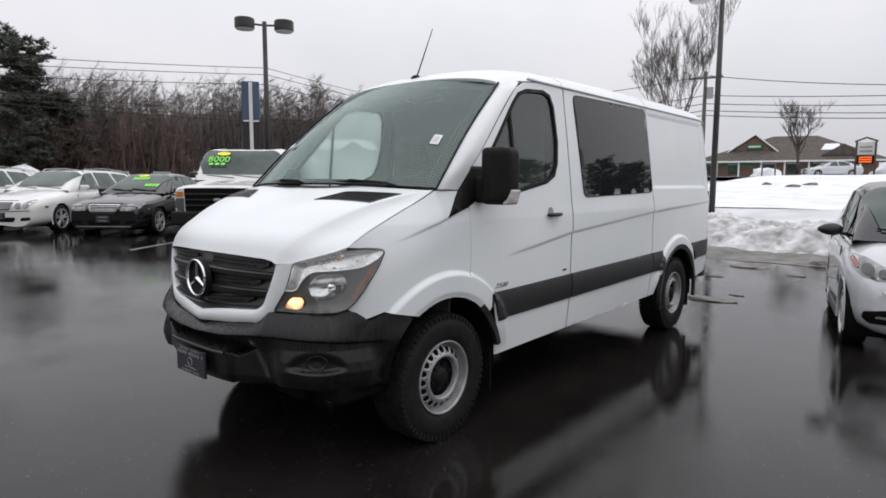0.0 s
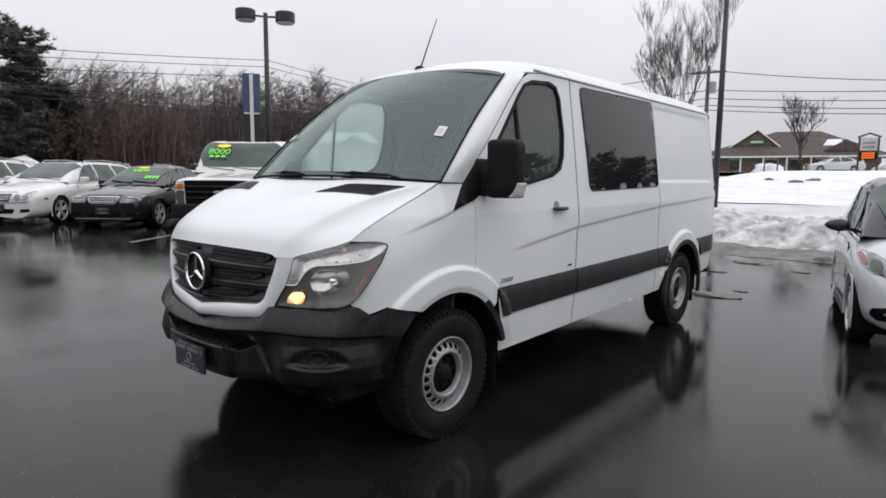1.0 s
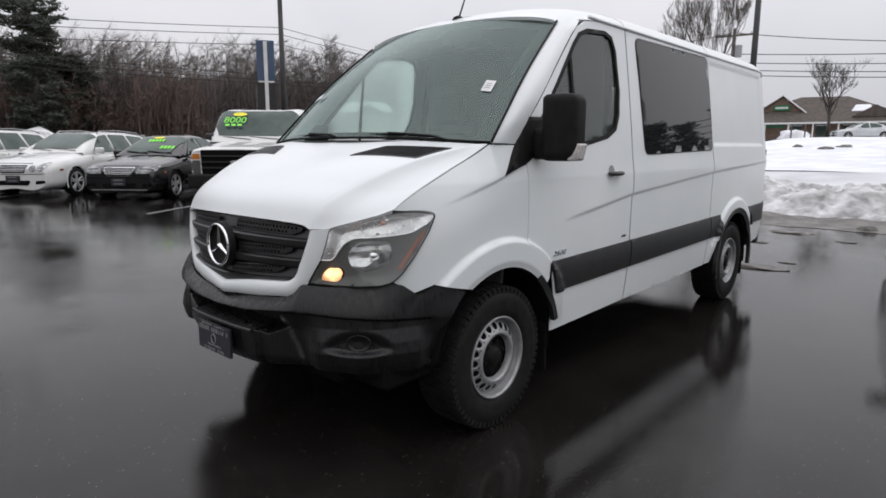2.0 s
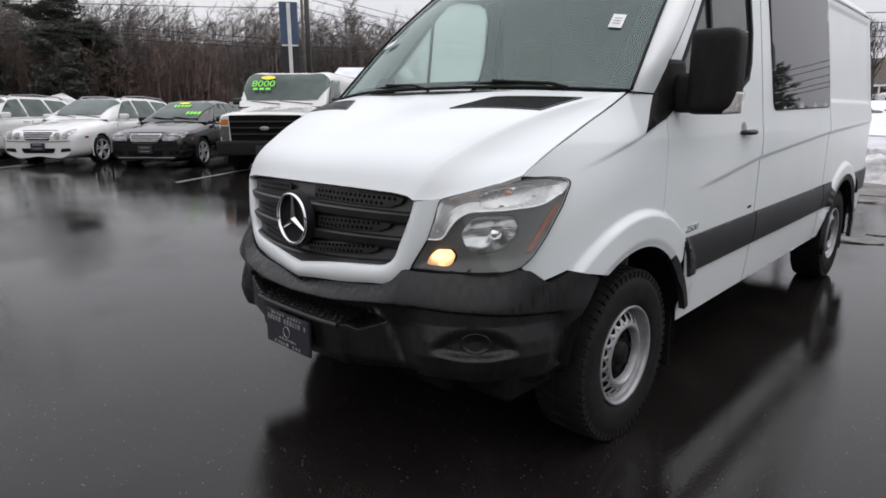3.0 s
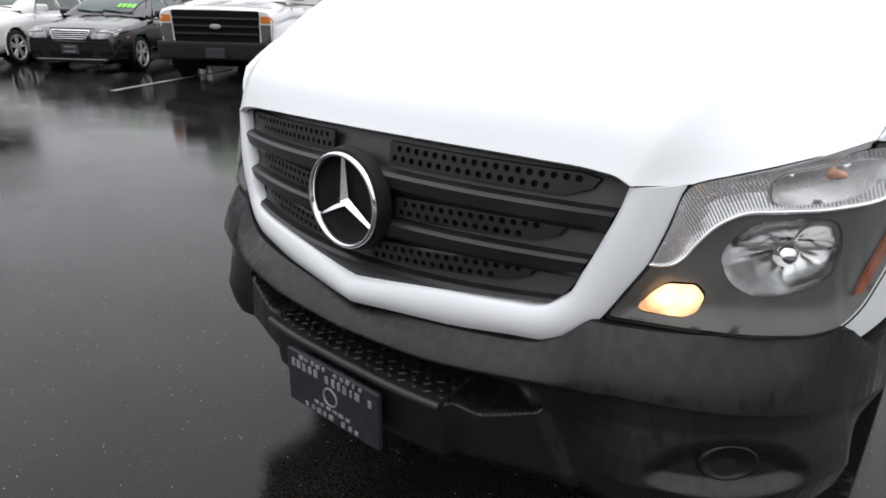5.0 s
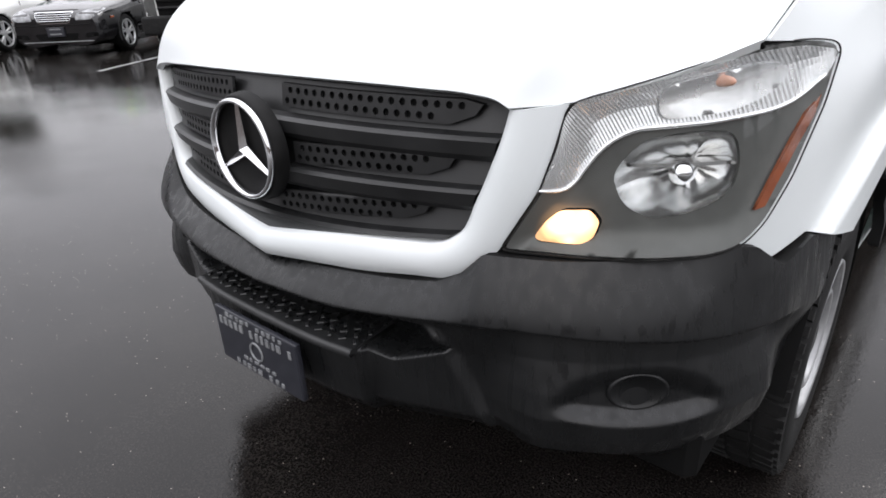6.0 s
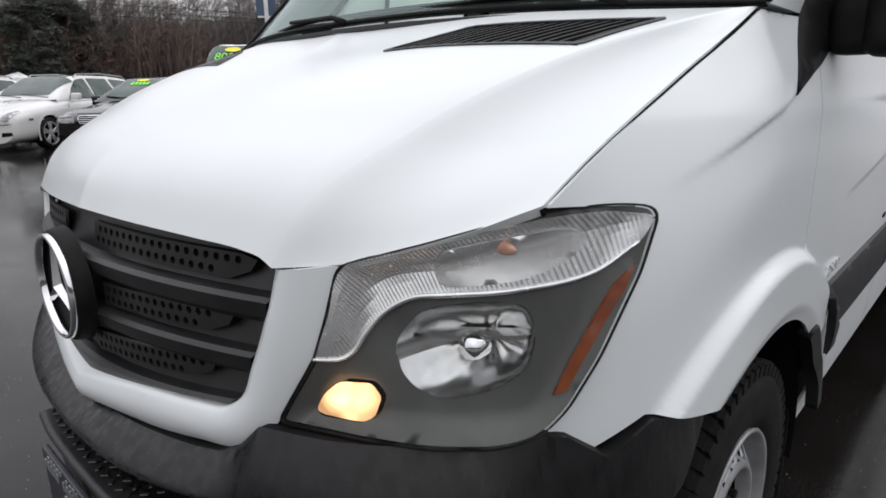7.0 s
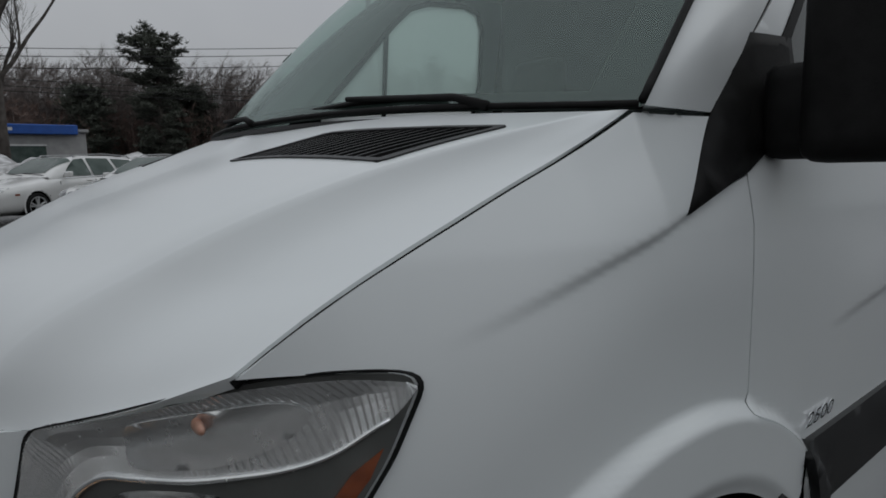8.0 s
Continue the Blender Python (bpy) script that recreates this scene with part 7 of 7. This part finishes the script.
rest = thing("restaurant", "brown brick restaurant with a hipped shingle roof", "building", pose(-10.6, 66.0, 2.0, 0, 0, 8))
RW, RD, RE = 8.6, 9.0, 1.75
part("wall", box(bmesh.new(), -RW + 0.9, RW - 0.9, 0.9, RD, 0, RE, 0.02, 1), BRICK, rest)
bm = bmesh.new()
low = [bm.verts.new(p) for p in ((-RW, -0.3, RE), (RW, -0.3, RE), (RW, RD + 1, RE), (-RW, RD + 1, RE))]
hi = [bm.verts.new(p) for p in ((-1.4, 4.8, 4.45), (2.6, 4.8, 4.40))]
for f in ((low[0], low[1], hi[1], hi[0]), (low[1], low[2], hi[1]), (low[2], low[3], hi[0], hi[1]), (low[3], low[0], hi[0]), (low[3], low[2], low[1], low[0])):
    bm.faces.new(f)
roof = part("roof", bm, SHINGLE, rest)
part("eave_trim", box(bmesh.new(), -RW, RW, -0.36, -0.28, RE - 0.14, RE + 0.02), WHITETRIM, roof)
part("green_band", box(bmesh.new(), -RW + 0.85, -2.4, 0.80, 0.90, RE - 0.45, RE - 0.16), GREENTRIM, rest)
bm = bmesh.new()
f = [bm.verts.new(p) for p in ((-5.3, 2.0, RE + 0.9), (-0.8, 2.0, RE + 0.9), (-2.8, 2.0, 4.3), (-5.3, 6, RE + 0.9), (-0.8, 6, RE + 0.9), (-2.8, 6, 4.3))]
for q in ((f[0], f[1], f[2]), (f[5], f[4], f[3]), (f[0], f[3], f[4], f[1]), (f[1], f[4], f[5], f[2]), (f[2], f[5], f[3], f[0])):
    bm.faces.new(q)
gable = part("gable", bm, BRICK, rest, "brick gable with a small sign")
bm = bmesh.new()
g = [bm.verts.new(p) for p in ((-5.7, 1.7, RE + 0.75), (-2.8, 1.7, 4.5), (-2.8, 6.2, 4.5), (-5.7, 6.2, RE + 0.75), (-0.4, 1.7, RE + 0.75), (-0.4, 6.2, RE + 0.75))]
bm.faces.new((g[0], g[1], g[2], g[3]))
bm.faces.new((g[1], g[4], g[5], g[2]))
part("gable_roof", bm, SHINGLE, gable, thick=0.12)
for a, b in (((-5.7, 1.64, RE + 0.75), (-2.8, 1.64, 4.5)), ((-2.8, 1.64, 4.5), (-0.4, 1.64, RE + 0.75))):
    part("barge_board", tube(bmesh.new(), [a, b], 0.07, 4), WHITETRIM, gable)
part("sign_board", box(bmesh.new(), -3.6, -2.1, 1.86, 1.98, 3.0, 3.55, 0.12, 3), GREENTRIM, gable, "green shop sign without legible words")
part("letter_bar", box(bmesh.new(), -3.4, -2.3, 1.82, 1.87, 3.2, 3.36), WHITETRIM, gable)
bm = bmesh.new()
h = [bm.verts.new(p) for p in ((3.1, 0.4, RE + 0.5), (6.6, 0.4, RE + 0.5), (4.9, 0.4, 3.3), (4.9, 3.5, 3.3), (3.1, 3.5, RE + 0.5), (6.6, 3.5, RE + 0.5))]
for q in ((h[0], h[1], h[2]), (h[0], h[2], h[3], h[4]), (h[2], h[1], h[5], h[3])):
    bm.faces.new(q)
part("dormer", bm, SHINGLE, rest, thick=0.1)
bm = bmesh.new()
bm.faces.new([bm.verts.new(p) for p in ((3.0, 1.6, RE + 1.07), (4.6, 1.6, RE + 1.07), (4.5, 2.8, RE + 1.70), (3.3, 2.8, RE + 1.70))])
part("roof_snow", bm, SNOW, rest, "patch of snow on the roof", thick=0.08)
for k in range(9):
    x = -RW + 0.5 + k * 2.05
    part("porch_post", box(bmesh.new(), x - 0.07, x + 0.07, -0.2, -0.06, 0, RE, 0.01, 1), WHITETRIM, rest)
for x in (-6.6, -4.6, -1.4, 0.8, 3.0, 5.2):
    w = part("window", box(bmesh.new(), x - 0.5, x + 0.5, 0.84, 0.92, 0.45, 1.45, 0.01, 1), DARKGLASS, rest)
    part("window_frame", box(bmesh.new(), x - 0.55, x + 0.55, 0.80, 0.85, 1.45, 1.53), WHITETRIM, w)
house = thing("house", "small far house with snow on its low roof", "house", pose(-44.0, 37.3, -0.1, 0, 0, 50))
part("wall", box(bmesh.new(), -3.4, 3.4, -2.2, 2.2, 0, 4.75, 0.03, 1), STUCCO, house)
bm = bmesh.new()
e = [bm.verts.new(p) for p in ((-3.8, -2.6, 4.7), (3.8, -2.6, 4.7), (3.8, 2.6, 4.7), (-3.8, 2.6, 4.7), (-3.2, 0, 5.75), (3.2, 0, 5.75))]
for q in ((e[0], e[1], e[5], e[4]), (e[2], e[3], e[4], e[5]), (e[1], e[2], e[5]), (e[3], e[0], e[4])):
    bm.faces.new(q)
part("roof", bm, SNOW, house, "roof under snow", thick=0.12)
bm = bmesh.new()
e = [bm.verts.new(p) for p in ((0.2, -3.1, 4.55), (2.9, -3.1, 4.55), (1.55, -3.1, 5.45), (1.55, -0.6, 5.45), (0.2, -2.2, 4.55), (2.9, -2.2, 4.55))]
for q in ((e[0], e[1], e[2]), (e[0], e[2], e[3], e[4]), (e[2], e[1], e[5], e[3])):
    bm.faces.new(q)
part("porch_gable", bm, SHINGLE, house, thick=0.08)
part("porch_wall", box(bmesh.new(), 0.4, 2.7, -3.0, -2.2, 0, 4.5, 0.02, 1), STUCCO, house)
rs = thing("roadside_sign", "white roadside sign with an orange display", "sign", pose(-2.9, 55.9, 2.0, 0, 0, 4))
for s in (-0.62, 0.62):
    part("post", box(bmesh.new(), s - 0.07, s + 0.07, -0.1, 0.1, 0, 2.75, 0.01, 1), WOOD, rs)
part("upper_panel", box(bmesh.new(), -0.6, 0.6, -0.08, 0.08, 1.75, 2.75, 0.03, 1), WHITETRIM, rs)
for k in range(2):
    part("letter_bar", box(bmesh.new(), -0.4, 0.4, -0.1, -0.08, 1.95 + 0.32 * k, 2.1 + 0.32 * k), STUCCO, rs)
part("display", box(bmesh.new(), -0.55, 0.55, -0.09, 0.07, 1.08, 1.68, 0.01, 1), VOID, rs)
for k in range(3):
    part("display_bar", box(bmesh.new(), -0.42, 0.42, -0.11, -0.09, 1.16 + 0.17 * k, 1.26 + 0.17 * k), ORANGE, rs)
part("cap", tube(bmesh.new(), [(-0.75, 0, 2.78), (0, 0, 3.08), (0.75, 0, 2.78)], 0.07, 4), WOOD, rs)
for x in (-7.4, -6.6):
    ob = part("marker_post", tube(bmesh.new(), [(0, 0, 0), (0, 0, 1.0)], 0.05, 6), WOOD, None, "short wooden marker post by the road")
    tagged(ob, category="post", group="marker posts")
    ob.location = (x, 44.0, 1.9)


# ---------- trees ----------
def grow(bm, p, d, length, r, depth, rr, spread=0.6, lift=0.12):
    """A limb and, from it, its smaller limbs."""
    pts, radii, q, way = [p], [r], Vector(p), Vector(d)
    n = 4 if depth > 2 else 3
    for k in range(n):
        way = (way + Vector((rr.uniform(-1, 1), rr.uniform(-1, 1), rr.uniform(-0.5, 1))) * 0.26 + Vector((0, 0, lift * 0.3))).normalized()
        q = q + way * (length / n)
        pts.append(q.copy())
        radii.append(r * (1 - 0.55 * (k + 1) / n))
    tube(bm, pts, radii, 6 if depth > 3 else 4 if depth > 1 else 3)
    if depth == 0:
        return
    for k in range(rr.randint(3, 4) if depth > 1 else rr.randint(3, 5)):
        t = rr.uniform(0.35, 1.0)
        i = min(int(t * n), n - 1)
        at = Vector(pts[i]).lerp(Vector(pts[i + 1]), t * n - i)
        axis = Vector((rr.uniform(-1, 1), rr.uniform(-1, 1), rr.uniform(-0.3, 0.6))).normalized()
        nd = (way + axis * spread + Vector((0, 0, lift))).normalized()
        grow(bm, at, nd, length * rr.uniform(0.5, 0.78), max(r * 0.45 * (1.1 - 0.4 * t), 0.007), depth - 1, rr, spread, lift)


def bare_tree(x, y, height, seed, r=0.16, limbs=5, spread=0.6, depth=4, z=None, group="bare trees"):
    rr = random.Random(seed)
    base = ground_z(x, y) if z is None else z
    tree = thing("bare_tree", "leafless winter tree with fine grey-brown twigs", "tree", pose(x, y, base), group)
    bm = bmesh.new()
    top = height * 0.42
    tube(bm, [(0, 0, -0.1), (0.03, 0.02, top * 0.5), (0.0, 0.06, top), (0.1, 0.0, height * 0.62)], [r * 1.25, r, r * 0.8, r * 0.4], 8)
    part("trunk", bm, BARK, tree, smooth=True)
    bm = bmesh.new()
    for k in range(limbs):
        a = 2 * math.pi * (k + rr.random() * 0.6) / limbs
        grow(bm, Vector((0, 0.03, top * rr.uniform(0.62, 1.15))), Vector((math.cos(a) * 0.55, math.sin(a) * 0.55, 1)).normalized(), height * rr.uniform(0.32, 0.44), r * 0.5, depth, rr, spread)
    grow(bm, Vector((0.05, 0.03, height * 0.45)), Vector((0.05, 0, 1)), height * 0.36, r * 0.5, depth, rr, spread)
    part("crown", bm, BARK, tree)
    return tree


bare_tree(-5.2, 21.2, 7.4, 5, 0.11, 6, 0.5, 5).scale = (0.62, 0.62, 0.80)
bare_tree(-6.0, 47.6, 4.5, 8, 0.10, 8, 0.55, 4, 2.0)
bare_tree(0.5, 70.0, 7.0, 15, 0.12, 6, 0.5, 3, 2.0)
bare_tree(2.6, 74.0, 8.0, 19, 0.14, 6, 0.5, 3, 2.0)
bare_tree(-38.7, 2.0, 13.5, 21, 0.26, 6, 0.75, 4)
bare_tree(-40.5, -2.5, 12.0, 23, 0.22, 6, 0.7, 4)


def pine(x, y, height, width, seed, bare=0.35, group="pines", clumps=5, slim=0.09):
    """An old white pine: bare lower trunk, layered uneven limbs with clumps of needles."""
    rr = random.Random(seed)
    tree = thing("pine_tree", "tall dark green white pine with layered limbs", "tree", pose(x, y, ground_z(x, y)), group)
    part("trunk", tube(bmesh.new(), [(0, 0, -0.1), (0.1, 0, height * 0.5), (0, 0.1, height)], [0.35, 0.24, 0.05], 8), BARK, tree, smooth=True)
    limbs, verts, faces = bmesh.new(), [], []
    z = height * bare
    while z < height * 0.985:
        t = (z / height - bare) / (1 - bare)
        reach = width * float(np.interp(t, [0, 0.2, 0.5, 0.75, 0.9, 1.0], [0.75, 0.9, 0.8, 0.95, 0.85, 0.45])) * rr.uniform(0.75, 1.1)
        for k in range(rr.randint(4, 6)):
            a = rr.uniform(0, 2 * math.pi)
            ln = reach * rr.uniform(0.45, 1.12)
            tip = Vector((math.cos(a) * ln, math.sin(a) * ln, z + ln * rr.uniform(0.02, 0.32)))
            root = Vector((0, 0, z))
            tube(limbs, [root, root.lerp(tip, 0.5) - Vector((0, 0, 0.1)), tip], [0.07, 0.04, 0.015], 4)
            for j in range(int(6 + ln * clumps)):
                c = root.lerp(tip, rr.uniform(0.3, 1.05)) + Vector((rr.gauss(0, 0.24), rr.gauss(0, 0.24), rr.gauss(0.06, 0.12)))
                for q in range(6):
                    d = Vector((rr.gauss(0, 1), rr.gauss(0, 1), abs(rr.gauss(0.4, 0.6)))).normalized() * rr.uniform(0.25, 0.5)
                    s = d.cross(Vector((rr.gauss(0, 1), rr.gauss(0, 1), rr.gauss(0, 1)))).normalized() * slim
                    b = len(verts)
                    verts += [tuple(c - s), tuple(c + s), tuple(c + d)]
                    faces.append((b, b + 1, b + 2))
        z += height * rr.uniform(0.025, 0.04)
    part("limb_frame", limbs, BARK, tree)
    me = bpy.data.meshes.new("needles")
    me.from_pydata(verts, [], faces)
    finish("needles", me, NEEDLES, tree, smooth=False)
    return tree


pine(-57.8, 14.6, 12.9, 3.1, 3, 0.16, "pines", 15, 0.05)
pine(-61.5, 9.5, 8.0, 3.0, 4, 0.10, "pines", 11, 0.05)
pine(-62.0, 18.5, 8.6, 3.2, 6, 0.10, "pines", 11, 0.05)
for k, (x, y, h) in enumerate(((36, 78, 12), (44, 72, 14), (52, 66, 11), (60, 60, 13), (30, 84, 10), (68, 50, 14), (74, 40, 11), (78, 26, 13), (80, 10, 12), (24, 88, 12), (27, 66, 8.5), (31, 69, 8.0), (34, 66, 4.6), (38, 68, 6.2))):
    pine(x, y, h, h * 0.3, 40 + k, 0.15, "pines across the lot")


def woods(name, label, a0, a1, r0, r1, count, seed, low, high, twigs, material, lean=0.0):
    """Far leafless woods: tapering stems with sprays of fine twigs."""
    rr = np.random.RandomState(seed)
    verts, faces = [], []
    for k in range(count):
        a, r = radians(rr.uniform(a0, a1)), rr.uniform(r0, r1)
        x, y = r * math.cos(a), r * math.sin(a)
        h = low + (high - low) * min(max(0.62 + 0.75 * noise.noise(Vector((a * 9.0, 4.0, seed))) + 0.4 * noise.noise(Vector((a * 31.0, 8.0, seed))), 0.0), 1.0) * rr.uniform(0.75, 1.0)
        z = ground_z(x, y) - 0.2
        w = h * rr.uniform(0.004, 0.008)
        tip = (x + rr.normal(0, 0.75), y + rr.normal(0, 0.75), z + h * 0.94)
        b = len(verts)
        for t in range(3):
            an = t * 2.1
            verts += [(x + w * math.cos(an), y + w * math.sin(an), z), (x + (tip[0] - x) * 0.6 + 0.6 * w * math.cos(an), y + (tip[1] - y) * 0.6 + 0.6 * w * math.sin(an), z + h * 0.6)]
        verts.append(tip)
        for t in range(3):
            u = (t + 1) % 3
            faces += [(b + 2 * t, b + 2 * u, b + 2 * u + 1, b + 2 * t + 1), (b + 2 * t + 1, b + 2 * u + 1, b + 6)]
        # limbs rising off the stem, and fine twigs off every limb
        limbs, per = max(twigs // 12, 3), 26
        q = rr.rand(limbs, 4)
        s = 0.30 + 0.66 * q[:, 0]
        c = np.stack([x + (tip[0] - x) * s, y + (tip[1] - y) * s, z + h * s], 1)
        ln = h * (0.08 + 0.12 * q[:, 1]) * (1.4 - 0.7 * s)
        an, el = q[:, 2] * 2 * math.pi, 0.20 + 1.0 * q[:, 3]
        d = np.stack([np.cos(an) * np.cos(el), np.sin(an) * np.cos(el), np.sin(el)], 1)
        side = np.stack([-np.sin(an), np.cos(an), 0 * an], 1) * 0.035
        tri = [np.stack([c - side, c + side, c + d * ln[:, None]], 1)]
        p = rr.rand(limbs, per, 5)
        o = c[:, None] + d[:, None] * ln[:, None, None] * (0.15 + 0.85 * p[..., :1])
        e = d[:, None] + (p[..., 1:4] - np.array((0.5, 0.5, 0.25))) * 1.5
        e = e / np.linalg.norm(e, axis=2, keepdims=True) * h * (0.035 + 0.065 * p[..., 4:])
        sd = np.cross(e, (0.3, 0.5, 0.2))
        sd = sd / np.maximum(np.linalg.norm(sd, axis=2, keepdims=True), 1e-6) * 0.016
        tri.append(np.stack([o - sd, o + sd, o + e], 2).reshape(-1, 3, 3))
        tri = np.concatenate(tri)
        b = len(verts)
        verts += tri.reshape(-1, 3).tolist()
        faces += [(b + 3 * k, b + 3 * k + 1, b + 3 * k + 2) for k in range(len(tri))]
    me = bpy.data.meshes.new(name)
    me.from_pydata(verts, [], faces)
    ob = finish(name, me, material, None, label, smooth=False)
    return tagged(ob, category="woods", kind="stuff")


woods("far_woods", "leafless grey-brown woods at the edge of the lot", 136, 204, 64, 86, 1500, 1, 8.5, 13.5, 150, TWIG)
woods("far_woods", "lower leafless woods behind the road", 108, 136, 72, 90, 350, 8, 3.0, 5.5, 60, TWIG)
woods("undergrowth", "red-brown brush at the foot of the woods", 153, 204, 60, 78, 1300, 2, 2.5, 9.0, 84, BRUSH)
woods("undergrowth", "low brown brush under the bare stems", 136, 153, 60, 76, 420, 3, 1.2, 3.4, 48, BRUSH)
woods("pale_stems", "pale bare stems standing before the woods", 136, 170, 61, 82, 170, 4, 7.0, 11.5, 36, PALEBARK)
# added out of view: a generic tree line that closes the horizon for reflections
woods("far_woods", "unseen leafless woods added to close the horizon", 206, 408, 85, 110, 500, 5, 6.0, 10.0, 48, TWIG)
rows = []
for k in range(5):
    rows.append([((91 + 3 * k) * math.cos(radians(a)), (91 + 3 * k) * math.sin(radians(a)), [0.0, 8.0, 11.2, 11.8, 7.0][k] + (1.3 * noise.noise(Vector((a * 0.15, k, 0))) + 1.1 * noise.noise(Vector((a * 1.3, k, 5))) if k else 0)) for a in np.arange(106, 410, 0.5)])
rows = [[(x, y, z * 0.35 if y > 0 and math.degrees(math.atan2(y, x)) < 136 else z) for x, y, z in r] for r in rows]
hill = sheet("wooded_ridge", rows, HILL, None, label="brown-grey ridge behind the trees, its tone lifted as haze")
tagged(hill, category="ridge", kind="structure")
